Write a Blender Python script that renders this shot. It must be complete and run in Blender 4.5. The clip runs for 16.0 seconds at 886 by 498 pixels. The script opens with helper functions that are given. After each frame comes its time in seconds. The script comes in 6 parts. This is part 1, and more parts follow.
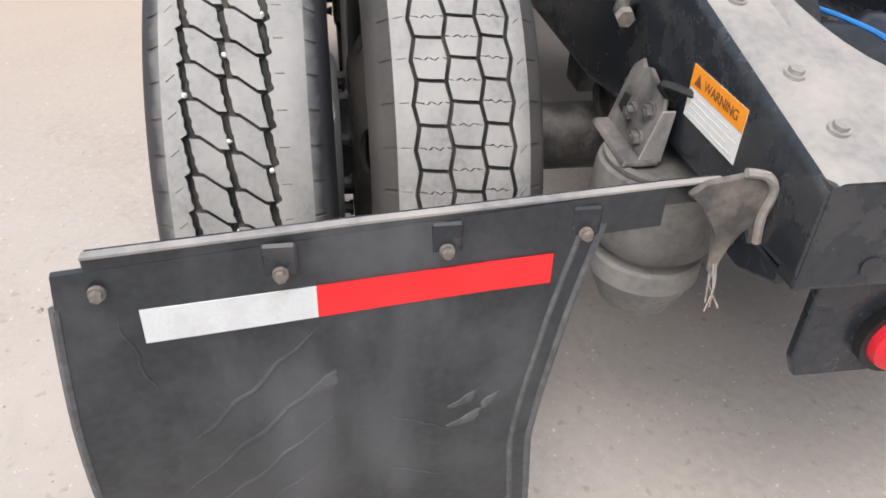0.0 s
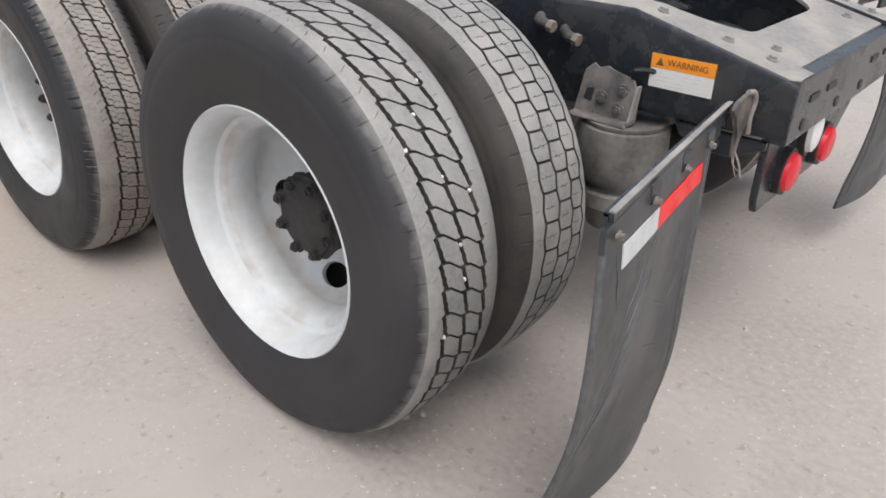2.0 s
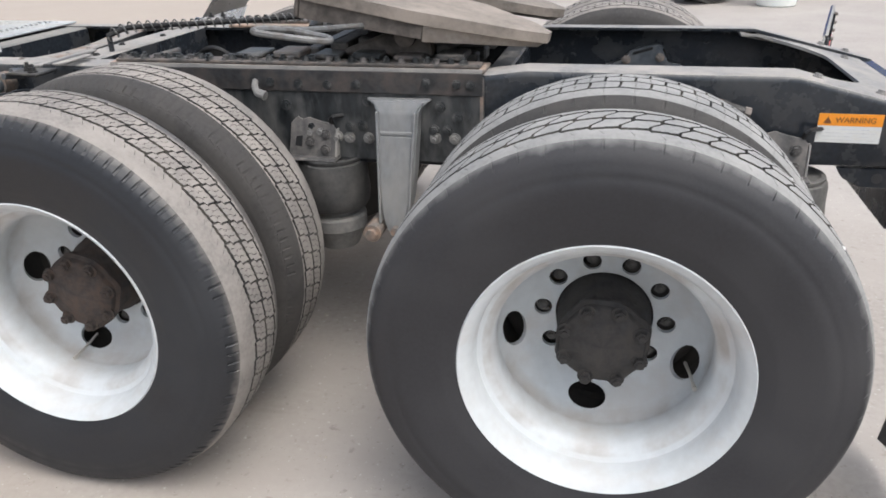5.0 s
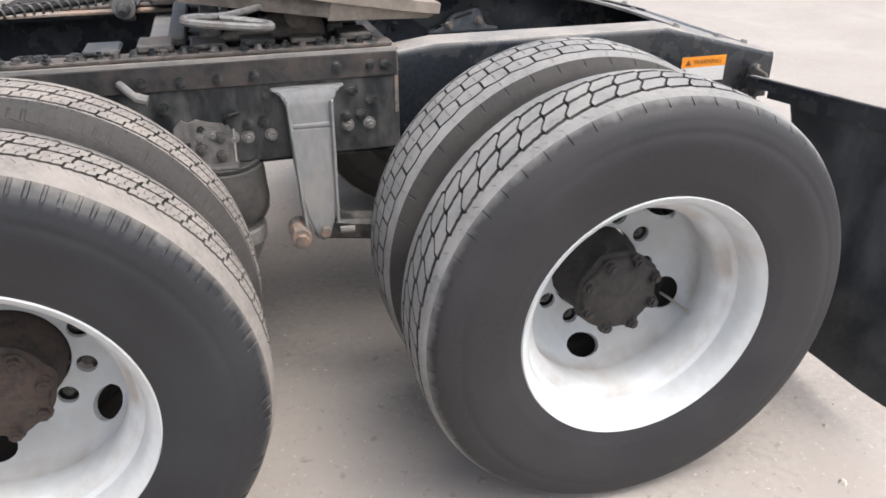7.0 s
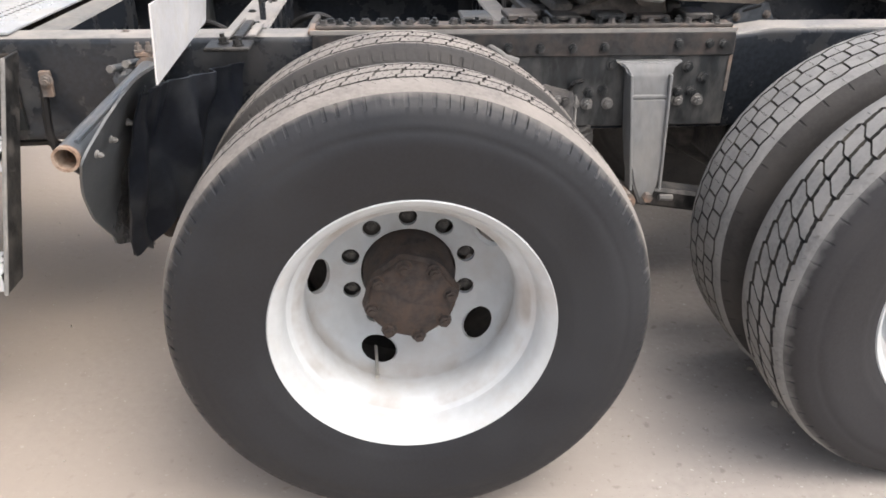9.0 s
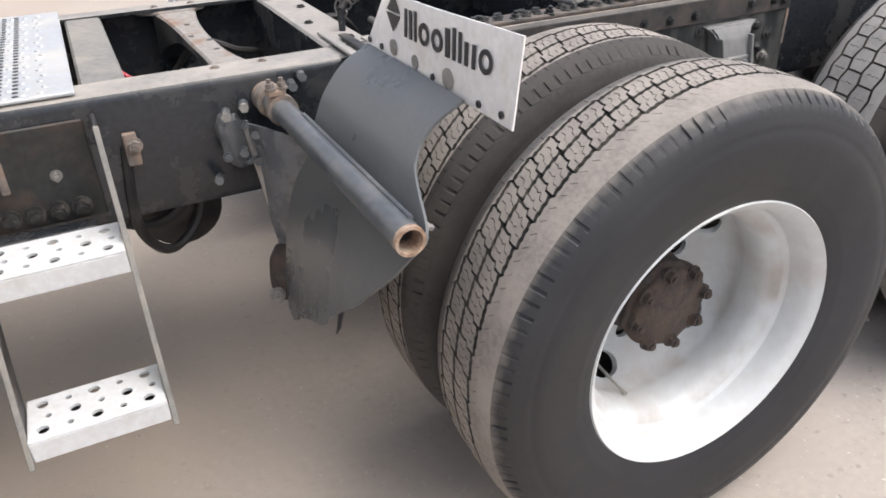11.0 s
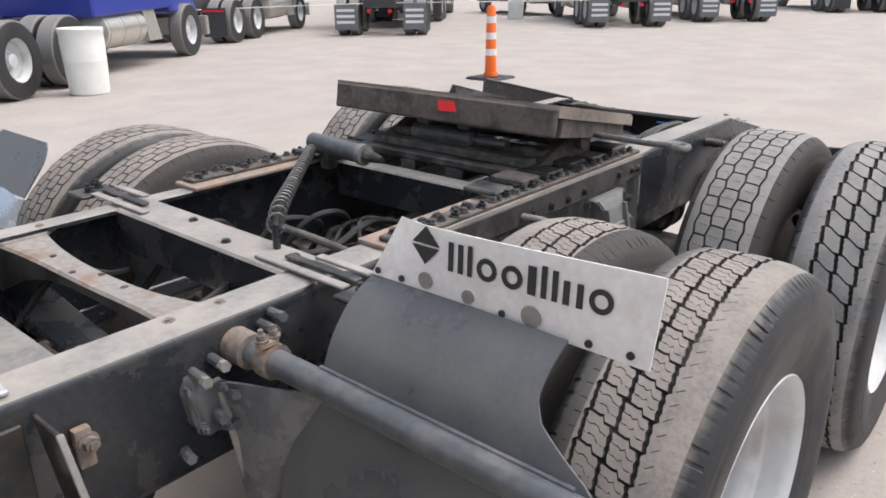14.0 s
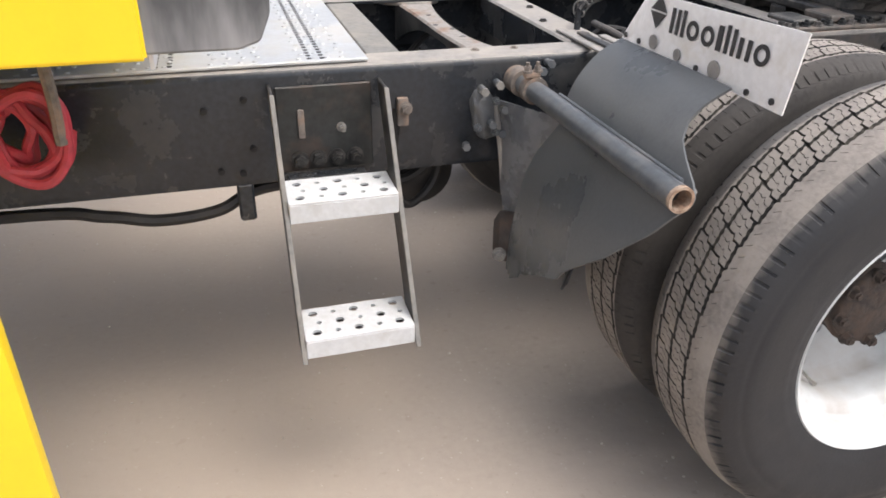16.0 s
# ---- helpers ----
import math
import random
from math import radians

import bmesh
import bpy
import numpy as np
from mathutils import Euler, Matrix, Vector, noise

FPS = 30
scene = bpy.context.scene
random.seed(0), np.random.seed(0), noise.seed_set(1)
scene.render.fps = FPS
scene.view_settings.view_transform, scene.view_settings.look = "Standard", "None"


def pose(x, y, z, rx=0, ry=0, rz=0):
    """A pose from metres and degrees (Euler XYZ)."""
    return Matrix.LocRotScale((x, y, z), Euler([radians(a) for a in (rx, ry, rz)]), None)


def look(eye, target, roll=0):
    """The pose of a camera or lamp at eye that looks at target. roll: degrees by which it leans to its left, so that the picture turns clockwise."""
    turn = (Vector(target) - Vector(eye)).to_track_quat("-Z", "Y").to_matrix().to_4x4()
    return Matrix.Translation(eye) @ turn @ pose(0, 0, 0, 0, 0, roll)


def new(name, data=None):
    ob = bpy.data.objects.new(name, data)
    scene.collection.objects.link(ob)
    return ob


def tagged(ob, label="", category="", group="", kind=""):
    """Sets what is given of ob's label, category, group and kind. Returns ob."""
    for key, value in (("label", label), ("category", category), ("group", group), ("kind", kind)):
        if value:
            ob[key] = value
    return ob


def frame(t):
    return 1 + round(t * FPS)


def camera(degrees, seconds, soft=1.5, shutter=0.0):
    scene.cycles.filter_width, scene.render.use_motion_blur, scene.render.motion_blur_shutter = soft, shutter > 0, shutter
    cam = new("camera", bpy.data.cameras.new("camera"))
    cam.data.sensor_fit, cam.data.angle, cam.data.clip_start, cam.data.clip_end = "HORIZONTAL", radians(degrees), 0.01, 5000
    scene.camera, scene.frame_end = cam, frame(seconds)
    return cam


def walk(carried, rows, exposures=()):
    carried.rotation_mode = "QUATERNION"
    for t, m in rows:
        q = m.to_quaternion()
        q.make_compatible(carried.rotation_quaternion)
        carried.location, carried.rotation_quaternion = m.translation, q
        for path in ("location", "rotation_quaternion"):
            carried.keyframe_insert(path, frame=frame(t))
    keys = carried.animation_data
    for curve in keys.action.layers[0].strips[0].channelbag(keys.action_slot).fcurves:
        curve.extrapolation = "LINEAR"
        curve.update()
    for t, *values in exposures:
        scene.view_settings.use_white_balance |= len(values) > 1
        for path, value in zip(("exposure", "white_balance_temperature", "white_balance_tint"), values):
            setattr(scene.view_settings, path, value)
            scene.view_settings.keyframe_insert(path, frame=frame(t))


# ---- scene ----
cam = camera(62.00, 16.0, soft=1.7)
PATH = [
    (0, (1.434, 0.268, 1.267), (-0.160, 0.560, 0.095), 2.5),
    (0.5, (1.500, -0.016, 1.283), (0.018, 0.551, 0.066), 4.0),
    (1, (1.449, -0.284, 1.289), (0.038, 0.567, 0.156), 3.7),
    (1.5, (1.393, -0.576, 1.296), (0.133, 0.576, 0.253), 3.5),
    (2, (1.272, -0.815, 1.295), (0.124, 0.510, 0.332), 1.2),
    (2.5, (0.954, -1.004, 1.384), (0.057, 0.472, 0.376), 1.4),
    (3, (0.857, -1.152, 1.379), (0.047, 0.419, 0.444), 0.5),
    (3.5, (0.708, -1.222, 1.385), (-0.062, 0.395, 0.494), -0.8),
    (4, (0.460, -1.225, 1.398), (-0.285, 0.423, 0.543), -0.6),
    (4.5, (0.224, -1.245, 1.402), (-0.436, 0.443, 0.555), -1.0),
    (5, (-0.014, -1.269, 1.396), (-0.436, 0.494, 0.552), -1.5),
    (5.2, (-0.093, -1.270, 1.371), (-0.390, 0.523, 0.537), -1.6),
    (7.3, (-0.945, -1.147, 1.411), (-0.421, 0.542, 0.477), -0.0),
    (7.5, (-1.029, -1.168, 1.388), (-0.567, 0.550, 0.475), -0.1),
    (8, (-1.205, -1.214, 1.394), (-0.886, 0.540, 0.487), 0.8),
    (8.5, (-1.254, -1.239, 1.385), (-1.083, 0.544, 0.495), 1.0),
    (9, (-1.380, -1.253, 1.368), (-1.217, 0.515, 0.448), 0.6),
    (9.5, (-1.629, -1.181, 1.347), (-1.416, 0.548, 0.365), -1.1),
    (9.7, (-1.753, -1.134, 1.360), (-1.483, 0.574, 0.354), -1.5),
    (11.8, (-2.517, -0.570, 1.455), (-1.432, 0.815, 0.504), -2.2),
    (12, (-2.567, -0.511, 1.471), (-1.396, 0.816, 0.539), -2.3),
    (12.5, (-2.631, -0.385, 1.513), (-1.318, 0.860, 0.660), -1.9),
    (13, (-2.621, -0.289, 1.554), (-1.240, 0.954, 0.813), -1.5),
    (13.5, (-2.604, -0.262, 1.561), (-1.178, 0.964, 0.881), -1.1),
    (14, (-2.628, -0.300, 1.539), (-1.213, 0.929, 0.842), -0.6),
    (14.5, (-2.668, -0.394, 1.499), (-1.377, 0.909, 0.703), -0.6),
    (15, (-2.674, -0.516, 1.456), (-1.643, 0.955, 0.577), -0.6),
    (15.5, (-2.620, -0.701, 1.419), (-1.915, 0.922, 0.486), 0.2),
    (16, (-2.659, -0.919, 1.416), (-2.155, 0.762, 0.456), 0.8),
]
walk(cam, [(t, look(eye, target, roll)) for t, eye, target, roll in PATH], [(0, 0.82, 6450, 10), (0.5, 0.6, 6450, 10), (2.5, 0.45, 6350, 9), (4, 0.56, 6150, 8), (5, 0.66, 6250, 8), (7.3, 0.94, 6450, 10), (8, 0.87, 6450, 10), (9.5, 0.93, 6650, 11), (12, 0.82, 6450, 10.5), (14, 0.68, 6450, 11), (15, 0.74, 6250, 10), (16, 0.88, 6600, 11)])


# ---- light ----
world = bpy.data.worlds.new("overcast_sky")
scene.world = world
world.use_nodes = True
wn, wl = world.node_tree.nodes, world.node_tree.links
sky = wn.new("ShaderNodeTexSky")
sky.sky_type, sky.sun_disc = "NISHITA", False
sky.sun_elevation, sky.sun_rotation = radians(64), radians(129)
sky.air_density, sky.dust_density, sky.ozone_density = 1.0, 6.0, 0.6
soft_sky = wn.new("ShaderNodeHueSaturation")
soft_sky.inputs["Saturation"].default_value = 0.6
wl.new(sky.outputs[0], soft_sky.inputs["Color"])
wl.new(soft_sky.outputs[0], wn["Background"].inputs["Color"])
wn["Background"].inputs["Strength"].default_value = 0.15
sun = new("sun", bpy.data.lights.new("sun", "SUN"))
sun.data.energy, sun.data.angle, sun.data.color = 0.6, radians(70), (1.0, 0.985, 0.96)
sun.matrix_world = look((5, -4, 13), (0, 0, 0))


# ---- materials ----
def mat(name, color, rough=0.6, metal=0.0, dirt=None, dirt_amount=0.5, dirt_scale=6.0, grain=60.0, vary=0.25, bump=0.15,
        bump_scale=None, spec=0.5, streak=None):
    """A weathered surface: base colour with fine grain, broad dirt patches and fine relief, in metres."""
    m = bpy.data.materials.new(name)
    m.use_nodes = True
    n, l = m.node_tree.nodes, m.node_tree.links
    bsdf = n["Principled BSDF"]
    co = n.new("ShaderNodeTexCoord")
    src = co.outputs["Object"]
    if streak:
        mp = n.new("ShaderNodeMapping")
        mp.inputs["Scale"].default_value = streak
        l.new(src, mp.inputs["Vector"])
        src = mp.outputs[0]
    fine = n.new("ShaderNodeTexNoise")
    fine.inputs["Scale"].default_value, fine.inputs["Detail"].default_value = grain, 4
    l.new(src, fine.inputs["Vector"])
    broad = n.new("ShaderNodeTexNoise")
    broad.inputs["Scale"].default_value, broad.inputs["Detail"].default_value, broad.inputs["Roughness"].default_value = dirt_scale, 7, 0.62
    l.new(src, broad.inputs["Vector"])
    ramp = n.new("ShaderNodeValToRGB")
    ramp.color_ramp.elements[0].position, ramp.color_ramp.elements[1].position = 0.25, 0.75
    ramp.color_ramp.elements[0].color = (*[c * (1 - vary) for c in color], 1)
    ramp.color_ramp.elements[1].color = (*[min(1, c * (1 + vary)) for c in color], 1)
    l.new(fine.outputs["Fac"], ramp.inputs["Fac"])
    out = ramp.outputs["Color"]
    if dirt:
        edge = n.new("ShaderNodeMapRange")
        mid = 0.68 - 0.36 * dirt_amount
        edge.inputs["From Min"].default_value, edge.inputs["From Max"].default_value = mid - 0.1, mid + 0.14
        l.new(broad.outputs["Fac"], edge.inputs["Value"])
        mix = n.new("ShaderNodeMix")
        mix.data_type = "RGBA"
        l.new(edge.outputs[0], mix.inputs["Factor"])
        l.new(out, mix.inputs["A"])
        mix.inputs["B"].default_value = (*dirt, 1)
        out = mix.outputs["Result"]
        ro = n.new("ShaderNodeMapRange")
        ro.inputs["To Min"].default_value, ro.inputs["To Max"].default_value = rough, min(1.0, rough + 0.3)
        l.new(edge.outputs[0], ro.inputs["Value"])
        l.new(ro.outputs[0], bsdf.inputs["Roughness"])
        if metal > 0:
            me = n.new("ShaderNodeMapRange")
            me.inputs["To Min"].default_value, me.inputs["To Max"].default_value = metal, metal * 0.2
            l.new(edge.outputs[0], me.inputs["Value"])
            l.new(me.outputs[0], bsdf.inputs["Metallic"])
    else:
        bsdf.inputs["Roughness"].default_value = rough
    if metal > 0 and not dirt:
        bsdf.inputs["Metallic"].default_value = metal
    bsdf.inputs["Specular IOR Level"].default_value = spec
    l.new(out, bsdf.inputs["Base Color"])
    if bump:
        bn = n.new("ShaderNodeBump")
        bn.inputs["Strength"].default_value, bn.inputs["Distance"].default_value = bump, 0.004
        if bump_scale:
            rel = n.new("ShaderNodeTexNoise")
            rel.inputs["Scale"].default_value, rel.inputs["Detail"].default_value = bump_scale, 5
            l.new(src, rel.inputs["Vector"])
            l.new(rel.outputs["Fac"], bn.inputs["Height"])
        else:
            l.new(fine.outputs["Fac"], bn.inputs["Height"])
        l.new(bn.outputs[0], bsdf.inputs["Normal"])
    return m


DUST = (0.30, 0.26, 0.22)
M = {
    "rubber": mat("tyre_sidewall_rubber", (0.021, 0.021, 0.024), 0.56, dirt=(0.041, 0.040, 0.042), dirt_amount=0.45, dirt_scale=3.5, grain=140, vary=0.15, bump=0.08),
    "tread": mat("worn_tread_rubber", (0.225, 0.224, 0.220), 0.85, dirt=(0.31, 0.304, 0.294), dirt_amount=0.5, dirt_scale=9, grain=110, vary=0.18, bump=0.35),
    "groove": mat("groove_rubber", (0.03, 0.03, 0.03), 0.9, dirt=(0.11, 0.10, 0.085), dirt_amount=0.4, dirt_scale=14, grain=90),
    "tread_tan": mat("tan_dusted_tread_rubber", (0.216, 0.199, 0.185), 0.9, dirt=(0.300, 0.274, 0.250), dirt_amount=0.5, dirt_scale=9, grain=110, vary=0.2, bump=0.35),
    "rim": mat("white_painted_steel_wheel", (0.57, 0.597, 0.610), 0.42, dirt=(0.50, 0.485, 0.465), dirt_amount=0.27, dirt_scale=6, grain=40, vary=0.05, bump=0.06),
    "hub": mat("grimy_cast_hub", (0.022, 0.021, 0.021), 0.7, dirt=(0.052, 0.047, 0.043), dirt_amount=0.5, dirt_scale=26, grain=70, vary=0.5, bump=0.7),
    "hub_rust": mat("rusty_cast_hub", (0.040, 0.033, 0.030), 0.8, dirt=(0.078, 0.056, 0.045), dirt_amount=0.5, dirt_scale=26, grain=70, vary=0.5, bump=0.7),
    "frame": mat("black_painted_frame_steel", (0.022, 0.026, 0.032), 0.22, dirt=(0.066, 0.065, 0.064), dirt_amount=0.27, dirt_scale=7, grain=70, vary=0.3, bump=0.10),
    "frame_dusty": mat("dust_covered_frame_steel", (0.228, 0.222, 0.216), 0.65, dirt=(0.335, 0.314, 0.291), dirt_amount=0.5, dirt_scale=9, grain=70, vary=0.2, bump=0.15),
    "grease": mat("greasy_dirty_steel", (0.024, 0.024, 0.024), 0.45, dirt=(0.125, 0.115, 0.105), dirt_amount=0.34, dirt_scale=16, grain=60, vary=0.45, bump=0.5),
    "rusty": mat("rusty_dusty_steel", (0.17, 0.15, 0.135), 0.8, dirt=(0.33, 0.23, 0.17), dirt_amount=0.36, dirt_scale=18, grain=80, vary=0.35, bump=0.4),
    "plate5": mat("fifth_wheel_weathered_steel", (0.115, 0.098, 0.085), 0.7, dirt=(0.045, 0.04, 0.037), dirt_amount=0.4, dirt_scale=10, grain=60, vary=0.3, bump=0.4),
    "plate5_top": mat("tan_dusted_coupling_steel", (0.17, 0.147, 0.126), 0.7, dirt=(0.30, 0.258, 0.222), dirt_amount=0.45, dirt_scale=7, grain=60, vary=0.3, bump=0.4),
    "hanger": mat("grey_dusty_casting", (0.175, 0.172, 0.166), 0.6, dirt=(0.26, 0.247, 0.228), dirt_amount=0.45, dirt_scale=12, grain=60, vary=0.25, bump=0.3),
    "flap": mat("black_rubber_flap", (0.025, 0.029, 0.033), 0.34, dirt=(0.075, 0.078, 0.082), dirt_amount=0.30, dirt_scale=5, grain=90, vary=0.3, bump=0.1),
    "scuff": mat("scuffed_rubber", (0.085, 0.087, 0.090), 0.6, vary=0.35, grain=70),
    "ramp5": mat("pale_worn_steel", (0.37, 0.325, 0.285), 0.7, dirt=(0.27, 0.228, 0.192), dirt_amount=0.38, dirt_scale=10, vary=0.2, bump=0.3),
    "rust_pale": mat("pale_brown_rust", (0.30, 0.20, 0.14), 0.85, dirt=(0.44, 0.36, 0.29), dirt_amount=0.5, dirt_scale=30, vary=0.35, grain=120, bump=0.3),
    "fender": mat("black_plastic_fender", (0.090, 0.098, 0.104), 0.26, dirt=(0.130, 0.137, 0.142), dirt_amount=0.42, dirt_scale=3, grain=120, vary=0.15, bump=0.05),
    "tape_white": mat("white_reflective_tape", (0.60, 0.625, 0.63), 0.4, dirt=(0.5, 0.5, 0.48), dirt_amount=0.3, dirt_scale=20, grain=300, vary=0.05, bump=0.05),
    "tape_red": mat("red_reflective_tape", (0.90, 0.018, 0.022), 0.4, dirt=(0.80, 0.03, 0.035), dirt_amount=0.3, dirt_scale=20, grain=300, vary=0.08, bump=0.05),
    "alu": mat("bright_aluminium_sheet", (0.86, 0.865, 0.875), 0.36, 0.25, dirt=(0.70, 0.68, 0.64), dirt_amount=0.22, dirt_scale=12, grain=80, vary=0.06, bump=0.08),
    "alu_step": mat("aluminium_step", (0.62, 0.645, 0.67), 0.42, 0.1, dirt=(0.54, 0.55, 0.55), dirt_amount=0.25, dirt_scale=15, grain=80, vary=0.08, bump=0.08),
    "letter": mat("dark_lettering", (0.03, 0.03, 0.032), 0.5, vary=0.1),
    "orange": mat("orange_label", (0.85, 0.30, 0.02), 0.5, vary=0.06),
    "paper": mat("white_label", (0.68, 0.68, 0.66), 0.5, dirt=(0.6, 0.57, 0.5), dirt_amount=0.25, dirt_scale=30, vary=0.04),
    "print": mat("grey_label_print", (0.60, 0.60, 0.59), 0.6),
    "airbag_dusty": mat("dust_coated_air_spring_rubber", (0.085, 0.083, 0.08), 0.75, dirt=(0.17, 0.163, 0.152), dirt_amount=0.5, dirt_scale=9, grain=80, vary=0.3, bump=0.25),
    "bag_bracket": mat("dusty_brown_bracket_steel", (0.075, 0.072, 0.070), 0.55, dirt=(0.17, 0.155, 0.145), dirt_amount=0.42, dirt_scale=20, grain=50, vary=0.4, bump=0.5),
    "airbag_grey": mat("air_spring_rubber", (0.050, 0.049, 0.048), 0.6, dirt=(0.105, 0.100, 0.094), dirt_amount=0.35, dirt_scale=10, grain=90, bump=0.2),
    "lamp_red": mat("red_lamp_lens", (0.62, 0.015, 0.03), 0.25, vary=0.05),
    "yellow": mat("yellow_cab_paint", (0.86, 0.62, 0.02), 0.28, vary=0.03, grain=20, bump=0.02),
    "grey_panel": mat("faded_grey_plastic", (0.068, 0.071, 0.075), 0.42, dirt=(0.105, 0.108, 0.112), dirt_amount=0.3, dirt_scale=3, grain=60, vary=0.10, bump=0.05, streak=(1, 1, 0.25)),
    "hose_red": mat("red_coiled_hose", (0.50, 0.055, 0.075), 0.4, vary=0.2, dirt=(0.36, 0.05, 0.06), dirt_amount=0.35, dirt_scale=14),
    "hose": mat("black_hose", (0.012, 0.012, 0.013), 0.5, dirt=(0.042, 0.039, 0.037), dirt_amount=0.3, dirt_scale=14),
    "spring": mat("spring_steel", (0.17, 0.17, 0.168), 0.4, 0.3, dirt=(0.10, 0.09, 0.08), dirt_amount=0.3, dirt_scale=40),
    "pipe": mat("grey_painted_pipe", (0.080, 0.090, 0.101), 0.30, dirt=(0.17, 0.17, 0.172), dirt_amount=0.3, dirt_scale=10, grain=60, bump=0.1),
    "cone": mat("orange_cone_plastic", (0.85, 0.16, 0.02), 0.5, vary=0.05),
    "barrel": mat("white_plastic_drum", (0.78, 0.80, 0.77), 0.45, dirt=(0.70, 0.72, 0.68), dirt_amount=0.3, dirt_scale=4, vary=0.03),
    "white": mat("white_paint", (0.75, 0.75, 0.75), 0.4, vary=0.05),
    "blue": mat("blue_truck_paint", (0.03, 0.05, 0.30), 0.3, vary=0.05, grain=10),
    "teal": mat("dark_green_truck_paint", (0.05, 0.14, 0.14), 0.35, vary=0.05, grain=10),
    "maroon": mat("maroon_truck_paint", (0.12, 0.04, 0.04), 0.35, vary=0.05, grain=10),
    "far_dark": mat("far_dark_steel", (0.05, 0.05, 0.055), 0.6, vary=0.2, grain=15),
    "blue_sheet": mat("sky_tinted_aluminium", (0.60, 0.68, 0.77), 0.22, 0.8, dirt=(0.62, 0.62, 0.62), dirt_amount=0.25, dirt_scale=8, grain=60, vary=0.06, bump=0.05),
    "arch": mat("tan_dusted_steel", (0.250, 0.236, 0.222), 0.7, dirt=(0.22, 0.135, 0.095), dirt_amount=0.22, dirt_scale=14, grain=60, vary=0.22, bump=0.3),
    "blue_wire": mat("blue_cable", (0.02, 0.16, 0.45), 0.45, vary=0.05),
    "bag": mat("black_plastic_film", (0.016, 0.017, 0.02), 0.28, vary=0.2, grain=25, bump=0.6, bump_scale=18),
    "green_plate": mat("dark_greenish_steel", (0.017, 0.019, 0.019), 0.45, dirt=(0.072, 0.047, 0.036), dirt_amount=0.22, dirt_scale=9, grain=60, vary=0.4, bump=0.35),
    "deck": mat("bluish_tread_plate", (0.44, 0.465, 0.49), 0.40, 0.3, dirt=(0.47, 0.465, 0.45), dirt_amount=0.35, dirt_scale=10, grain=80, vary=0.1, bump=0.1),
    "oily": mat("oil_browned_steel", (0.024, 0.027, 0.029), 0.42, dirt=(0.112, 0.110, 0.106), dirt_amount=0.38, dirt_scale=13, grain=50, vary=0.5, bump=0.4, streak=(1, 1, 0.4)),
    "leg": mat("rust_browned_angle", (0.028, 0.028, 0.029), 0.55, dirt=(0.080, 0.066, 0.059), dirt_amount=0.40, dirt_scale=16, grain=50, vary=0.5, bump=0.4),
    "rust_lane": mat("rust_tinted_dusty_flange", (0.245, 0.205, 0.175), 0.7, dirt=(0.37, 0.235, 0.165), dirt_amount=0.36, dirt_scale=7, grain=60, vary=0.3, bump=0.35),
    "strip": mat("greasy_rust_brown_strip", (0.072, 0.067, 0.063), 0.6, dirt=(0.16, 0.131, 0.114), dirt_amount=0.38, dirt_scale=22, grain=60, vary=0.45, bump=0.5),
    "hanger_steel": mat("worn_grey_cast_steel", (0.20, 0.203, 0.205), 0.42, 0.15, dirt=(0.25, 0.240, 0.225), dirt_amount=0.40, dirt_scale=7, grain=60, vary=0.15, bump=0.2, streak=(1, 1, 0.4)),
    "splash": mat("navy_black_crumpled_plastic", (0.016, 0.019, 0.026), 0.30, dirt=(0.050, 0.056, 0.064), dirt_amount=0.30, dirt_scale=7, grain=60, vary=0.25, bump=0.4, bump_scale=14),
    "arm": mat("glossy_grey_sheet", (0.115, 0.123, 0.138), 0.20, dirt=(0.21, 0.217, 0.23), dirt_amount=0.3, dirt_scale=9, grain=60, vary=0.2, bump=0.25, bump_scale=16),
    "rubber_tan": mat("tan_dusted_sidewall_rubber", (0.0138, 0.0153, 0.0190), 0.48, dirt=(0.027, 0.0285, 0.032), dirt_amount=0.42, dirt_scale=3.5, grain=140, vary=0.15, bump=0.08),
    "rubber_dusty": mat("brown_dusted_inner_sidewall_rubber", (0.036, 0.034, 0.033), 0.75, dirt=(0.070, 0.065, 0.061), dirt_amount=0.48, dirt_scale=5, grain=110, vary=0.2, bump=0.12),
    "far_flap": mat("grey_far_flap", (0.16, 0.17, 0.18), 0.6, vary=0.15, grain=12),
    "core": mat("black_gap_fill", (0.008, 0.008, 0.009), 0.7, vary=0.1),
    "rim_in": mat("dark_inner_wheel", (0.05, 0.046, 0.042), 0.75, dirt=(0.10, 0.088, 0.075), dirt_amount=0.4, dirt_scale=8, grain=60, vary=0.25),
    "caked": mat("dirt_caked_steel", (0.07, 0.066, 0.062), 0.75, dirt=(0.20, 0.175, 0.15), dirt_amount=0.36, dirt_scale=22, grain=45, vary=0.5, bump=0.7),
    "label_ink": mat("faded_brown_ink", (0.16, 0.06, 0.02), 0.6, vary=0.2),
    "chrome": mat("polished_tank_metal", (0.60, 0.58, 0.53), 0.3, 0.7, vary=0.1, grain=15),
    "glass": mat("dark_window_glass", (0.02, 0.025, 0.03), 0.08, vary=0.02, bump=0),
}


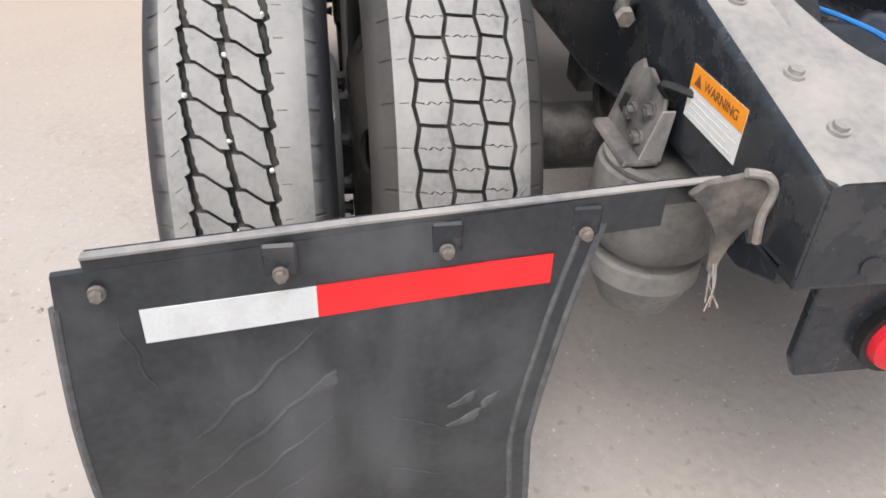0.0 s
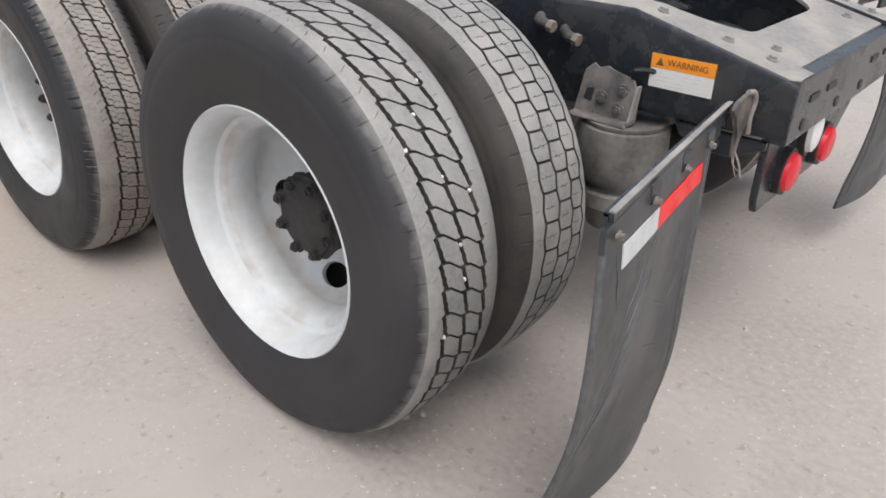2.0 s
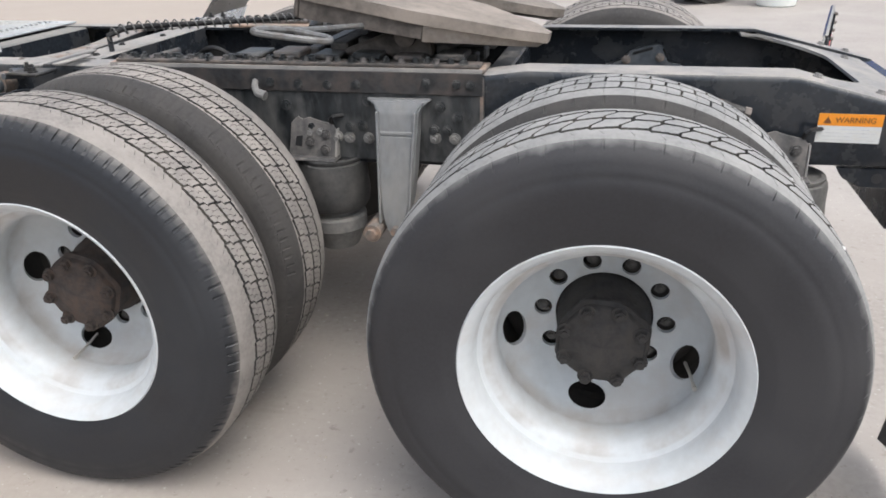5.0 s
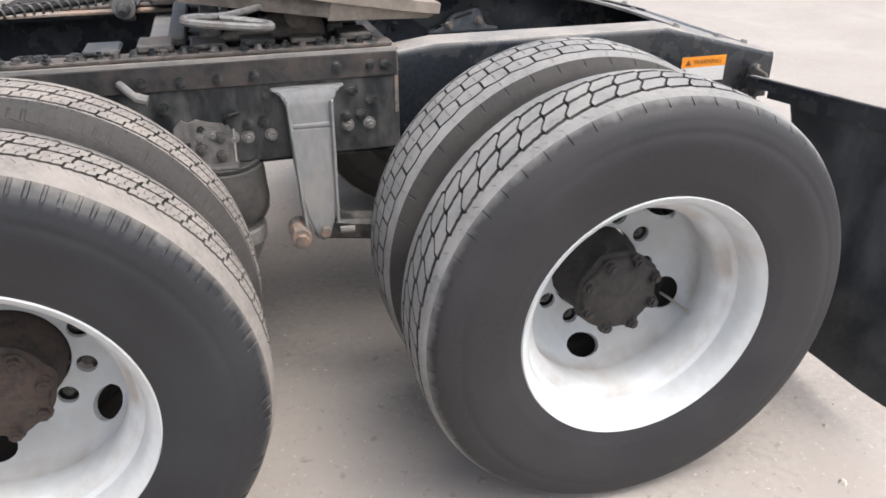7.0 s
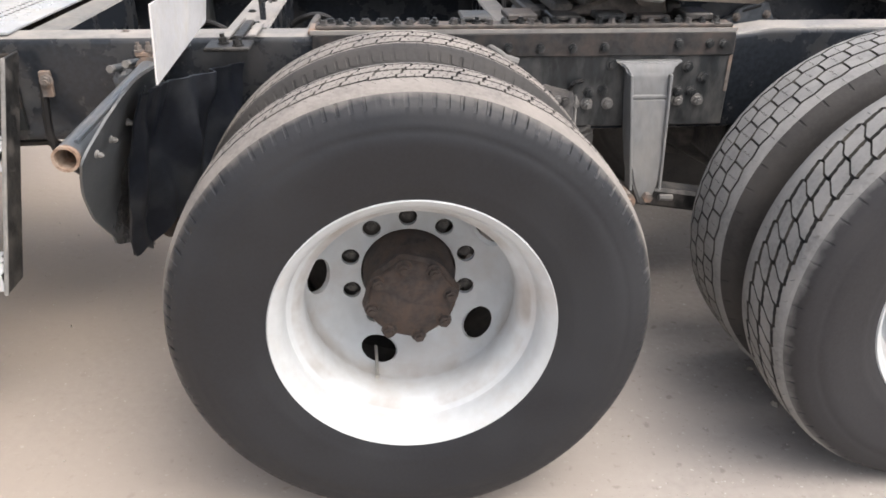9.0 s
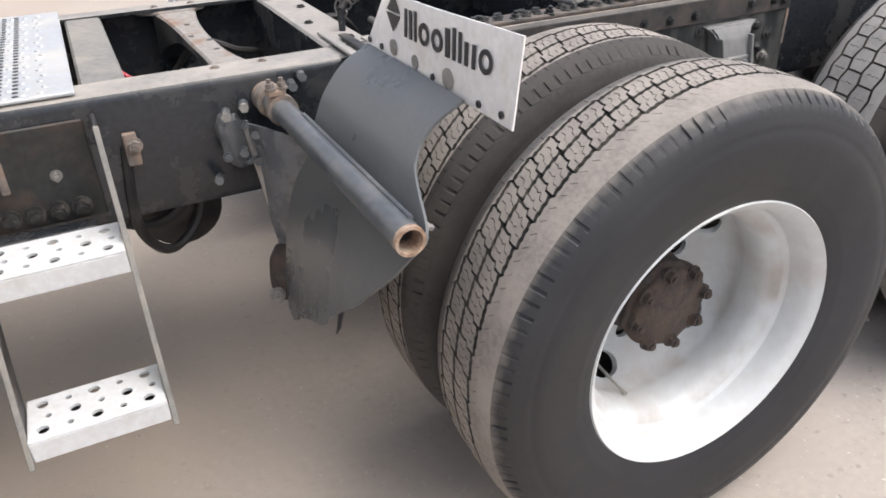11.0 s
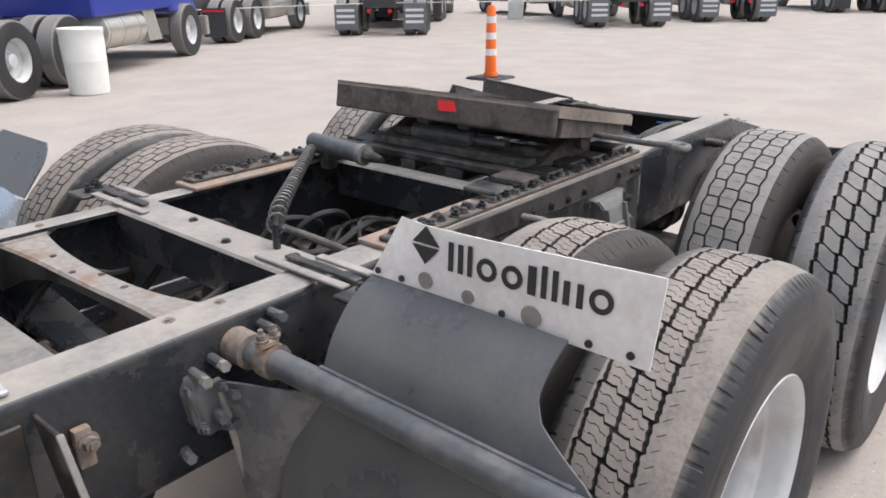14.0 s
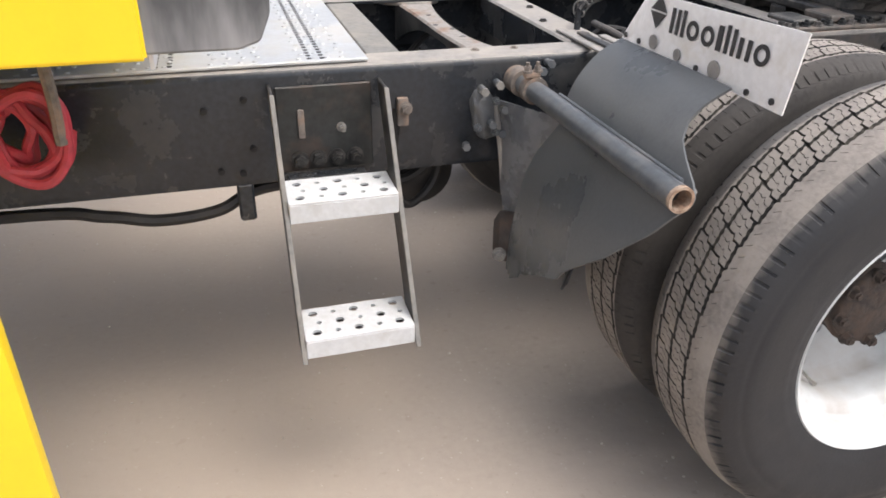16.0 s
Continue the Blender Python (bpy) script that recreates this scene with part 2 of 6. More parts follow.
def dust_over(m, colour, factor):
    """Mixes a dust colour over a material's base colour by a factor socket."""
    n, l = m.node_tree.nodes, m.node_tree.links
    bsdf = n["Principled BSDF"]
    mx = n.new("ShaderNodeMix")
    mx.data_type = "RGBA"
    l.new(factor, mx.inputs["Factor"])
    l.new(bsdf.inputs["Base Color"].links[0].from_socket, mx.inputs["A"])
    mx.inputs["B"].default_value = (*colour, 1)
    l.new(mx.outputs["Result"], bsdf.inputs["Base Color"])


def noise_socket(m, scale, stretch=(1, 1, 1), turn=(0, 0, 0), detail=5):
    n, l = m.node_tree.nodes, m.node_tree.links
    co = n.new("ShaderNodeTexCoord")
    mp = n.new("ShaderNodeMapping")
    mp.inputs["Scale"].default_value = stretch
    mp.inputs["Rotation"].default_value = [radians(a) for a in turn]
    l.new(co.outputs["Object"], mp.inputs["Vector"])
    nz = n.new("ShaderNodeTexNoise")
    nz.inputs["Scale"].default_value, nz.inputs["Detail"].default_value = scale, detail
    l.new(mp.outputs[0], nz.inputs["Vector"])
    return co, nz.outputs["Fac"]


def ramp_socket(m, socket, lo, hi, top=1.0):
    mr = m.node_tree.nodes.new("ShaderNodeMapRange")
    mr.inputs["From Min"].default_value, mr.inputs["From Max"].default_value, mr.inputs["To Max"].default_value = lo, hi, top
    m.node_tree.links.new(socket, mr.inputs["Value"])
    return mr.outputs[0]


for key, colour in (("rubber", (0.215, 0.212, 0.206)), ("rubber_tan", (0.116, 0.108, 0.101))):
    m = M[key]
    n, l = m.node_tree.nodes, m.node_tree.links
    co, fac = noise_socket(m, 30)
    sep = n.new("ShaderNodeSeparateXYZ")
    l.new(co.outputs["Object"], sep.inputs[0])
    flat = n.new("ShaderNodeCombineXYZ")
    l.new(sep.outputs[0], flat.inputs[0])
    l.new(sep.outputs[2], flat.inputs[1])
    rad = n.new("ShaderNodeVectorMath")
    rad.operation = "LENGTH"
    l.new(flat.outputs[0], rad.inputs[0])
    wob = n.new("ShaderNodeMath")
    wob.operation = "MULTIPLY_ADD"
    l.new(fac, wob.inputs[0])
    wob.inputs[1].default_value = 0.022
    l.new(rad.outputs["Value"], wob.inputs[2])
    dust_over(m, colour, ramp_socket(m, wob.outputs[0], 0.503 if key == "rubber" else 0.504, 0.5225 if key == "rubber" else 0.5145))
# a brown stain caught in the seam of the wheel dish
m = M["rim"]
n, l = m.node_tree.nodes, m.node_tree.links
co, fac = noise_socket(m, 11)
sep = n.new("ShaderNodeSeparateXYZ")
l.new(co.outputs["Object"], sep.inputs[0])
flat = n.new("ShaderNodeCombineXYZ")
l.new(sep.outputs[0], flat.inputs[0])
l.new(sep.outputs[2], flat.inputs[1])
rad = n.new("ShaderNodeVectorMath")
rad.operation = "LENGTH"
l.new(flat.outputs[0], rad.inputs[0])
band = ramp_socket(m, rad.outputs["Value"], 0.232, 0.243)
fade = ramp_socket(m, rad.outputs["Value"], 0.2595, 0.2555)
both = n.new("ShaderNodeMath")
both.operation = "MULTIPLY"
l.new(band, both.inputs[0])
l.new(fade, both.inputs[1])
patchy = n.new("ShaderNodeMath")
patchy.operation = "MULTIPLY"
l.new(both.outputs[0], patchy.inputs[0])
l.new(ramp_socket(m, fac, 0.40, 0.66, 0.55), patchy.inputs[1])
dust_over(m, (0.27, 0.225, 0.185), patchy.outputs[0])
co, fac = noise_socket(M["flap"], 5.5, (1, 1.0, 0.28), (38, 0, 0), 6)
dust_over(M["flap"], (0.112, 0.118, 0.127), ramp_socket(M["flap"], fac, 0.55, 0.73, 0.8))
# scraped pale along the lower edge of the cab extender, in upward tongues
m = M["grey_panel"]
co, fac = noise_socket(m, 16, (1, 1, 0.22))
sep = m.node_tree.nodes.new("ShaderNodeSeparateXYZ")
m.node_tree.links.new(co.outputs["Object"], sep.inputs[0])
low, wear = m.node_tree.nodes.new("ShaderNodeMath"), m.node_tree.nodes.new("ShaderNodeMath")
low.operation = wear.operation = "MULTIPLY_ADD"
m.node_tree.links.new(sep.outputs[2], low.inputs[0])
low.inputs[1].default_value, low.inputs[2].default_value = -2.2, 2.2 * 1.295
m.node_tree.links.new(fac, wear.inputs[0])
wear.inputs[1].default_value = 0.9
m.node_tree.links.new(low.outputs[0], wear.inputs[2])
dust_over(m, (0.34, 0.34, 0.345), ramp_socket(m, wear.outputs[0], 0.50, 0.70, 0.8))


# ---- building helpers ----
def part(name, bm, material, parent=None, label="", smooth=False, angle=35):
    """Links a bmesh as one mesh object under a thing or a part."""
    bmesh.ops.recalc_face_normals(bm, faces=bm.faces)
    me = bpy.data.meshes.new(name)
    bm.to_mesh(me)
    bm.free()
    for mm in (material if isinstance(material, (list, tuple)) else [material]):
        me.materials.append(M[mm] if isinstance(mm, str) else mm)
    if smooth:
        me.shade_smooth()
        me.set_sharp_from_angle(angle=radians(angle))
    ob = new(name, me)
    if parent:
        ob.parent = parent
    if label:
        ob["label"] = label
    return ob


def thing(name, label, category, m=None, group="", kind=""):
    ob = new(name)
    ob.empty_display_size = 0.1
    if m is not None:
        ob.matrix_world = m
    return tagged(ob, label, category, group, kind)


def B():
    return bmesh.new()


def hull8(bm, pts, bevel=0.0, seg=1):
    """A six-sided solid from 4 bottom and 4 top corners, both counter-clockwise from above."""
    v = [bm.verts.new(p) for p in pts]
    faces = [bm.faces.new([v[i] for i in f]) for f in ((3, 2, 1, 0), (4, 5, 6, 7), (0, 1, 5, 4), (1, 2, 6, 5), (2, 3, 7, 6), (3, 0, 4, 7))]
    if bevel:
        edges = {e for f in faces for e in f.edges}
        bmesh.ops.bevel(bm, geom=list(edges), offset=bevel, segments=seg, affect="EDGES", profile=0.7)
    return bm


def box(bm, x0, x1, y0, y1, z0, z1, bevel=0.003, seg=1):
    return hull8(bm, [(x0, y0, z0), (x1, y0, z0), (x1, y1, z0), (x0, y1, z0), (x0, y0, z1), (x1, y0, z1), (x1, y1, z1), (x0, y1, z1)], bevel, seg)


def frame_of(d):
    d = d.normalized()
    a = Vector((0, 0, 1)) if abs(d.z) < 0.9 else Vector((1, 0, 0))
    u = d.cross(a).normalized()
    return u, d.cross(u).normalized()


def tube(bm, pts, r, seg=10, cap=True):
    """A round bar swept along points; r may be one radius or one a point."""
    pts = [Vector(p) for p in pts]
    rs = r if isinstance(r, (list, tuple)) else [r] * len(pts)
    rings, u = [], None
    for i, p in enumerate(pts):
        d = (pts[min(i + 1, len(pts) - 1)] - pts[max(i - 1, 0)]).normalized()
        if u is None:
            u, w = frame_of(d)
        else:
            u = (u - d * u.dot(d)).normalized()
            w = d.cross(u)
        rings.append([bm.verts.new(p + (u * math.cos(a) + w * math.sin(a)) * rs[i]) for a in (2 * math.pi * k / seg for k in range(seg))])
    for a, b in zip(rings, rings[1:]):
        for k in range(seg):
            bm.faces.new((a[k], a[(k + 1) % seg], b[(k + 1) % seg], b[k]))
    if cap:
        bm.faces.new(rings[0][::-1])
        bm.faces.new(rings[-1])
    return bm


def bolt(bm, p, axis, r=0.014, h=0.012, stud=0.0):
    """A hexagonal head on a washer, with a stud end where it has one."""
    p, d = Vector(p), Vector(axis).normalized()
    tube(bm, [p - d * 0.002, p + d * 0.003], r * 1.35, 12)
    tube(bm, [p + d * 0.003, p + d * (0.003 + h)], r, 6)
    if stud:
        tube(bm, [p + d * h, p + d * (h + stud)], r * 0.55, 8)
    return bm


BOLTS = {}


def bolts(points, axis, r, h, stud, material, parent, name="bolt"):
    """One bolt object a point, all on one mesh, with their heads along the axis."""
    key = (r, h, stud, material)
    if key not in BOLTS:
        bm = B()
        bolt(bm, (0, 0, 0), (0, 0, 1), r, h, stud)
        ob = part(name, bm, material)
        BOLTS[key] = ob.data
        bpy.data.objects.remove(ob)
    turn = Vector(axis).to_track_quat("Z", "Y").to_matrix().to_4x4()
    for i, p in enumerate(points):
        ob = new(name, BOLTS[key])
        ob.parent = parent
        ob.matrix_basis = Matrix.Translation(p) @ turn @ pose(0, 0, 0, 4 * math.sin(7 * i), 4 * math.cos(5 * i), 37 * i)


def lathe(bm, profile, seg=64, closed=False, mats=None, a0=0.0, a1=2 * math.pi):
    """Turns a profile of (y, r) about the y axis."""
    full = abs(a1 - a0 - 2 * math.pi) < 1e-6
    n = seg if full else seg + 1
    rings = [[bm.verts.new((r * math.cos(a0 + (a1 - a0) * k / seg), y, r * math.sin(a0 + (a1 - a0) * k / seg))) for k in range(n)] for y, r in profile]
    pairs = list(zip(rings, rings[1:])) + ([(rings[-1], rings[0])] if closed else [])
    for i, (a, b) in enumerate(pairs):
        for k in range(seg):
            j = (k + 1) % n
            f = bm.faces.new((a[k], a[j], b[j], b[k]))
            if mats:
                f.material_index = mats[i]
    return bm


def smooth_path(pts, n=8):
    """A Catmull-Rom line through points."""
    p = [Vector(q) for q in pts]
    p = [2 * p[0] - p[1]] + p + [2 * p[-1] - p[-2]]
    out = []
    for i in range(1, len(p) - 2):
        for k in range(n):
            t = k / n
            out.append(0.5 * (2 * p[i] + (p[i + 1] - p[i - 1]) * t + (2 * p[i - 1] - 5 * p[i] + 4 * p[i + 1] - p[i + 2]) * t * t
                              + (3 * p[i] - p[i - 1] - 3 * p[i + 1] + p[i + 2]) * t ** 3))
    return out + [p[-2]]


def slab(bm, outline, mapping, t0, t1, hole=()):
    """A plate: a flat outline of (a, b), placed by mapping(a, b, t), from t0 to t1 through its thickness."""
    lo = [bm.verts.new(mapping(a, b, t0)) for a, b in outline]
    hi = [bm.verts.new(mapping(a, b, t1)) for a, b in outline]
    bm.faces.new(lo[::-1])
    bm.faces.new(hi)
    for i in range(len(lo)):
        j = (i + 1) % len(lo)
        bm.faces.new((lo[i], lo[j], hi[j], hi[i]))
    return bm


def sheet(bm, rows, thick):
    """A bent sheet from rows of points: two skins set apart along the averaged normals and closed round the rim."""
    p = np.array(rows, dtype=float)
    du, dv = np.gradient(p, axis=0), np.gradient(p, axis=1)
    n = np.cross(du, dv)
    n /= np.maximum(np.linalg.norm(n, axis=2, keepdims=True), 1e-9)
    ni, nj = p.shape[:2]
    lo = [[bm.verts.new(q) for q in row] for row in p - n * thick / 2]
    hi = [[bm.verts.new(q) for q in row] for row in p + n * thick / 2]
    for i in range(ni - 1):
        for j in range(nj - 1):
            bm.faces.new((lo[i][j], lo[i][j + 1], lo[i + 1][j + 1], lo[i + 1][j]))
            bm.faces.new((hi[i][j], hi[i + 1][j], hi[i + 1][j + 1], hi[i][j + 1]))
    rim = [(0, j) for j in range(nj - 1)] + [(i, nj - 1) for i in range(ni - 1)] + [(ni - 1, j) for j in range(nj - 1, 0, -1)] + [(i, 0) for i in range(ni - 1, 0, -1)]
    for (i, j), (k, m) in zip(rim, rim[1:] + rim[:1]):
        bm.faces.new((lo[i][j], lo[k][m], hi[k][m], hi[i][j]))
    return bm


def carve(ob, cutters):
    """Cuts holes through a part for good."""
    for c in cutters:
        mod = ob.modifiers.new("cut", "BOOLEAN")
        mod.object, mod.operation, mod.solver = c, "DIFFERENCE", "EXACT"
    dg = bpy.context.evaluated_depsgraph_get()
    me = bpy.data.meshes.new_from_object(ob.evaluated_get(dg))
    ob.modifiers.clear()
    ob.data = me
    for c in cutters:
        bpy.data.objects.remove(c)
    me.shade_smooth()
    me.set_sharp_from_angle(angle=radians(35))
    return ob


# ---- ground ----
bm = B()
N = 60
ax = [math.copysign(abs(i / N) ** 3.2, i) * 900 + (i / N) * 14 for i in range(-N, N + 1)]
gv = [[bm.verts.new((x, y + 1.0, 0.0)) for x in ax] for y in ax]
for i in range(2 * N):
    for j in range(2 * N):
        bm.faces.new((gv[i][j], gv[i][j + 1], gv[i + 1][j + 1], gv[i + 1][j]))
M["ground"] = mat("packed_dirt", (0.340, 0.311, 0.286), 0.95, dirt=(0.405, 0.374, 0.346), dirt_amount=0.5, dirt_scale=1.3, grain=45, vary=0.13, bump=0.45, bump_scale=22)
gn, gl = M["ground"].node_tree.nodes, M["ground"].node_tree.links
gb = gn["Principled BSDF"]
src = gb.inputs["Base Color"].links[0].from_socket
gco = gn.new("ShaderNodeTexCoord")


def ground_layer(src, scale, lo, hi, colour, amount, stretch=(1, 1, 1)):
    """Lays scattered marks of one colour over the dirt where a noise passes its edge."""
    mp = gn.new("ShaderNodeMapping")
    mp.inputs["Scale"].default_value = stretch
    gl.new(gco.outputs["Object"], mp.inputs["Vector"])
    nz = gn.new("ShaderNodeTexNoise")
    nz.inputs["Scale"].default_value, nz.inputs["Detail"].default_value = scale, 3
    gl.new(mp.outputs[0], nz.inputs["Vector"])
    mr = gn.new("ShaderNodeMapRange")
    mr.inputs["From Min"].default_value, mr.inputs["From Max"].default_value, mr.inputs["To Max"].default_value = lo, hi, amount
    gl.new(nz.outputs["Fac"], mr.inputs["Value"])
    mx = gn.new("ShaderNodeMix")
    mx.data_type = "RGBA"
    gl.new(mr.outputs[0], mx.inputs["Factor"])
    gl.new(src, mx.inputs["A"])
    mx.inputs["B"].default_value = (*colour, 1)
    return mx.outputs["Result"]


src = ground_layer(src, 26, 0.635, 0.715, (0.25, 0.225, 0.20), 0.75)
src = ground_layer(src, 60, 0.66, 0.72, (0.58, 0.55, 0.52), 0.8)
src = ground_layer(src, 110, 0.675, 0.735, (0.13, 0.115, 0.10), 0.65)
src = ground_layer(src, 2.6, 0.52, 0.68, (0.30, 0.272, 0.248), 0.45)
src = ground_layer(src, 9, 0.64, 0.76, (0.27, 0.245, 0.22), 0.4, (0.18, 1.0, 1))
src = ground_layer(src, 0.55, 0.45, 0.70, (0.36, 0.325, 0.295), 0.4)
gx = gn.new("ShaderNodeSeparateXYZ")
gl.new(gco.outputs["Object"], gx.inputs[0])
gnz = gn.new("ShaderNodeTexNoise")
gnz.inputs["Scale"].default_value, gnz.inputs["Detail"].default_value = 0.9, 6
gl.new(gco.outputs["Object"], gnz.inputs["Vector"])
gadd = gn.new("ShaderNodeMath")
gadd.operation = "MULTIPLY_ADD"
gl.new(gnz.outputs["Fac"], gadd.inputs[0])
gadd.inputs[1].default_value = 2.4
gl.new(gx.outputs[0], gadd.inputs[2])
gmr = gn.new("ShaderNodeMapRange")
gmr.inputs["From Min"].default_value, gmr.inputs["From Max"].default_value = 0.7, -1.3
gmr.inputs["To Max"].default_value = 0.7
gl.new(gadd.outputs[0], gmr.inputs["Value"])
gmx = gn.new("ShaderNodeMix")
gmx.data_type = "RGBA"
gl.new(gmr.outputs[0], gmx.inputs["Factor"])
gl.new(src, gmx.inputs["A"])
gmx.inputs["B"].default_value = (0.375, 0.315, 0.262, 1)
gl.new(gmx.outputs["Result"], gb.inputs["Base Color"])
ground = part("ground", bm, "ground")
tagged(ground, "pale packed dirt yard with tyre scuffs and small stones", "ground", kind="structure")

# ---- tractor: wheels ----
truck = thing("semi_truck_tractor", "yellow semi tractor with bare black frame and tandem drive axles", "truck")
R_T, Z_AX, Y_OUT, DUAL, MID = 0.516, 0.510, 0.14, 0.335, 1.22
AXLES = (0.0, -1.32)


# pitches, groove centres, groove width, sway, cross slot width, groove depth, slot path over a row, row offsets, sipes, shoulder nicks
TREADS = {
    "zig": (60, (-0.068, -0.0105, 0.047), 0.0112, 0.0042, 0.0056, 0.0130, ((0, 0.0), (0.24, -0.03), (0.84, -0.42), (1, -0.43)), (0.0, -0.46), (), (0.5,)),
    "tan": (62, (-0.043, 0.011, 0.064), 0.0084, 0.0030, 0.0048, 0.0105, ((0, 0), (0.34, -0.04), (0.46, -0.24), (0.62, -0.22), (1, -0.30)), (0.0, -0.38), (0.34, 0.67), (0.2, 0.7)),
    "hex": (48, (-0.074, -0.029, 0.022, 0.073), 0.0068, 0.0036, 0.0060, 0.0095, ((0, 0), (0.5, -0.02), (1, -0.06)), (0.0, 0.5, 0.0), (0.5,), (0.5,)),
    "wide": (56, (-0.084, -0.042, 0.0, 0.042, 0.084), 0.0066, 0.0040, 0.0046, 0.0100, ((0, 0), (0.5, 0.03), (1, 0.06)), (0.0, 0.5, 0.0, 0.5), (0.5,), (0.5,)),
}


def tyre_mesh(kind, tread, wall=None):
    """A drive tyre in one skin: ringed sidewalls, nicked shoulders and a tread cut by ragged grooves, stepped cross slots and wavy sipes."""
    pitches, centres, width, sway, slot, deep, path, offsets, sipes, nicks = TREADS[kind]
    pitch = 2 * math.pi * R_T / pitches
    h, e, se = slot / 2 / pitch, 0.0012 / pitch, 0.0009 / pitch
    side = [(-0.098, 0.288), (-0.112, 0.291), (-0.121, 0.305), (-0.124, 0.318), (-0.1280, 0.331), (-0.1292, 0.335), (-0.1305, 0.3435), (-0.1312, 0.3485), (-0.1375, 0.385), (-0.1405, 0.415),
            (-0.1397, 0.4360), (-0.1389, 0.4375), (-0.1385, 0.4470), (-0.1372, 0.4560), (-0.1366, 0.4575), (-0.1343, 0.4690), (-0.1285, 0.483)]
    crown = lambda v: R_T - 0.006 * (abs(v) / 0.1) ** 2 - (0.011 * max(0.0, (abs(v) - 0.082) / 0.03) ** 1.7)
    rows_p = (0.0, 0.14, 0.24, 0.34, 0.46, 0.54, 0.62, 0.74, 0.84, 1.0)
    way = lambda p: float(np.interp(p, [q[0] for q in path], [q[1] for q in path]))
    cols = []  # across, radius, kind, shift along the tread in pitches, place in its row, row
    for y, r in side:
        cols.append((y, r, "side", 0.0, 0.0, -1))
    lo, hi, w = centres[0], centres[-1], width / 2
    for v, kd in ((-0.1225, "edge"), (-0.1185, "nick"), (-0.108, "nick"), (-0.1035, "rib"), (lo - w - 0.021, "rib"), (lo - w - 0.019, "tick"), (lo - w - 0.008, "tick"), (lo - w - 0.006, "rib")):
        if not cols or v > cols[-1][0] + 0.0005 or kd == "edge":
            cols.append((v, crown(v), kd, offsets[0] + 0.16 * (1 if kd == "tick" and v > lo - w - 0.012 else 0), 0.0, -1))
    for g, c in enumerate(centres):
        left = offsets[g - 1] + way(1.0) if g > 0 else offsets[0] + way(0.0)
        right = offsets[g] + way(0.0) if g < len(centres) - 1 else offsets[-1] + way(1.0)
        cols.append((c - w, crown(c - w), "lip", left, 1.0, g - 1))
        cols.append((c - w + 0.0016, crown(c), "deep", left, 1.0, g - 1))
        cols.append((c + w - 0.0016, crown(c), "deep", right, 0.0, g))
        cols.append((c + w, crown(c + w), "lip", right, 0.0, g if g < len(centres) - 1 else -1))
        if g < len(centres) - 1:
            span = centres[g + 1] - c - 2 * w
            for p in rows_p[1:-1]:
                v = c + w + span * p
                cols.append((v, crown(v), "block", offsets[g] + way(p), p, g))
    for v, kd in ((hi + w + 0.006, "rib"), (hi + w + 0.008, "tick"), (hi + w + 0.019, "tick"), (hi + w + 0.021, "rib"), (0.1035, "rib"), (0.108, "nick"), (0.1185, "nick"), (0.1225, "edge")):
        if v > cols[-1][0] + 0.0005 and (kd == "edge" or v < 0.1205):
            cols.append((v, crown(v), kd, offsets[-1] + way(1.0), 0.0, -1))
    for y, r in reversed(side):
        cols.append((-y, r, "side", 0.0, 0.0, -1))
    fr = [-h, -h + e, h - e, h]
    for q in sipes:
        fr += [q - se, q, q + se]
    toothed = kind == "tan"
    nick, ramp, cut = (0.050, 0.045, 0.0027) if toothed else (0.035, 0.015, 0.0026)
    ticks = (0.22, 0.72) if toothed else (0.5,)
    for q in nicks:
        fr += [q - nick - ramp, q - nick, q + nick, q + nick + ramp]
    for q in ticks:
        fr += [q - se, q, q + se]
    fr += [0.12, 0.27, 0.42, 0.57, 0.82]
    fr = sorted(set(round(q, 5) for q in fr))
    nu, nv = pitches * len(fr), len(cols)
    co, depth = np.zeros((nu, nv, 3)), np.zeros((nu, nv))
    rnd = random.Random(4)
    worn = [[rnd.uniform(-1, 1) for _ in centres] + [0.0] for _ in range(pitches)]
    for i in range(pitches):
        for k, f in enumerate(fr):
            for j, (v, r, kd, shift, p, row) in enumerate(cols):
                d = z = wob = 0.0
                if kd in ("lip", "deep"):
                    if kind in ("hex", "wide"):
                        g = row + 1 if p == 1.0 else row if row >= 0 else len(centres) - 1
                        z = sway * (4 * abs((f + shift + 0.5 * (g % 2) + 4) % 1.0 - 0.5) - 1)
                    else:
                        q = f % 1.0
                        z = sway * (1 - 2 * q) if h < q < 1 - h else sway * (f if abs(f) <= h else f - 1) / h
                        z += 0.0012 * math.sin(2 * math.pi * 3 * f + row)
                if kd == "deep":
                    d = deep
                elif row >= 0:
                    if abs(f) < h - e / 2:
                        d = deep * 0.72
                    elif kd == "block":
                        for q in sipes:
                            if abs(f - q) < se * 1.01:
                                wob = 0.050 * (1 - 4 * abs((p * 2.6 + 0.3 * row) % 1.0 - 0.5)) + 0.05 * (p - 0.5)
                                if abs(f - q) < se * 0.5 and 0.1 < p < 0.9:
                                    d = 0.0062
                        d -= 0.0004 * worn[i][row]
                if (kd == "nick" or (toothed and kd == "edge")) and any(abs(f - q) < nick + 0.0005 for q in nicks):
                    d = cut * (1 + 0.8 * worn[i][0] if toothed else 1)
                if kd == "tick" and any(abs(f - q) < se * 0.5 for q in ticks):
                    d = 0.0032
                a = (i + f + shift + wob) * pitch / R_T
                rr = r - d
                co[i * len(fr) + k, j] = (rr * math.cos(a), v + z, rr * math.sin(a))
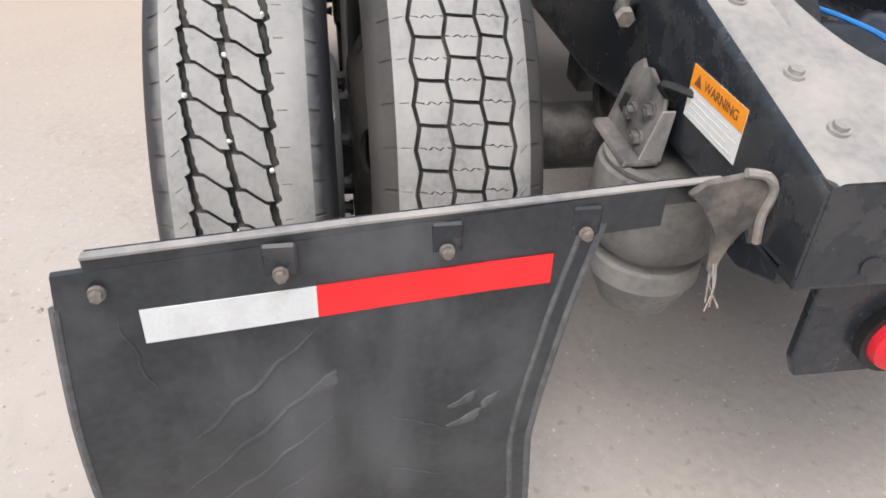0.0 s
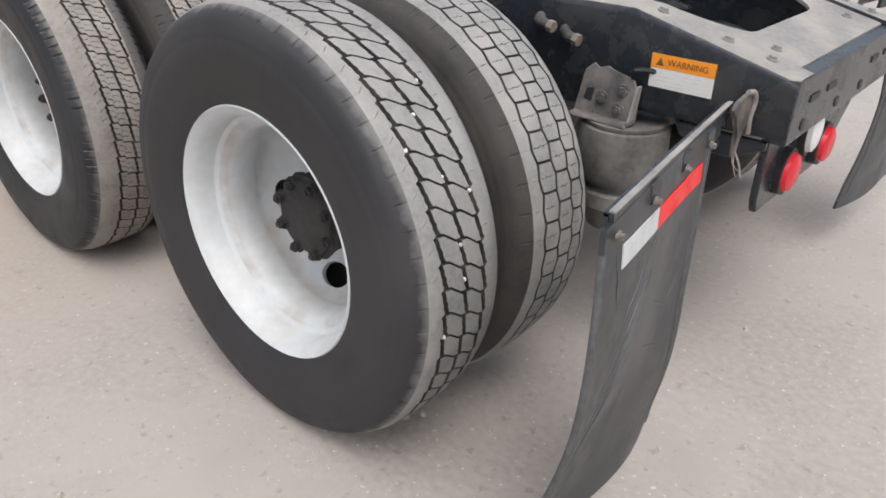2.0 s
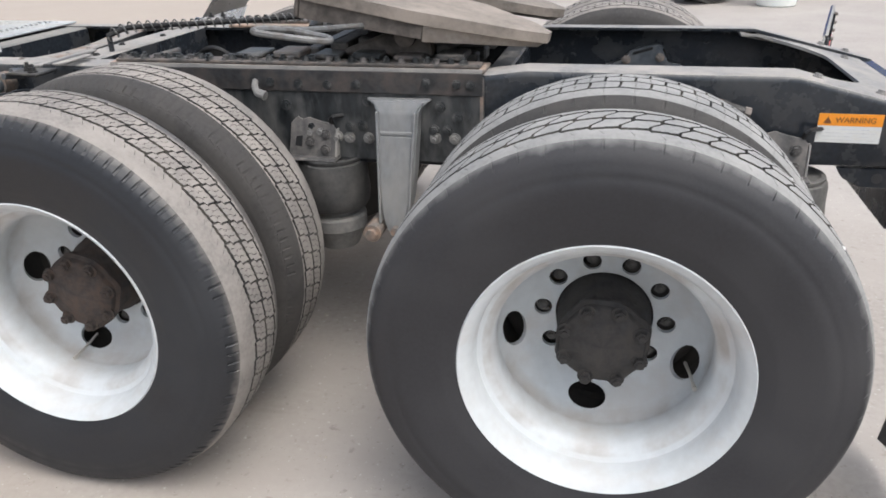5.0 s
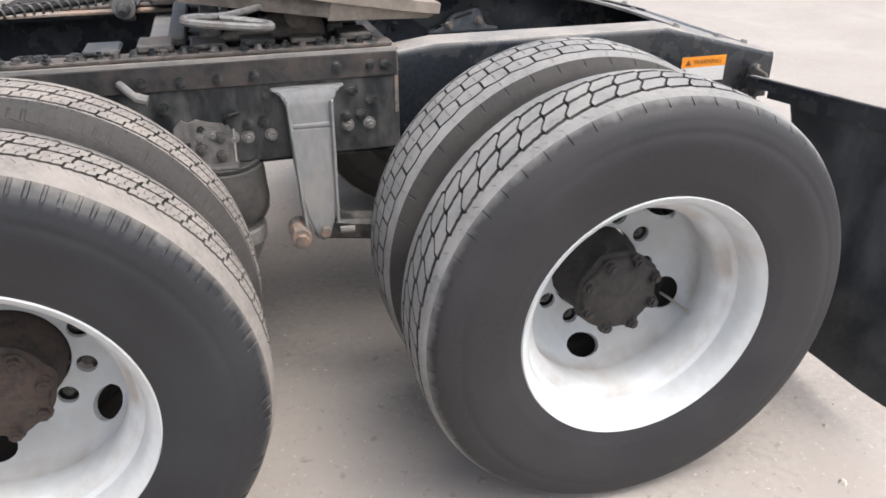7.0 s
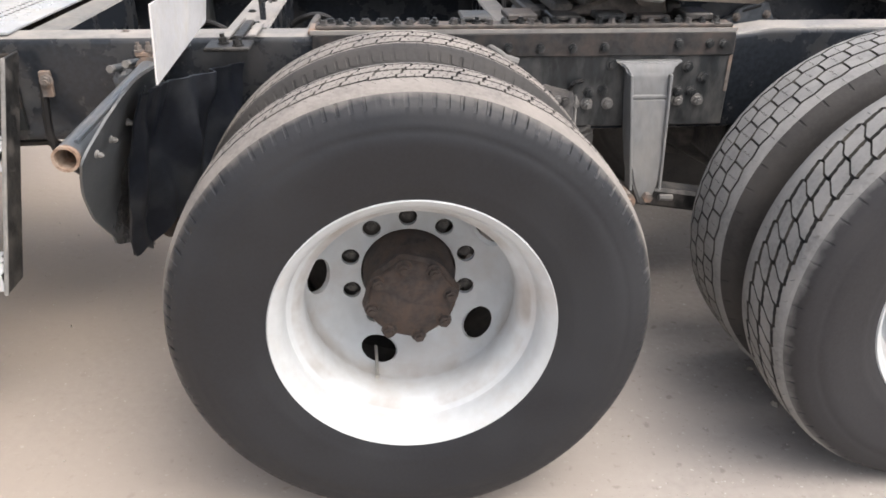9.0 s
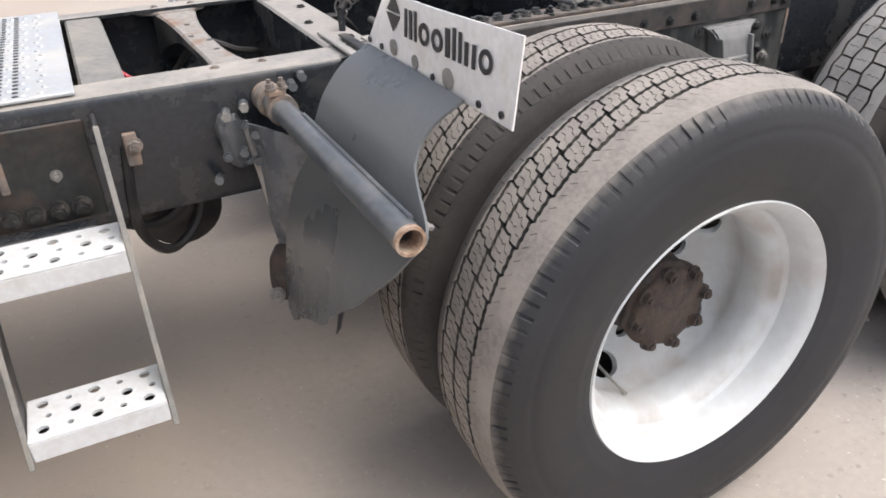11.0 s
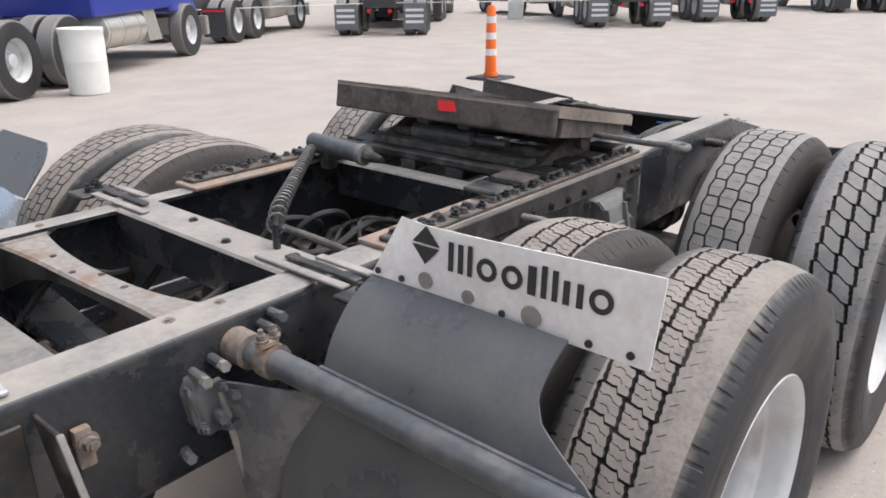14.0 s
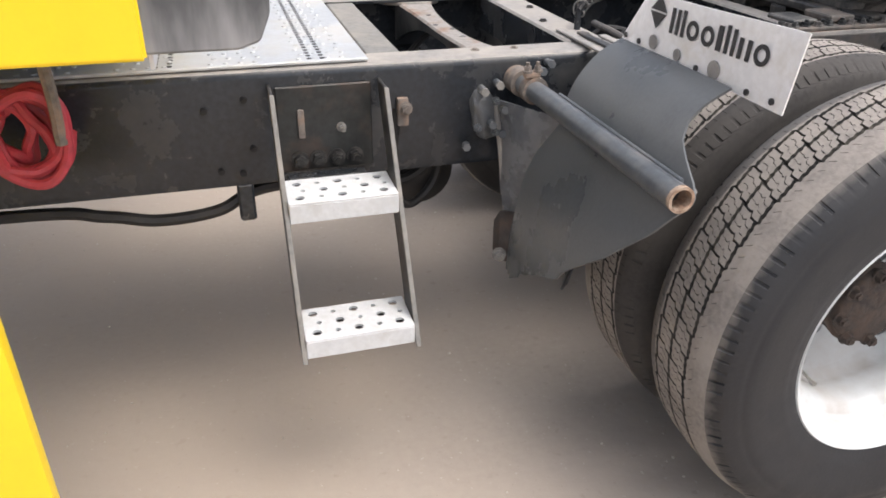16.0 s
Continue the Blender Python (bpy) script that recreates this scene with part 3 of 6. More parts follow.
                depth[i * len(fr) + k, j] = d
    co[:, :, 2] = np.maximum(co[:, :, 2], -Z_AX)
    faces, mats = [], []
    for i in range(nu):
        n = (i + 1) % nu
        for j in range(nv - 1):
            faces.append((i * nv + j, n * nv + j, n * nv + j + 1, i * nv + j + 1))
            if "side" in (cols[j][2], cols[j + 1][2]) or "edge" in (cols[j][2], cols[j + 1][2]) or min(abs(cols[j][0]), abs(cols[j + 1][0])) > (0.072 if kind == "tan" else 0.1025) or (kind == "zig" and cols[j][0] > 0.094):
                mats.append(0)
            else:
                q = (depth[i, j] + depth[n, j] + depth[n, j + 1] + depth[i, j + 1]) / 4
                mats.append(2 if q > 0.0024 else 1)
    me = bpy.data.meshes.new("tyre")
    me.from_pydata(co.reshape(-1, 3).tolist(), [], faces)
    for m in (wall or ("rubber" if tread == "tread" else "rubber_tan"), tread, "groove"):
        me.materials.append(M[m])
    me.polygons.foreach_set("material_index", mats)
    me.shade_smooth()
    me.set_sharp_from_angle(angle=radians(32))
    return me


TYRE = {"wide_inner": tyre_mesh("wide", "tread_tan", "rubber_dusty"), "zig": tyre_mesh("zig", "tread"), "hex": tyre_mesh("hex", "tread", "rubber_dusty"), "tan_inner": tyre_mesh("tan", "tread_tan", "rubber_dusty"), "wide": tyre_mesh("wide", "tread_tan"), "tan": tyre_mesh("tan", "tread_tan")}


def wheel_disc():
    """A dished steel disc wheel with ten bolt holes and five hand holes; the open side faces -y."""
    face = [(-0.118, 0.294), (-0.122, 0.299), (-0.117, 0.303), (-0.108, 0.299), (-0.103, 0.288), (-0.07, 0.284), (-0.045, 0.262), (0.03, 0.258),
            (0.052, 0.262), (0.060, 0.270), (0.085, 0.284), (0.103, 0.288), (0.110, 0.306), (0.117, 0.306), (0.112, 0.278), (0.088, 0.272), (0.075, 0.262),
            (0.105, 0.247), (0.128, 0.225), (0.145, 0.195), (0.155, 0.178), (0.157, 0.113)]
    back = [(0.146, 0.113), (0.143, 0.175), (0.133, 0.190), (0.116, 0.215), (0.096, 0.234), (0.062, 0.242), (0.050, 0.241), (0.034, 0.235), (-0.010, 0.234), (-0.030, 0.238), (-0.044, 0.250),
            (-0.056, 0.268), (-0.066, 0.271), (-0.098, 0.275), (-0.112, 0.286)]
    bm = B()
    lathe(bm, face + back, 96, closed=True)
    ob = part("wheel", bm, "rim", smooth=True)
    bc = B()
    for k in range(10):
        a = radians(18 + 36 * k)
        c = Vector((0.143 * math.cos(a), 0, 0.143 * math.sin(a)))
        tube(bc, [c + Vector((0, 0.12, 0)), c + Vector((0, 0.2, 0))], 0.0215, 18)
    for k in range(5):
        a = radians(33 + 72 * k)
        d = Vector((math.cos(a), 0, math.sin(a)))
        n = Vector((d.x * 0.62, 0.78, d.z * 0.62))
        c = d * 0.218 + Vector((0, 0.125, 0))
        s = Vector((-d.z, 0, d.x))
        w = n.cross(s).normalized()
        rings = [[bc.verts.new(c + n * h + s * 0.046 * math.cos(q) + w * 0.033 * math.sin(q)) for q in (2 * math.pi * j / 20 for j in range(20))] for h in (-0.045, 0.05)]
        for j in range(20):
            bc.faces.new((rings[0][j], rings[0][(j + 1) % 20], rings[1][(j + 1) % 20], rings[1][j]))
        bc.faces.new(rings[0][::-1]), bc.faces.new(rings[1])
    cut = part("cutter", bc, "rim")
    carve(ob, [cut])
    me = ob.data
    bpy.data.objects.remove(ob)
    return me


DISC = wheel_disc()
# Inner wheels reuse the disc in a dark colour: painted shade behind the holes.
DISC_IN = DISC.copy()
DISC_IN.materials[0] = M["rim_in"]


def hub_mesh():
    """A cast hub barrel with an eared axle flange and a low dome on its face."""
    bm = B()
    lathe(bm, [(0.19, 0.0), (0.19, 0.108), (0.12, 0.108), (0.10, 0.101), (0.050, 0.094), (0.044, 0.100), (0.030, 0.103), (0.026, 0.099),
               (0.024, 0.094), (0.012, 0.092), (0.008, 0.088), (0.007, 0.060), (0.003, 0.050), (0.001, 0.028), (0.0, 0.0)], 72)
    for v in bm.verts:
        r = math.hypot(v.co.x, v.co.z)
        if v.co.y < 0.06 and r > 0.08:
            a = math.atan2(v.co.z, v.co.x)
            q = max(0.0, math.cos(4 * (a - radians(10)))) ** 3
            v.co.x, v.co.z = v.co.x * (1 + 0.075 * q), v.co.z * (1 + 0.075 * q)
        n = noise.noise(v.co * 42) * 0.0022 + noise.noise(v.co * 17) * 0.002
        v.co.y += n
        v.co.x, v.co.z = v.co.x * (1 + n * 4), v.co.z * (1 + n * 4)
    ob = part("hub", bm, "hub", smooth=True, angle=50)
    me = ob.data
    bpy.data.objects.remove(ob)
    return me


HUB = hub_mesh()


def nut_mesh():
    bm = B()
    bolt(bm, (0, 0, 0), (0, -1, 0), 0.0125, 0.012, 0.006)
    ob = part("wheel_nut", bm, "grease")
    me = ob.data
    bpy.data.objects.remove(ob)
    return me


NUT = nut_mesh()


def valve_mesh():
    bm = B()
    tube(bm, smooth_path([(-0.085, 0.13, -0.20), (-0.083, 0.09, -0.206), (-0.082, 0.035, -0.212)], 4), 0.004, 8)
    tube(bm, [(-0.082, 0.035, -0.212), (-0.082, 0.022, -0.213)], 0.0055, 8)
    ob = part("valve_stem", bm, "chrome", smooth=True)
    me = ob.data
    bpy.data.objects.remove(ob)
    return me


VALVE = valve_mesh()


def wheel(x, y, flip, kind, turn, outer, hub_mat="hub", valve_turn=0):
    """One wheel of the tractor, with its tyre; the open dish faces -y unless flipped."""
    w = new("wheel", DISC if outer else DISC_IN)
    w.parent = truck
    w.matrix_basis = pose(x, y, Z_AX, 0, 0, 180 if flip else 0) @ pose(0, 0, 0, 0, turn, 0)
    w["label"] = "white painted steel disc wheel with hand holes"
    t = new("tyre", TYRE[kind])
    t.parent = w
    t.matrix_basis = pose(0, 0, 0, 0, -turn, 0)
    t["label"] = "worn black drive tyre with dusty pale tread blocks"
    if outer:
        h = new("hub", HUB)
        h.parent = w
        if hub_mat != "hub":
            h.data = HUB.copy()
            h.data.materials[0] = M[hub_mat]
        h["label"] = "grimy cast axle hub with studs"
        bolts([(0.0885 * math.cos(a), 0.010, 0.0885 * math.sin(a)) for a in (radians(10 + 45 * k) for k in range(8))], (0, -1, 0), 0.0135, 0.013, 0.009, hub_mat, h, "hub_stud")
        for k in range(10):
            a = radians(18 + 36 * k)
            n = new("wheel_nut", NUT)
            n.parent = w
            n.matrix_basis = pose(0.143 * math.cos(a), 0.172, 0.143 * math.sin(a))
        v = new("valve_stem", VALVE)
        v.parent = w
        v.matrix_basis = pose(0, 0, 0, 0, valve_turn, 0)
    return w


for x in AXLES:
    turn = -14 if x == 0 else 0
    wheel(x, Y_OUT, False, "zig" if x == 0 else "tan", turn, True, "hub" if x == 0 else "hub_rust", -72 if x == 0 else 0)
    wheel(x, Y_OUT + DUAL, True, "hex" if x == 0 else "tan_inner", 20, False)
    wheel(x, 2 * MID - Y_OUT, True, "wide", 35, True)
    wheel(x, 2 * MID - Y_OUT - DUAL, False, "wide_inner", 50, False)


# pale stones wedged in the grooves of the rear tyre
random.seed(17)
for a, v in ((36.6, -0.069), (43, -0.011), (29, -0.012), (14, -0.010), (24, 0.046), (6, -0.011), (50, 0.045), (-6, -0.067)):
    bm = B()
    bmesh.ops.create_icosphere(bm, subdivisions=2, radius=0.0042)
    for q in bm.verts:
        q.co *= 1 + 0.35 * noise.noise(q.co * 300 + Vector((a, 0, 0)))
    bmesh.ops.translate(bm, vec=(0.512 * math.cos(radians(a)), Y_OUT + v, Z_AX + 0.512 * math.sin(radians(a))), verts=bm.verts)
    part("wedged_stone", bm, "paper", truck, "pale stone wedged in the tread", smooth=True)


# ---- tractor: frame ----
RAIL_Y, TOP, FLANGE = 0.787, 0.966, 0.090
STATIONS = [(-4.4, 0.68), (-2.2, 0.68), (-1.0, 0.68), (0.1, 0.685), (0.42, 0.733), (0.84, 0.742)]


def rail_top(x):
    lift = 0.014 * min(1.0, max(0.0, (x + 0.36) / 0.10))
    return TOP + lift - (0.0 if x < 0.45 else 0.098 * min(1.0, (x - 0.45) / 0.39))


def rail(side):
    """A pressed channel with its flanges inward, tapering at the tail."""
    bm = B()
    xs = [-4.4, -2.2, -1.0, -0.36, -0.26, 0.1, 0.36, 0.42, 0.45, 0.48, 0.55, 0.84]
    rings = []
    for x in xs:
        zt = rail_top(x)
        zb = np.interp(x, [s[0] for s in STATIONS], [s[1] for s in STATIONS])
        t, r = 0.009, 0.022
        sec = [(FLANGE, zt), (r, zt), (0.62 * r, zt - 0.08 * r), (0.3 * r, zt - 0.3 * r), (0.08 * r, zt - 0.62 * r), (0, zt - r), (0, zb + r), (0.3 * r, zb + 0.3 * r), (r, zb), (FLANGE, zb), (FLANGE, zb + t), (t + 0.004, zb + t), (t, zb + t + 0.004),
               (t, zt - t - 0.004), (t + 0.004, zt - t), (FLANGE, zt - t)]
        rings.append([bm.verts.new((x, RAIL_Y + y if side == 0 else 2 * MID - RAIL_Y - y, z)) for y, z in sec])
    n = len(rings[0])
    for a, b in zip(rings, rings[1:]):
        for k in range(n):
            f = bm.faces.new((a[k], a[(k + 1) % n], b[(k + 1) % n], b[k]))
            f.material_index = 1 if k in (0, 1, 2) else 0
    bm.faces.new(rings[0]), bm.faces.new(rings[-1][::-1])
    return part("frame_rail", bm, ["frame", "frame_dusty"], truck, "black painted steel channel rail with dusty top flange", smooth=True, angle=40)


RAILS = [rail(0), rail(1)]
IN0, IN1 = RAIL_Y + 0.012, 2 * MID - RAIL_Y - 0.012


def channel(bm, stations, t):
    """An inverted channel across the truck: y, front x, rear x, top, and how far the front and rear webs hang."""
    rings = []
    for y, xa, xb, zt, za, zb in stations:
        r = 0.006
        sec = [(xa, za), (xa, zt - r), (xa + r, zt), (xb - r, zt), (xb, zt - r), (xb, zb), (xb - t, zb), (xb - t, zt - t), (xa + t, zt - t), (xa + t, za)]
        rings.append([bm.verts.new((x, y, z)) for x, z in sec])
    n = 10
    for a, b in zip(rings, rings[1:]):
        for k in range(n):
            # Webs take the dark second colour, which paints the shade below the top.
            bm.faces.new((a[k], a[(k + 1) % n], b[(k + 1) % n], b[k])).material_index = 0 if k in (1, 2, 3) else 1
    bm.faces.new(rings[0]), bm.faces.new(rings[-1][::-1])


def crossmember(x0, x1, z0, z1, material, label, holes=0):
    """A flat plate across the rails with downturned edges."""
    bm = B()
    channel(bm, [(IN0 + FLANGE * 0.8 + k * (IN1 - IN0 - 1.6 * FLANGE) / 8, x0, x1, z1, z0, z0) for k in range(9)], 0.008)
    ob = part("crossmember", bm, [material, "frame"], truck, label)
    bolts([((x0 + x1) / 2 + 0.02 * (-1) ** k, IN0 + 0.12 + k * (IN1 - IN0 - 0.24) / max(1, holes - 1), z1) for k in range(holes)], (0, 0, 1), 0.009, 0.004, 0.0, "grease", ob)
    return ob


crossmember(-2.325, -2.232, 0.80, TOP - 0.004, "hanger", "grey painted crossmember plate")
crossmember(-1.79, -1.675, 0.86, TOP + 0.004, "frame_dusty", "dusty flat crossmember plate", 4)
crossmember(-1.02, -0.95, 0.84, TOP - 0.01, "frame_dusty", "dusty crossmember under the fifth wheel")
crossmember(-0.40, -0.33, 0.80, TOP - 0.03, "grease", "greasy crossmember")

# arched crossmember with a waisted plan
bm = B()
rows = []
for k in range(33):
    f = k / 32
    y = IN0 + 0.05 + f * (IN1 - IN0 - 0.10)
    e = abs(2 * f - 1)
    w = 0.033 + 0.030 * e ** 3
    cx = -1.995 - 0.030 * f
    zt = TOP - 0.012 - 0.020 * math.sin(math.pi * f)
    rows.append((y, cx - w, cx + w, zt, zt - 0.025 - 0.10 * e ** 2.5, zt - 0.03 - 0.07 * e ** 2))
channel(bm, rows, 0.009)
arch = part("crossmember", bm, ["arch", "oily"], truck, "rust-stained tan arched crossmember between the rails", smooth=True)
for sg, y in ((1, IN0 + 0.055), (-1, IN1 - 0.055)):
    bm = B()
    cx = -1.995 - 0.03 * (y - IN0) / (IN1 - IN0)
    slab(bm, [(cx - 0.125, y - sg * 0.055), (cx + 0.105, y - sg * 0.055), (cx + 0.085, y), (cx + 0.045, y + sg * 0.03), (cx - 0.05, y + sg * 0.03), (cx - 0.10, y)][::sg], lambda a, q, t: (a, q, t), TOP - 0.021, TOP - 0.0095)
    bmesh.ops.bevel(bm, geom=list(bm.edges), offset=0.003, segments=1, affect="EDGES")
    part("end_gusset", bm, "arch", arch, "flared dusty gusset under the rail flange")
    bolts([(cx - 0.055, y - sg * 0.005, TOP - 0.0095), (cx + 0.05, y - sg * 0.005, TOP - 0.0095)], (0, 0, 1), 0.012, 0.008, 0.006, "rusty", arch)
for y, o in ((1.13, 0.012), (1.30, -0.015), (1.24, 0.02), (1.42, 0.0)):
    bm = B()
    cx = -1.995 - 0.03 * (y - IN0) / (IN1 - IN0) + o
    zt = TOP - 0.012 - 0.020 * math.sin(math.pi * (y - IN0 - 0.05) / (IN1 - IN0 - 0.10))
    tube(bm, [(cx, y, zt - 0.003), (cx, y, zt + 0.0012)], 0.008, 10)
    part("bolt_hole", bm, "letter", arch)
# lower webs, hose bundles and added tanks that keep the bay between rails dark
bm = B()
channel(bm, [(IN0 + k * (IN1 - IN0) / 8, -2.075, -1.965, 0.800 - 0.05 * math.sin(math.pi * k / 8), 0.74, 0.74) for k in range(9)], 0.010)
part("lower_crossmember", bm, "frame", truck, "rusty lower crossmember")
for x, z, r in ((-1.50, 0.66, 0.115), (-2.18, 0.62, 0.10)):
    bm = B()
    tube(bm, [(x, 0.90, z), (x, 0.92, z), (x, 0.935, z), (x, 1.505, z), (x, 1.52, z), (x, 1.54, z)], [0.03, r * 0.8, r, r, r * 0.8, 0.03], 24)
    tk = part("air_tank", bm, "hose", truck, "black tank added between the rails to keep the bay dark", smooth=True)
    for y in (1.05, 1.40):
        bm = B()
        tube(bm, [(x, y, z), (x, y + 0.035, z)], r + 0.004, 24)
        part("tank_strap", bm, "frame", tk, smooth=True)
random.seed(21)
for k in range(11):
    y0, z0 = 0.92 + 0.016 * k, 0.80 + 0.02 * (k % 4)
    bm = B()
    pts = [(-2.30, y0 + random.uniform(-.02, .05), z0 - 0.05), (-2.05, y0 + random.uniform(-.03, .06), z0 - 0.02), (-1.85, y0 + random.uniform(-.02, .08), z0 + 0.03 * math.sin(k)), (-1.62, y0 + 0.06 + random.uniform(-.03, .08), z0 + 0.02),
           (-1.40, y0 + 0.15 + random.uniform(-.05, .1), z0 - 0.03), (-1.18, y0 + 0.24 + random.uniform(-.05, .1), z0 - random.uniform(0, 0.08)), (-0.95, y0 + 0.2, z0 - 0.1)]
    tube(bm, smooth_path(pts, 7), random.choice((0.007, 0.009, 0.011)), 7)
    part("air_hose", bm, "hose", truck, "black air hose in a bundle between the rails", smooth=True)
for q, (x, y) in enumerate(((-1.58, 1.50), (-1.27, 1.36), (-1.33, 1.42), (-1.90, 1.52))):
    bm = B()
    tube(bm, smooth_path([(x - 0.20, y + 0.02, 0.74), (x - 0.09, y - 0.03, 0.87), (x + 0.02, y - 0.05, 0.90 - 0.02 * q), (x + 0.10, y, 0.80), (x + 0.05, y + 0.05, 0.68), (x - 0.08, y + 0.04, 0.66)], 7), 0.010, 8)
    part("air_hose", bm, "hose", truck, "looped black air hose between the rails", smooth=True)
bm = B()
tube(bm, smooth_path([(-2.30, 1.40, 0.93), (-2.26, 1.33, 0.90), (-2.21, 1.28, 0.86), (-2.15, 1.25, 0.82)], 6), 0.006, 8)
part("red_air_line", bm, "hose_red", truck, "thin red air line", smooth=True)

# deck plate behind the cab
bm = B()
box(bm, -3.6, -2.335, RAIL_Y + 0.012, 2 * MID - RAIL_Y - 0.012, TOP + 0.002, TOP + 0.010, 0.002)
deck = part("deck_plate", bm, "deck", truck, "bright aluminium tread deck plate")
bm = B()
for i in range(36):
    for j, y in enumerate(np.arange(0.82, 1.62, 0.045)):
        for o in (0.0,):
            x = -3.55 + i * 0.033
            if i % 6 in (0, 1):
                continue
            tube(bm, [(x + 0.008 * (j % 2), y, TOP + 0.009), (x + 0.008 * (j % 2), y, TOP + 0.013)], [0.0075, 0.005], 8)
tagged(part("raised_studs", bm, "deck", deck), kind="stuff")
bm = B()
tube(bm, [(0, 0, TOP + 0.0095), (0, 0, TOP + 0.0115)], 0.006, 8)
first = part("drain_hole", bm, "letter", deck)
for x in (-2.44, -2.47, -2.78, -2.81):
    for k, y in enumerate(np.arange(0.82, 1.62, 0.028)):
        hole = first if (x, k) == (-2.44, 0) else new("drain_hole", first.data)
        hole.parent = deck
        hole.location = (x, y, 0)

# mounting angles with bolts along the rail tops
for side in (0, 1):
    s = lambda y: y if side == 0 else 2 * MID - y
    bm = B()
    hull8(bm, [(-1.56, s(RAIL_Y - 0.012), TOP + 0.002), (-0.372, s(RAIL_Y - 0.012), TOP + 0.002), (-0.372, s(RAIL_Y + 0.10), TOP + 0.002), (-1.56, s(RAIL_Y + 0.10), TOP + 0.002),
               (-1.56, s(RAIL_Y - 0.012), TOP + 0.012), (-0.372, s(RAIL_Y - 0.012), TOP + 0.012), (-0.372, s(RAIL_Y + 0.10), TOP + 0.012), (-1.56, s(RAIL_Y + 0.10), TOP + 0.012)], 0.002)
    ang = part("mounting_angle", bm, "rust_lane", truck, "dusty steel mounting strip bolted along the rail top")
    bm = B()
    box(bm, -1.54, -0.385, *sorted((s(RAIL_Y - 0.008), s(RAIL_Y + 0.052))), TOP + 0.0125, TOP + 0.024, 0.003)
    part("packing_bar", bm, "strip", ang, "rust-stained packing bar")
    bm = B()
    box(bm, -1.555, -0.377, *sorted((s(RAIL_Y - 0.0155), s(RAIL_Y - 0.0122))), TOP + 0.0015, TOP + 0.0130, 0.001)
    part("worn_edge", bm, "frame_dusty", ang, "pale worn edge of the strip")
    random.seed(31 + side)
    rowp = [(-1.51 + k * 0.037 + random.uniform(-0.009, 0.009), s(RAIL_Y + 0.010 + random.uniform(-0.005, 0.005)), TOP + 0.024) for k in range(30)]
    bolts(rowp[0::3], (0.08, 0, 1), 0.0105, 0.009, 0.004, "bag_bracket", ang)
    bolts(rowp[1::3], (-0.07, 0.06, 1), 0.0095, 0.008, 0.007, "oily", ang)
    bolts(rowp[2::3], (0, -0.08, 1), 0.011, 0.008, 0.010, "oily", ang)
    bolts([(-1.49 + k * 0.066 + random.uniform(-0.02, 0.02), s(RAIL_Y + 0.038), TOP + 0.024) for k in range(17)], (0, 0, 1), 0.011, 0.007, 0.004, "oily", ang)
    for k in range(6):
        bm = B()
        x = -1.10 + k * 0.125
        box(bm, x - 0.045, x + 0.04, *sorted((s(RAIL_Y + 0.02), s(RAIL_Y + 0.13))), TOP + 0.027, TOP + 0.040 + 0.006 * (k % 2), 0.004)
        part("clamp_plate", bm, ("oily", "strip", "grease")[k % 3], ang)

# side plate between the axles
bm = B()
box(bm, -1.20, -0.372, RAIL_Y - 0.010, RAIL_Y - 0.001, 0.700, 0.955, 0.003)
plate = part("reinforcing_plate", bm, "oily", truck, "oil-stained reinforcing plate bolted to the rail")
bm = B()
box(bm, -0.384, -0.374, RAIL_Y - 0.0125, RAIL_Y - 0.0105, 0.80, 0.952, 0)
part("rust_edge", bm, "rusty", plate, "rust-streaked plate end")
bm = B()
box(bm, -1.55, -0.376, RAIL_Y - 0.0165, RAIL_Y - 0.0105, TOP - 0.062, TOP + 0.0015, 0.002)
part("angle_leg", bm, "leg", plate, "rust-browned vertical leg of the mounting angle")
bolts([(x, RAIL_Y - 0.0165, TOP - 0.034 + 0.006 * math.sin(9 * x)) for x in (-1.02, -0.93, -0.84, -0.75, -0.54, -0.45, -0.41)], (0, -1, 0), 0.010, 0.008, 0.004, "oily", plate)
bolts([(x, RAIL_Y - 0.010, z) for x, z in ((-0.905, 0.780), (-0.872, 0.785), (-0.822, 0.770), (-0.784, 0.768), (-0.723, 0.768), (-0.517, 0.776), (-0.458, 0.776))], (0, -1, 0), 0.013, 0.014, 0.012, "hanger", plate)
bm = B()
tube(bm, smooth_path([(-1.07, RAIL_Y - 0.012, 0.930), (-1.05, RAIL_Y - 0.06, 0.925), (-1.03, RAIL_Y - 0.085, 0.913), (-1.005, RAIL_Y - 0.09, 0.905)], 4), [0.010] * 8 + [0.014] * 5, 10)
part("grey_fitting", bm, "hanger", plate, "pale air fitting on the reinforcing plate", smooth=True)
bolts([(x, RAIL_Y - 0.010, z) for x, z in ((-0.98, 0.86), (-0.90, 0.80), (-0.74, 0.805), (-0.78, 0.80), (-0.52, 0.80), (-0.48, 0.80), (-0.50, 0.87), (-0.45, 0.84), (-0.72, 0.88))], (0, -1, 0), 0.012, 0.010, 0.006, "oily", plate)


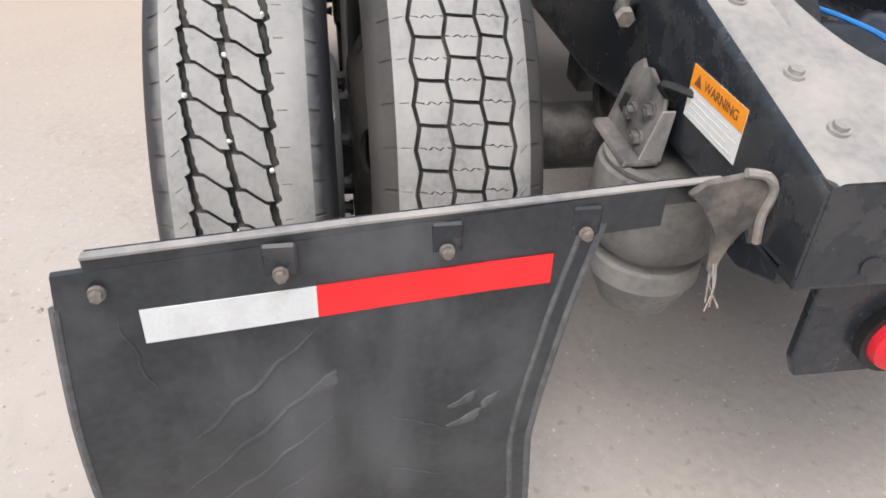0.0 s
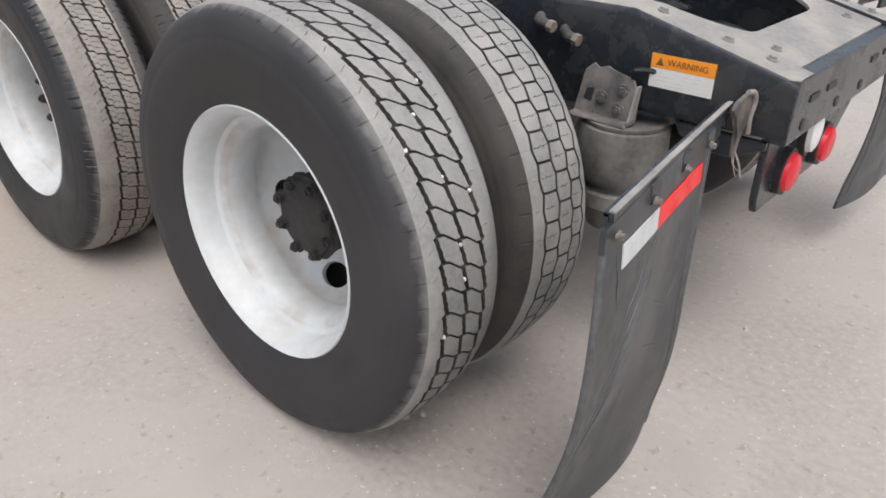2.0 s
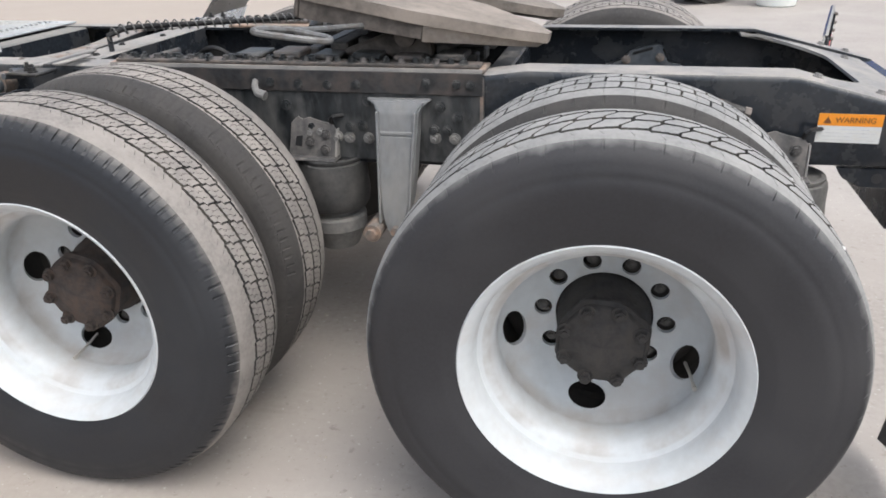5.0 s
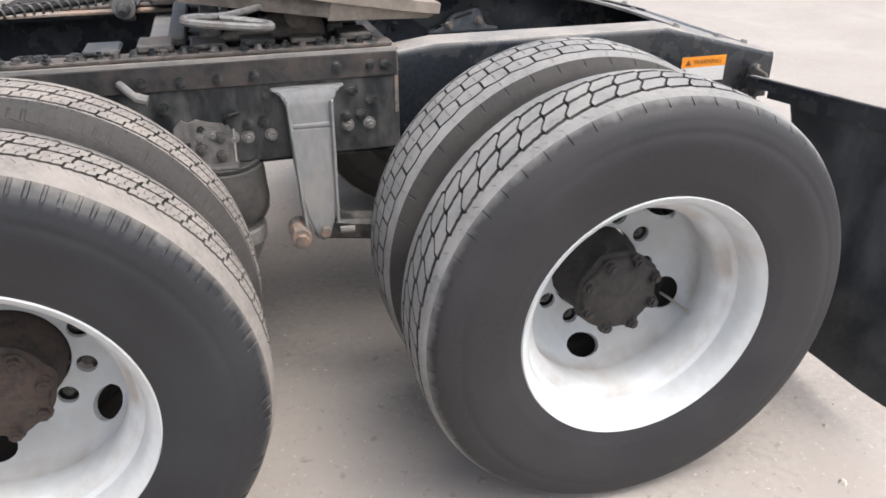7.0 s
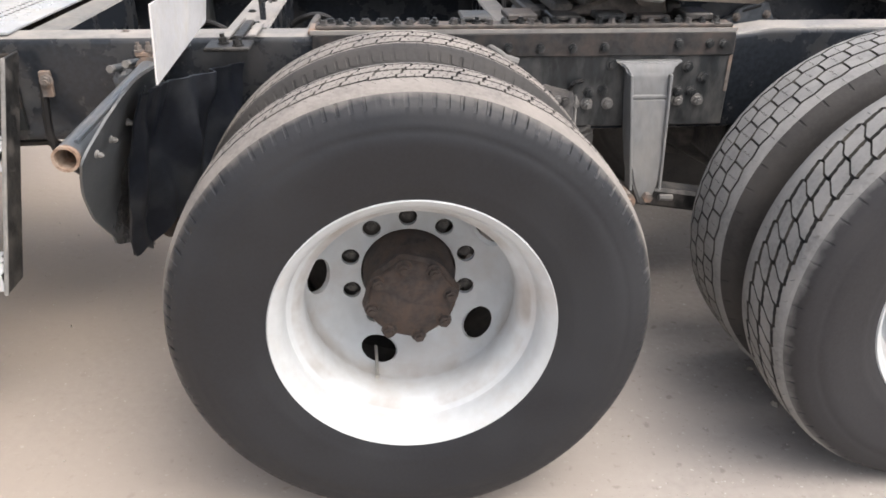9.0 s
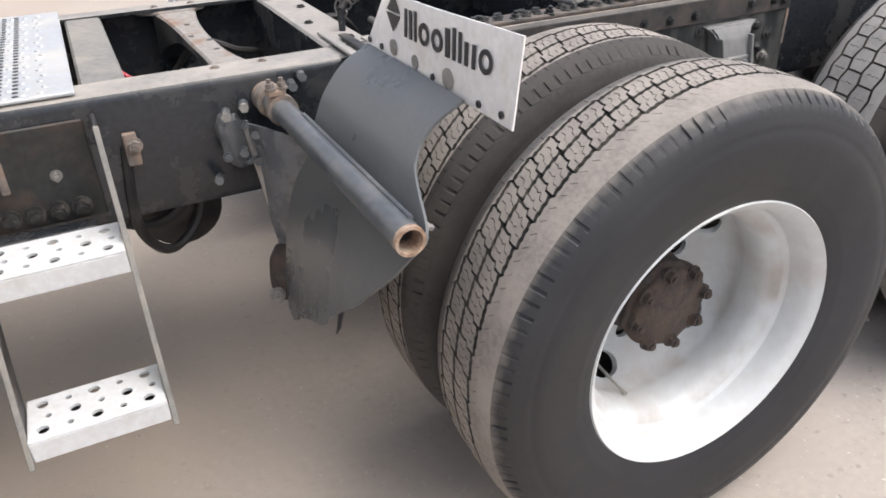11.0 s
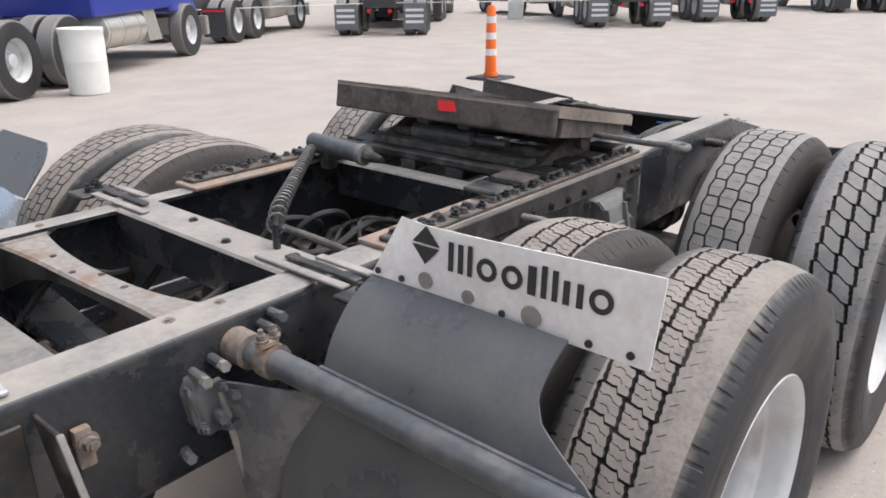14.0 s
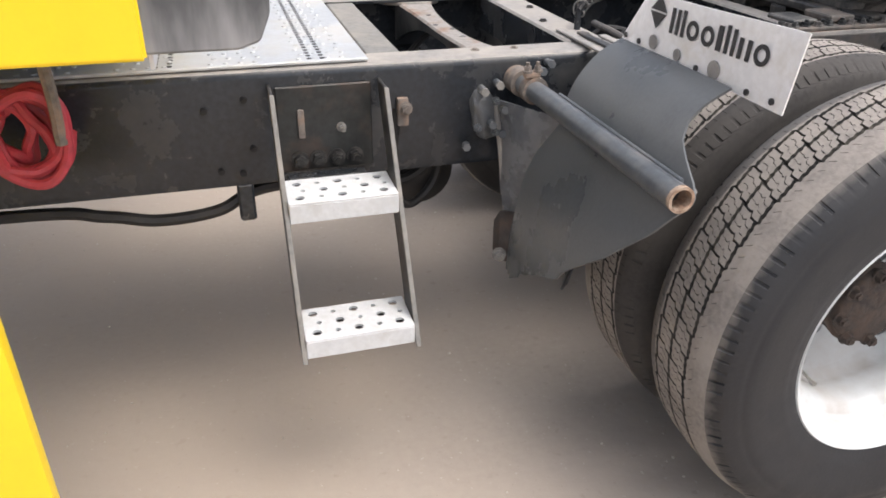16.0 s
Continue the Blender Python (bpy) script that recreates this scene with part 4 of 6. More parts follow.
# ---- suspension ----
def hanger(x, side):
    """The tall grey spring hanger below the rail."""
    s = lambda y: y if side == 0 else 2 * MID - y
    bm = B()
    st = [(0.893, 0.100, 0.786, 0.752), (0.882, 0.078, 0.786, 0.747), (0.868, 0.066, 0.785, 0.739), (0.845, 0.061, 0.783, 0.733), (0.80, 0.059, 0.78, 0.725), (0.797, 0.059, 0.78, 0.719), (0.70, 0.056, 0.76, 0.697), (0.61, 0.047, 0.742, 0.674), (0.55, 0.034, 0.725, 0.658), (0.515, 0.019, 0.712, 0.652), (0.495, 0.010, 0.708, 0.657)]
    rings = [[bm.verts.new((x + a * w, s(y), z)) for a, y in ((-1, yb), (1, yb), (1, yf), (-1, yf))] for z, w, yb, yf in st]
    for a, b in zip(rings, rings[1:]):
        for k in range(4):
            bm.faces.new((a[k], a[(k + 1) % 4], b[(k + 1) % 4], b[k]))
    bm.faces.new(rings[0]), bm.faces.new(rings[-1])
    bmesh.ops.bevel(bm, geom=list(bm.edges), offset=0.006, segments=2, affect="EDGES")
    h = part("spring_hanger", bm, "hanger_steel", truck, "dusty grey cast spring hanger", smooth=True)
    for dx in (-0.058, 0.056):
        bm = B()
        hull8(bm, [(x + 0.75 * dx - 0.004, s(0.652), 0.545), (x + 0.75 * dx + 0.004, s(0.652), 0.545), (x + 0.75 * dx + 0.004, s(0.70), 0.545), (x + 0.75 * dx - 0.004, s(0.70), 0.545),
                   (x + dx - 0.004, s(0.722), 0.862), (x + dx + 0.004, s(0.722), 0.862), (x + dx + 0.004, s(0.77), 0.862), (x + dx - 0.004, s(0.77), 0.862)], 0.002)
        part("edge_rib", bm, "hanger_steel", h)
    bm = B()
    tube(bm, [(x - 0.062, s(0.625), 0.522), (x - 0.062, s(0.72), 0.522)], 0.027, 14)
    tube(bm, [(x - 0.062, s(0.61), 0.522), (x - 0.062, s(0.626), 0.522)], 0.017, 6)
    part("pivot_bolt", bm, "rusty", h, "rusty pivot bolt")
    bm = B()
    tube(bm, [(x + 0.005, s(0.635), 0.527), (x + 0.005, s(0.67), 0.527)], 0.014, 6)
    part("clamp_bolt", bm, "rusty", h)
    bm = B()
    tube(bm, [(x + 0.045, s(0.66), 0.52), (x + 0.085, s(0.66), 0.518)], 0.010, 8)
    part("grease_tube", bm, "hanger", h)
    bm = B()
    hull8(bm, [(x - 0.02, s(0.68), 0.49), (x + 0.60, s(0.66), 0.40), (x + 0.60, s(0.74), 0.40), (x - 0.02, s(0.76), 0.49), (x - 0.02, s(0.68), 0.55), (x + 0.60, s(0.66), 0.46), (x + 0.60, s(0.74), 0.46), (x - 0.02, s(0.76), 0.55)], 0.01)
    part("trailing_arm", bm, "grease", h)
    return h


for side in (0, 1):
    hanger(-0.620, side)


def air_bag(x, y, z0, z1, r):
    bm = B()
    h = z1 - z0
    lathe(bm, [(0.0, 0.0), (0.0, r * 0.70), (0.05 * h, r * 0.88), (0.16 * h, r * 0.97), (0.32 * h, r), (0.55 * h, r * 0.97), (0.80 * h, r * 0.96), (0.90 * h, r * 0.93),
               (0.92 * h, r * 0.86), (0.95 * h, r * 0.88), (0.985 * h, r * 0.88), (h, r * 0.84), (h, r * 0.78), (0.965 * h, r * 0.72), (0.965 * h, 0.0)], 32)
    bmesh.ops.transform(bm, matrix=pose(x, y, z0, 90, 0, 0), verts=bm.verts)
    b = part("air_spring", bm, "airbag_dusty" if x > 0 else "airbag_grey", truck, "dusty black rubber air spring", smooth=True)
    bm = B()
    lathe(bm, [(0.0, 0.0), (0.0, r * 0.58), (0.060, r * 0.80), (0.066, r * 0.84), (0.102, r * 0.84), (0.108, r * 0.80), (0.112, r * 0.66), (0.135, r * 0.62), (0.135, 0.0)], 28)
    bmesh.ops.transform(bm, matrix=pose(x, y, z0 - 0.125, 90, 0, 0), verts=bm.verts)
    part("piston", bm, "hanger", b, "dusty pale air spring piston", smooth=True)
    sg = 1 if y < MID else -1
    rough = "bag_bracket"
    lean = lambda a, q, t: (x + a, y + sg * (-0.066 + 0.26 * q + t), z1 + q)
    # a folded bracket on the cap of the bag, its face leaning in to the rail
    bm = B()
    slab(bm, [(-0.115, 0.002), (0.034, 0.006), (0.037, 0.086), (0.026, 0.104), (-0.020, 0.110), (-0.048, 0.122), (-0.072, 0.112), (-0.086, 0.124), (-0.108, 0.104)], lean, 0.0, 0.007)
    bmesh.ops.bevel(bm, geom=list(bm.edges), offset=0.002, segments=1, affect="EDGES")
    br = part("bracket", bm, rough, b, "dirt-caked folded air spring bracket")
    bm = B()
    hull8(bm, [lean(0.034, 0.004, -0.003), lean(0.039, 0.004, -0.003), lean(0.039, 0.004, 0.035), lean(0.034, 0.004, 0.035),
               lean(0.037, 0.090, -0.003), lean(0.042, 0.090, -0.003), lean(0.042, 0.090, 0.018), lean(0.037, 0.090, 0.018)], 0.001)
    part("side_flange", bm, "frame_dusty", br, "pale rubbed flange edge")
    bm = B()
    hull8(bm, [lean(-0.118, 0.0, -0.026), lean(0.046, 0.0, -0.030), lean(0.046, 0.0, 0.03), lean(-0.118, 0.0, 0.03),
               lean(-0.114, 0.010, -0.022), lean(0.042, 0.010, -0.026), lean(0.042, 0.010, 0.03), lean(-0.114, 0.010, 0.03)], 0.003)
    part("foot_flange", bm, rough, br)
    bm = B()
    hull8(bm, [lean(-0.094, 0.040, -0.0025), lean(-0.072, 0.036, -0.0025), lean(-0.072, 0.036, 0.004), lean(-0.094, 0.040, 0.004),
               lean(-0.090, 0.066, -0.0025), lean(-0.070, 0.068, -0.0025), lean(-0.070, 0.068, 0.004), lean(-0.090, 0.066, 0.004)], 0.001)
    part("slot", bm, "core", br)
    bolts([lean(-0.045, 0.050, 0), lean(0.006, 0.074, 0), lean(0.004, 0.030, 0)], (0, -sg, 0), 0.012, 0.009, 0.005, rough, br)
    bm = B()
    tube(bm, smooth_path([(x + 0.02, y - sg * 0.02, z1 + 0.09), (x + 0.03, y - sg * 0.05, z1 + 0.13), (x + 0.10, y + sg * 0.02, z1 + 0.12)], 4), 0.006, 6)
    part("air_line", bm, "hose", b, smooth=True)
    return b


for s in (0, 1):
    air_bag(0.458, 0.806 if s == 0 else 2 * MID - 0.806, 0.552, 0.714, 0.116)
    air_bag(-0.858, 0.806 if s == 0 else 2 * MID - 0.806, 0.530, 0.705, 0.113)

# axle housings
for x in AXLES:
    bm = B()
    tube(bm, [(x, 0.42, Z_AX), (x, 0.95, Z_AX), (x, 1.02, Z_AX + 0.01), (x, 1.12, Z_AX + 0.02), (x, 1.26, Z_AX + 0.02), (x, 1.36, Z_AX + 0.01), (x, 1.43, Z_AX), (x, 2 * MID - 0.42, Z_AX)],
         [0.075, 0.075, 0.11, 0.20, 0.20, 0.11, 0.075, 0.075], 20)
    tube(bm, [(x - 0.1, MID, Z_AX + 0.03), (x - 0.34, MID, Z_AX + 0.10), (x - 0.40, MID, Z_AX + 0.11)], [0.17, 0.11, 0.06], 16)
    part("drive_axle", bm, "grease", truck, "greasy drive axle housing", smooth=True)
    for sd in (0, 1):
        y = 0.60 if sd == 0 else 2 * MID - 0.60
        bm = B()
        tube(bm, [(x, y - 0.05, Z_AX), (x, y + 0.03, Z_AX)], 0.205, 28)
        part("brake_drum", bm, "rusty", truck, "rusty brake drum", smooth=True)
        # This chamber and the bar below are added to fill the dark underneath.
        bm = B()
        lathe(bm, [(0.0, 0.0), (0.0, 0.052), (0.012, 0.066), (0.075, 0.080), (0.078, 0.090), (0.094, 0.090), (0.097, 0.082), (0.16, 0.082), (0.163, 0.091), (0.179, 0.091), (0.182, 0.080), (0.235, 0.066), (0.245, 0.05), (0.245, 0.0)], 24)
        bmesh.ops.transform(bm, matrix=pose(x + 0.235, 0.915 if sd == 0 else 2 * MID - 0.915, Z_AX + 0.135, 0, 0, 90), verts=bm.verts)
        part("brake_chamber", bm, "grease", truck, "black double-banded brake chamber added in the dark by the axle", smooth=True)
    bm = B()
    box(bm, x - 0.30, x - 0.20, RAIL_Y + 0.10, 2 * MID - RAIL_Y - 0.10, 0.52, 0.675, 0.012, 2)
    part("filler_crossmember", bm, "grease", truck, "greasy black crossmember added to fill the dark under the rails")
bm = B()
tube(bm, [(-0.40, MID, Z_AX + 0.11), (-1.18, MID, Z_AX + 0.06)], 0.05, 14)
tube(bm, [(-1.72, MID, Z_AX + 0.11), (-4.2, MID, Z_AX + 0.16)], 0.055, 14)
part("drive_shaft", bm, "grease", truck, "greasy drive shaft")

# ---- tail of the frame ----
bm = B()
box(bm, 0.803, 0.842, RAIL_Y + 0.004, 2 * MID - RAIL_Y - 0.004, 0.738, rail_top(0.84) - 0.002, 0.006, 2)
tail = part("end_crossmember", bm, "frame", truck, "black end crossmember with slots")
bm = B()
plan = [(0.802, IN0 + 0.01), (0.802, IN1 - 0.01), (0.40, IN1 - 0.01)]
plan += [(0.40 + 0.255 * math.sin(math.pi / 2 * k / 8), IN1 - 0.12 - 0.14 * (1 - math.cos(math.pi / 2 * k / 8))) for k in range(9)]
plan += [(0.40 + 0.255 * math.sin(math.pi / 2 * k / 8), IN0 + 0.12 + 0.10 * (1 - math.cos(math.pi / 2 * k / 8))) for k in range(8, -1, -1)] + [(0.40, IN0 + 0.01)]
slab(bm, plan, lambda a, q, t: (a, q, rail_top(a) + t), -0.019, -0.0095)
part("top_plate", bm, "frame_dusty", tail, "dusty gusset plate with a curved cut-out")
for y in (0.92, 1.04, 1.40, 1.52):
    bm = B()
    box(bm, 0.8425, 0.8445, y - 0.03, y + 0.03, 0.815, 0.831, 0)
    part("slot", bm, "letter", tail)
for y in (0.88, 1.12, 1.32):
    bm = B()
    tube(bm, [(0.8425, y, 0.768), (0.8445, y, 0.768)], 0.014, 12)
    part("hole", bm, "letter", tail)
bolts([(x, y, rail_top(x) + 0.001) for x, y in ((0.66, 0.835), (0.76, 0.84), (0.50, 0.83), (0.68, 1.61), (0.76, 1.60))], (0.2, 0, 1), 0.010, 0.006, 0.0, "frame_dusty", tail)
bolts([(0.73, 0.95, rail_top(0.73) - 0.009), (0.73, 1.48, rail_top(0.73) - 0.009)], (0.2, 0, 1), 0.010, 0.006, 0.003, "frame_dusty", tail)


def tail_lamp(y, z, material, label, tall=1.0):
    bm = B()
    tube(bm, [(0.0, 0, 0), (0.018, 0, 0)], 0.060, 28)
    bmesh.ops.transform(bm, matrix=Matrix.Translation((0.784, y, z)) @ Matrix.Diagonal((1, 0.75 if tall > 1 else 1, tall, 1)), verts=bm.verts)
    g = part("tail_lamp", bm, "hose", truck, label, smooth=True)
    bm = B()
    lathe(bm, [(0.0, 0.0501), (-0.012, 0.047), (-0.018, 0.036), (-0.020, 0.0)], 28)
    bmesh.ops.transform(bm, matrix=Matrix.Translation((0.802, y, z)) @ Matrix.Diagonal((1, 0.75 if tall > 1 else 1, tall, 1)) @ pose(0, 0, 0, 0, 0, 90), verts=bm.verts)
    part("lens", bm, material, g, smooth=True)
    return g


bm = B()
slab(bm, [(0.88, 0.738), (0.885, 0.56), (0.90, 0.525), (1.39, 0.525), (1.42, 0.56), (1.56, 0.66), (1.56, 0.738)], lambda a, q, t: (t, a, q), 0.766, 0.784)
bmesh.ops.bevel(bm, geom=list(bm.edges), offset=0.003, segments=1, affect="EDGES")
part("lamp_bracket", bm, "frame", truck, "black lamp bracket below the end crossmember")
tail_lamp(1.025, 0.600, "lamp_red", "round red tail lamp in a black grommet")
tail_lamp(1.145, 0.677, "white", "oval clear reversing lamp in a black grommet", 1.15)
tail_lamp(1.30, 0.600, "lamp_red", "round red tail lamp in a black grommet")
# black bag and blue cable lying inside the tail
random.seed(5)
bm = B()
bmesh.ops.create_icosphere(bm, subdivisions=4, radius=1.0)
for v in bm.verts:
    k = 1 + 0.10 * math.sin(5 * v.co.x + 3 * v.co.z) * math.cos(6 * v.co.y + 1) + 0.06 * math.sin(13 * v.co.y + 9 * v.co.x)
    v.co = Vector((0.36 + 0.26 * v.co.x * k, 1.27 + 0.20 * v.co.y * k, 0.76 + 0.105 * v.co.z * k * (1 if v.co.z > 0 else 0.5)))
part("black_bag", bm, "bag", truck, "crumpled black plastic bag lying between the rails", smooth=True, angle=80)
bm = B()
tube(bm, smooth_path([(0.30, 1.06, 0.90), (0.40, 1.08, 0.905), (0.48, 1.10, 0.90), (0.55, 1.08, 0.89), (0.61, 1.13, 0.885), (0.645, 1.20, 0.88)], 7), 0.0045, 7)
part("blue_cable", bm, "blue_wire", truck, "bright blue cable", smooth=True)
for q in range(3):
    bm = B()
    tube(bm, smooth_path([(0.05, 1.0 + 0.03 * q, 0.80), (0.20, 1.02 + 0.02 * q, 0.90), (0.36 + 0.03 * q, 1.0, 0.93), (0.50, 0.98, 0.90 - 0.02 * q), (0.60, 1.01 + 0.03 * q, 0.83)], 7), 0.013, 8)
    part("air_hose", bm, "hose", truck, "black air hose over the rear axle", smooth=True)


bm = B()
slab(bm, [(-0.06, 0.838), (0.005, 0.852), (0.025, 0.885), (0.060, 0.900), (0.132, 0.918), (0.152, 0.905), (0.165, 0.850), (0.225, 0.842), (0.225, 0.830), (-0.06, 0.828)], lambda a, q, t: (a, t, q), 1.600, 1.634)
bmesh.ops.bevel(bm, geom=list(bm.edges), offset=0.006, segments=2, affect="EDGES")
lv = part("levelling_valve", bm, "pipe", truck, "grey casting on the inner rail web", smooth=True)
bm = B()
hull8(bm, [(0.042, 1.596, 0.879), (0.112, 1.596, 0.898), (0.112, 1.602, 0.898), (0.042, 1.602, 0.879), (0.042, 1.596, 0.888), (0.112, 1.596, 0.908), (0.112, 1.602, 0.908), (0.042, 1.602, 0.888)], 0.001)
part("slot", bm, "core", lv)
bolts([(0.02, 1.600, 0.860), (0.14, 1.600, 0.87)], (0, -1, 0), 0.012, 0.010, 0.008, "rusty", lv)
bolts([(x, 1.64, z) for x, z in ((0.30, 0.93), (0.52, 0.86), (0.60, 0.84), (-0.10, 0.92), (-0.18, 0.86), (0.42, 0.76))], (0, -1, 0), 0.012, 0.008, 0.004, "frame", RAILS[1])
# fittings on the outer web behind the inner tyre
fit_at = (0.255, 0.750, 0.897)
for k in range(2):
    bm = B()
    x, z = fit_at[0] + 0.075 * k - 0.05, fit_at[2] - 0.020 * k + 0.02
    tube(bm, [(x - 0.01, RAIL_Y + 0.002, z), (x + 0.004, RAIL_Y - 0.026, z), (x + 0.022, RAIL_Y - 0.036, z - 0.004), (x + 0.045, RAIL_Y - 0.038, z - 0.008)], [0.015, 0.014, 0.014, 0.011], 10)
    ft = part("air_fitting", bm, "grease", truck, "greasy elbow fitting on the rail web", smooth=True)
    bm = B()
    tube(bm, [(x + 0.040, RAIL_Y - 0.038, z - 0.007), (x + 0.056, RAIL_Y - 0.039, z - 0.010)], 0.015, 6)
    part("hex_head", bm, "rusty", ft)
bm = B()
slab(bm, [(0.58, 0.735), (0.80, 0.735), (0.80, 0.715), (0.72, 0.68), (0.65, 0.68), (0.60, 0.705)], lambda a, q, t: (a, t, q), 0.80, 0.815)
bmesh.ops.bevel(bm, geom=list(bm.edges), offset=0.003, segments=1, affect="EDGES")
tb = part("tow_bracket", bm, "frame", truck, "dirt-caked bracket plate below the rail tail")
bm = B()
tube(bm, [(0.685, 0.7985, 0.708), (0.685, 0.8005, 0.708)], 0.014, 14)
part("hole", bm, "letter", tb)


# ---- mud flaps ----
def flap_x(y, z):
    """How the rubber hangs: square to the truck but for a slight twist, bowing back and then in at its loose end."""
    f = max(0.0, (0.84 - z) / 0.74)
    return 0.845 - 0.165 * (y - 0.03) + 0.018 * math.sin(math.pi * min(1, 1.1 * f)) - 0.05 * max(0, f - 0.45) ** 1.5 + 0.020 * f * math.sin(8 * y + 4 * f + 0.6) - 0.06 * min(f, 0.7) ** 1.6 * max(0.0, 1 - y / 0.5)


def mud_flap(side):
    s = lambda y: y if side == 0 else 2 * MID - y
    hang = lambda y, z: flap_x(y, z) + (0.0 if side == 0 else 0.055 * (0.62 - y) / 0.6)
    bm = B()
    rows = []
    for i in range(41):
        f = i / 40
        row = []
        ya = 0.004 + 0.03 * max(0, 0.25 - f) * 0.4 - 0.02 * math.sin(3 * f)
        yb = 0.590 - 0.055 * min(1, f * 2.0) - 0.035 * max(0, f - 0.3) - 0.02 * math.sin(5 * f)
        for j in range(19):
            g = j / 18
            y = ya + g * (yb - ya)
            z = 0.836 - 0.005 * g - (0.735 + 0.03 * g) * f
            row.append((hang(y, z), s(y), z))
        rows.append(row)
    sheet(bm, rows, 0.009)
    fl = part("mud_flap", bm, "flap", truck, "scuffed black rubber mud flap with red and white tape", smooth=True)
    # hanger bar: a thin angle from the rail out over the flap
    bm = B()
    pts = [(0.036, 0.846), (0.30, 0.839), (0.54, 0.830), (0.66, 0.826), (0.735, 0.822), (0.762, 0.79)]
    for (ya, za), (yb, zb) in zip(pts, pts[1:]):
        xa, xb = hang(ya, 0.83), hang(yb, 0.83)
        dp = 0.055 if ya < 0.5 else 0.028
        hull8(bm, [(xa - 0.014, s(ya), za - dp), (xb - 0.014, s(yb), zb - dp), (xb - 0.006, s(yb), zb - dp), (xa - 0.006, s(ya), za - dp),
                   (xa - 0.014, s(ya), za), (xb - 0.014, s(yb), zb), (xb - 0.006, s(yb), zb), (xa - 0.006, s(ya), za)])
        hull8(bm, [(xa - 0.014, s(ya), za - 0.004), (xb - 0.014, s(yb), zb - 0.004), (xb - 0.004, s(yb), zb - 0.004), (xa - 0.004, s(ya), za - 0.004),
                   (xa - 0.014, s(ya), za + 0.003), (xb - 0.014, s(yb), zb + 0.003), (xb - 0.004, s(yb), zb + 0.003), (xa - 0.004, s(ya), za + 0.003)])
    part("hanger_bar", bm, "frame", fl, "black steel flap hanger bar with a worn edge")
    bm = B()
    for (ya, za), (yb, zb) in zip(pts[:4], pts[1:4]):
        xa, xb = hang(ya, 0.83), hang(yb, 0.83)
        hull8(bm, [(xa - 0.0045, s(ya), za - 0.050), (xb - 0.0045, s(yb), zb - 0.050), (xb + 0.005, s(yb), zb - 0.050), (xa + 0.005, s(ya), za - 0.050),
                   (xa - 0.0045, s(ya), za + 0.004), (xb - 0.0045, s(yb), zb + 0.004), (xb + 0.003, s(yb), zb + 0.004), (xa + 0.003, s(ya), za + 0.004)])
    part("clamp_strip", bm, "flap", fl, "dusty edged clamp strip")
    bm = B()
    for (ya, za), (yb, zb) in zip(pts[:5], pts[1:5]):
        xa, xb = hang(ya, 0.83), hang(yb, 0.83)
        hull8(bm, [(xa - 0.006, s(ya), za + 0.0035), (xb - 0.006, s(yb), zb + 0.0035), (xb + 0.0045, s(yb), zb + 0.0035), (xa + 0.0045, s(ya), za + 0.0035),
                   (xa - 0.006, s(ya), za + 0.0065), (xb - 0.006, s(yb), zb + 0.0065), (xb + 0.0045, s(yb), zb + 0.0065), (xa + 0.0045, s(ya), za + 0.0065)])
    part("worn_edge", bm, "frame_dusty", fl, "worn pale top edge")
    spots = [(0.045, 0.815), (0.213, 0.803), (0.389, 0.797), (0.556, 0.789)]
    bolts([(hang(y, z) + 0.010, s(y), z) for y, z in spots], (1, 0, 0), 0.0062, 0.006, 0.0, "rusty", fl)
    for y, z in spots[1:]:
        bm = B()
        x = hang(y, z)
        box(bm, x + 0.001, x + 0.0075, *sorted((s(y - 0.018), s(y + 0.018))), z - 0.006, z + 0.034, 0.003)
        part("clip", bm, "frame", fl)
    for nm, a, b in (("tape_white", 0.076, 0.247), ("tape_red", 0.247, 0.519)):
        bm = B()
        rows = []
        for i in range(3):
            row = []
            for j in range(13):
                y = a + (b - a) * j / 12
                z = 0.786 - 0.0200 * i - 0.045 * (y - 0.067)
                row.append((hang(y, z) + 0.0062, s(y), z))
            rows.append(row)
        sheet(bm, rows, 0.002)
        part("reflective_tape", bm, nm, fl, "white reflective tape" if nm == "tape_white" else "red reflective tape", smooth=True)
    # moulded diagonal ribs, creases and the fold along the inner edge
    ribs = [(0.252, 0.728, 0.085, 0.575, 0.0062), (0.262, 0.655, 0.075, 0.495, 0.0070), (0.255, 0.575, 0.060, 0.405, 0.0066), (0.245, 0.490, 0.050, 0.315, 0.0060),
            (0.31, 0.56, 0.43, 0.49, 0.0050), (0.31, 0.45, 0.41, 0.405, 0.0050), (0.30, 0.40, 0.22, 0.28, 0.004), (0.050, 0.80, 0.078, 0.66, 0.0045)]
    for ya, za, yb, zb, w in ribs:
        bm = B()
        path = [(ya + (yb - ya) * k / 10 + 0.003 * math.sin(1.7 * k), za + (zb - za) * k / 10 + 0.003 * math.sin(2.3 * k)) for k in range(11)]
        tube(bm, [(hang(y, z) + 0.0030, s(y), z) for y, z in path], [w * (0.35 + 0.65 * math.sin(math.pi * (k + 0.6) / 11.2)) * 0.62 for k in range(11)], 8)
        part("rubber_rib", bm, "flap", fl, smooth=True)
    # Fold in the paler scuff colour, which carries its highlight.
    bm = B()
    path = []
    for i in range(2, 40):
        f = i / 40
        y = 0.590 - 0.055 * min(1, f * 2.0) - 0.035 * max(0, f - 0.3) - 0.02 * math.sin(5 * f) - 0.026
        z = 0.831 - 0.735 * f
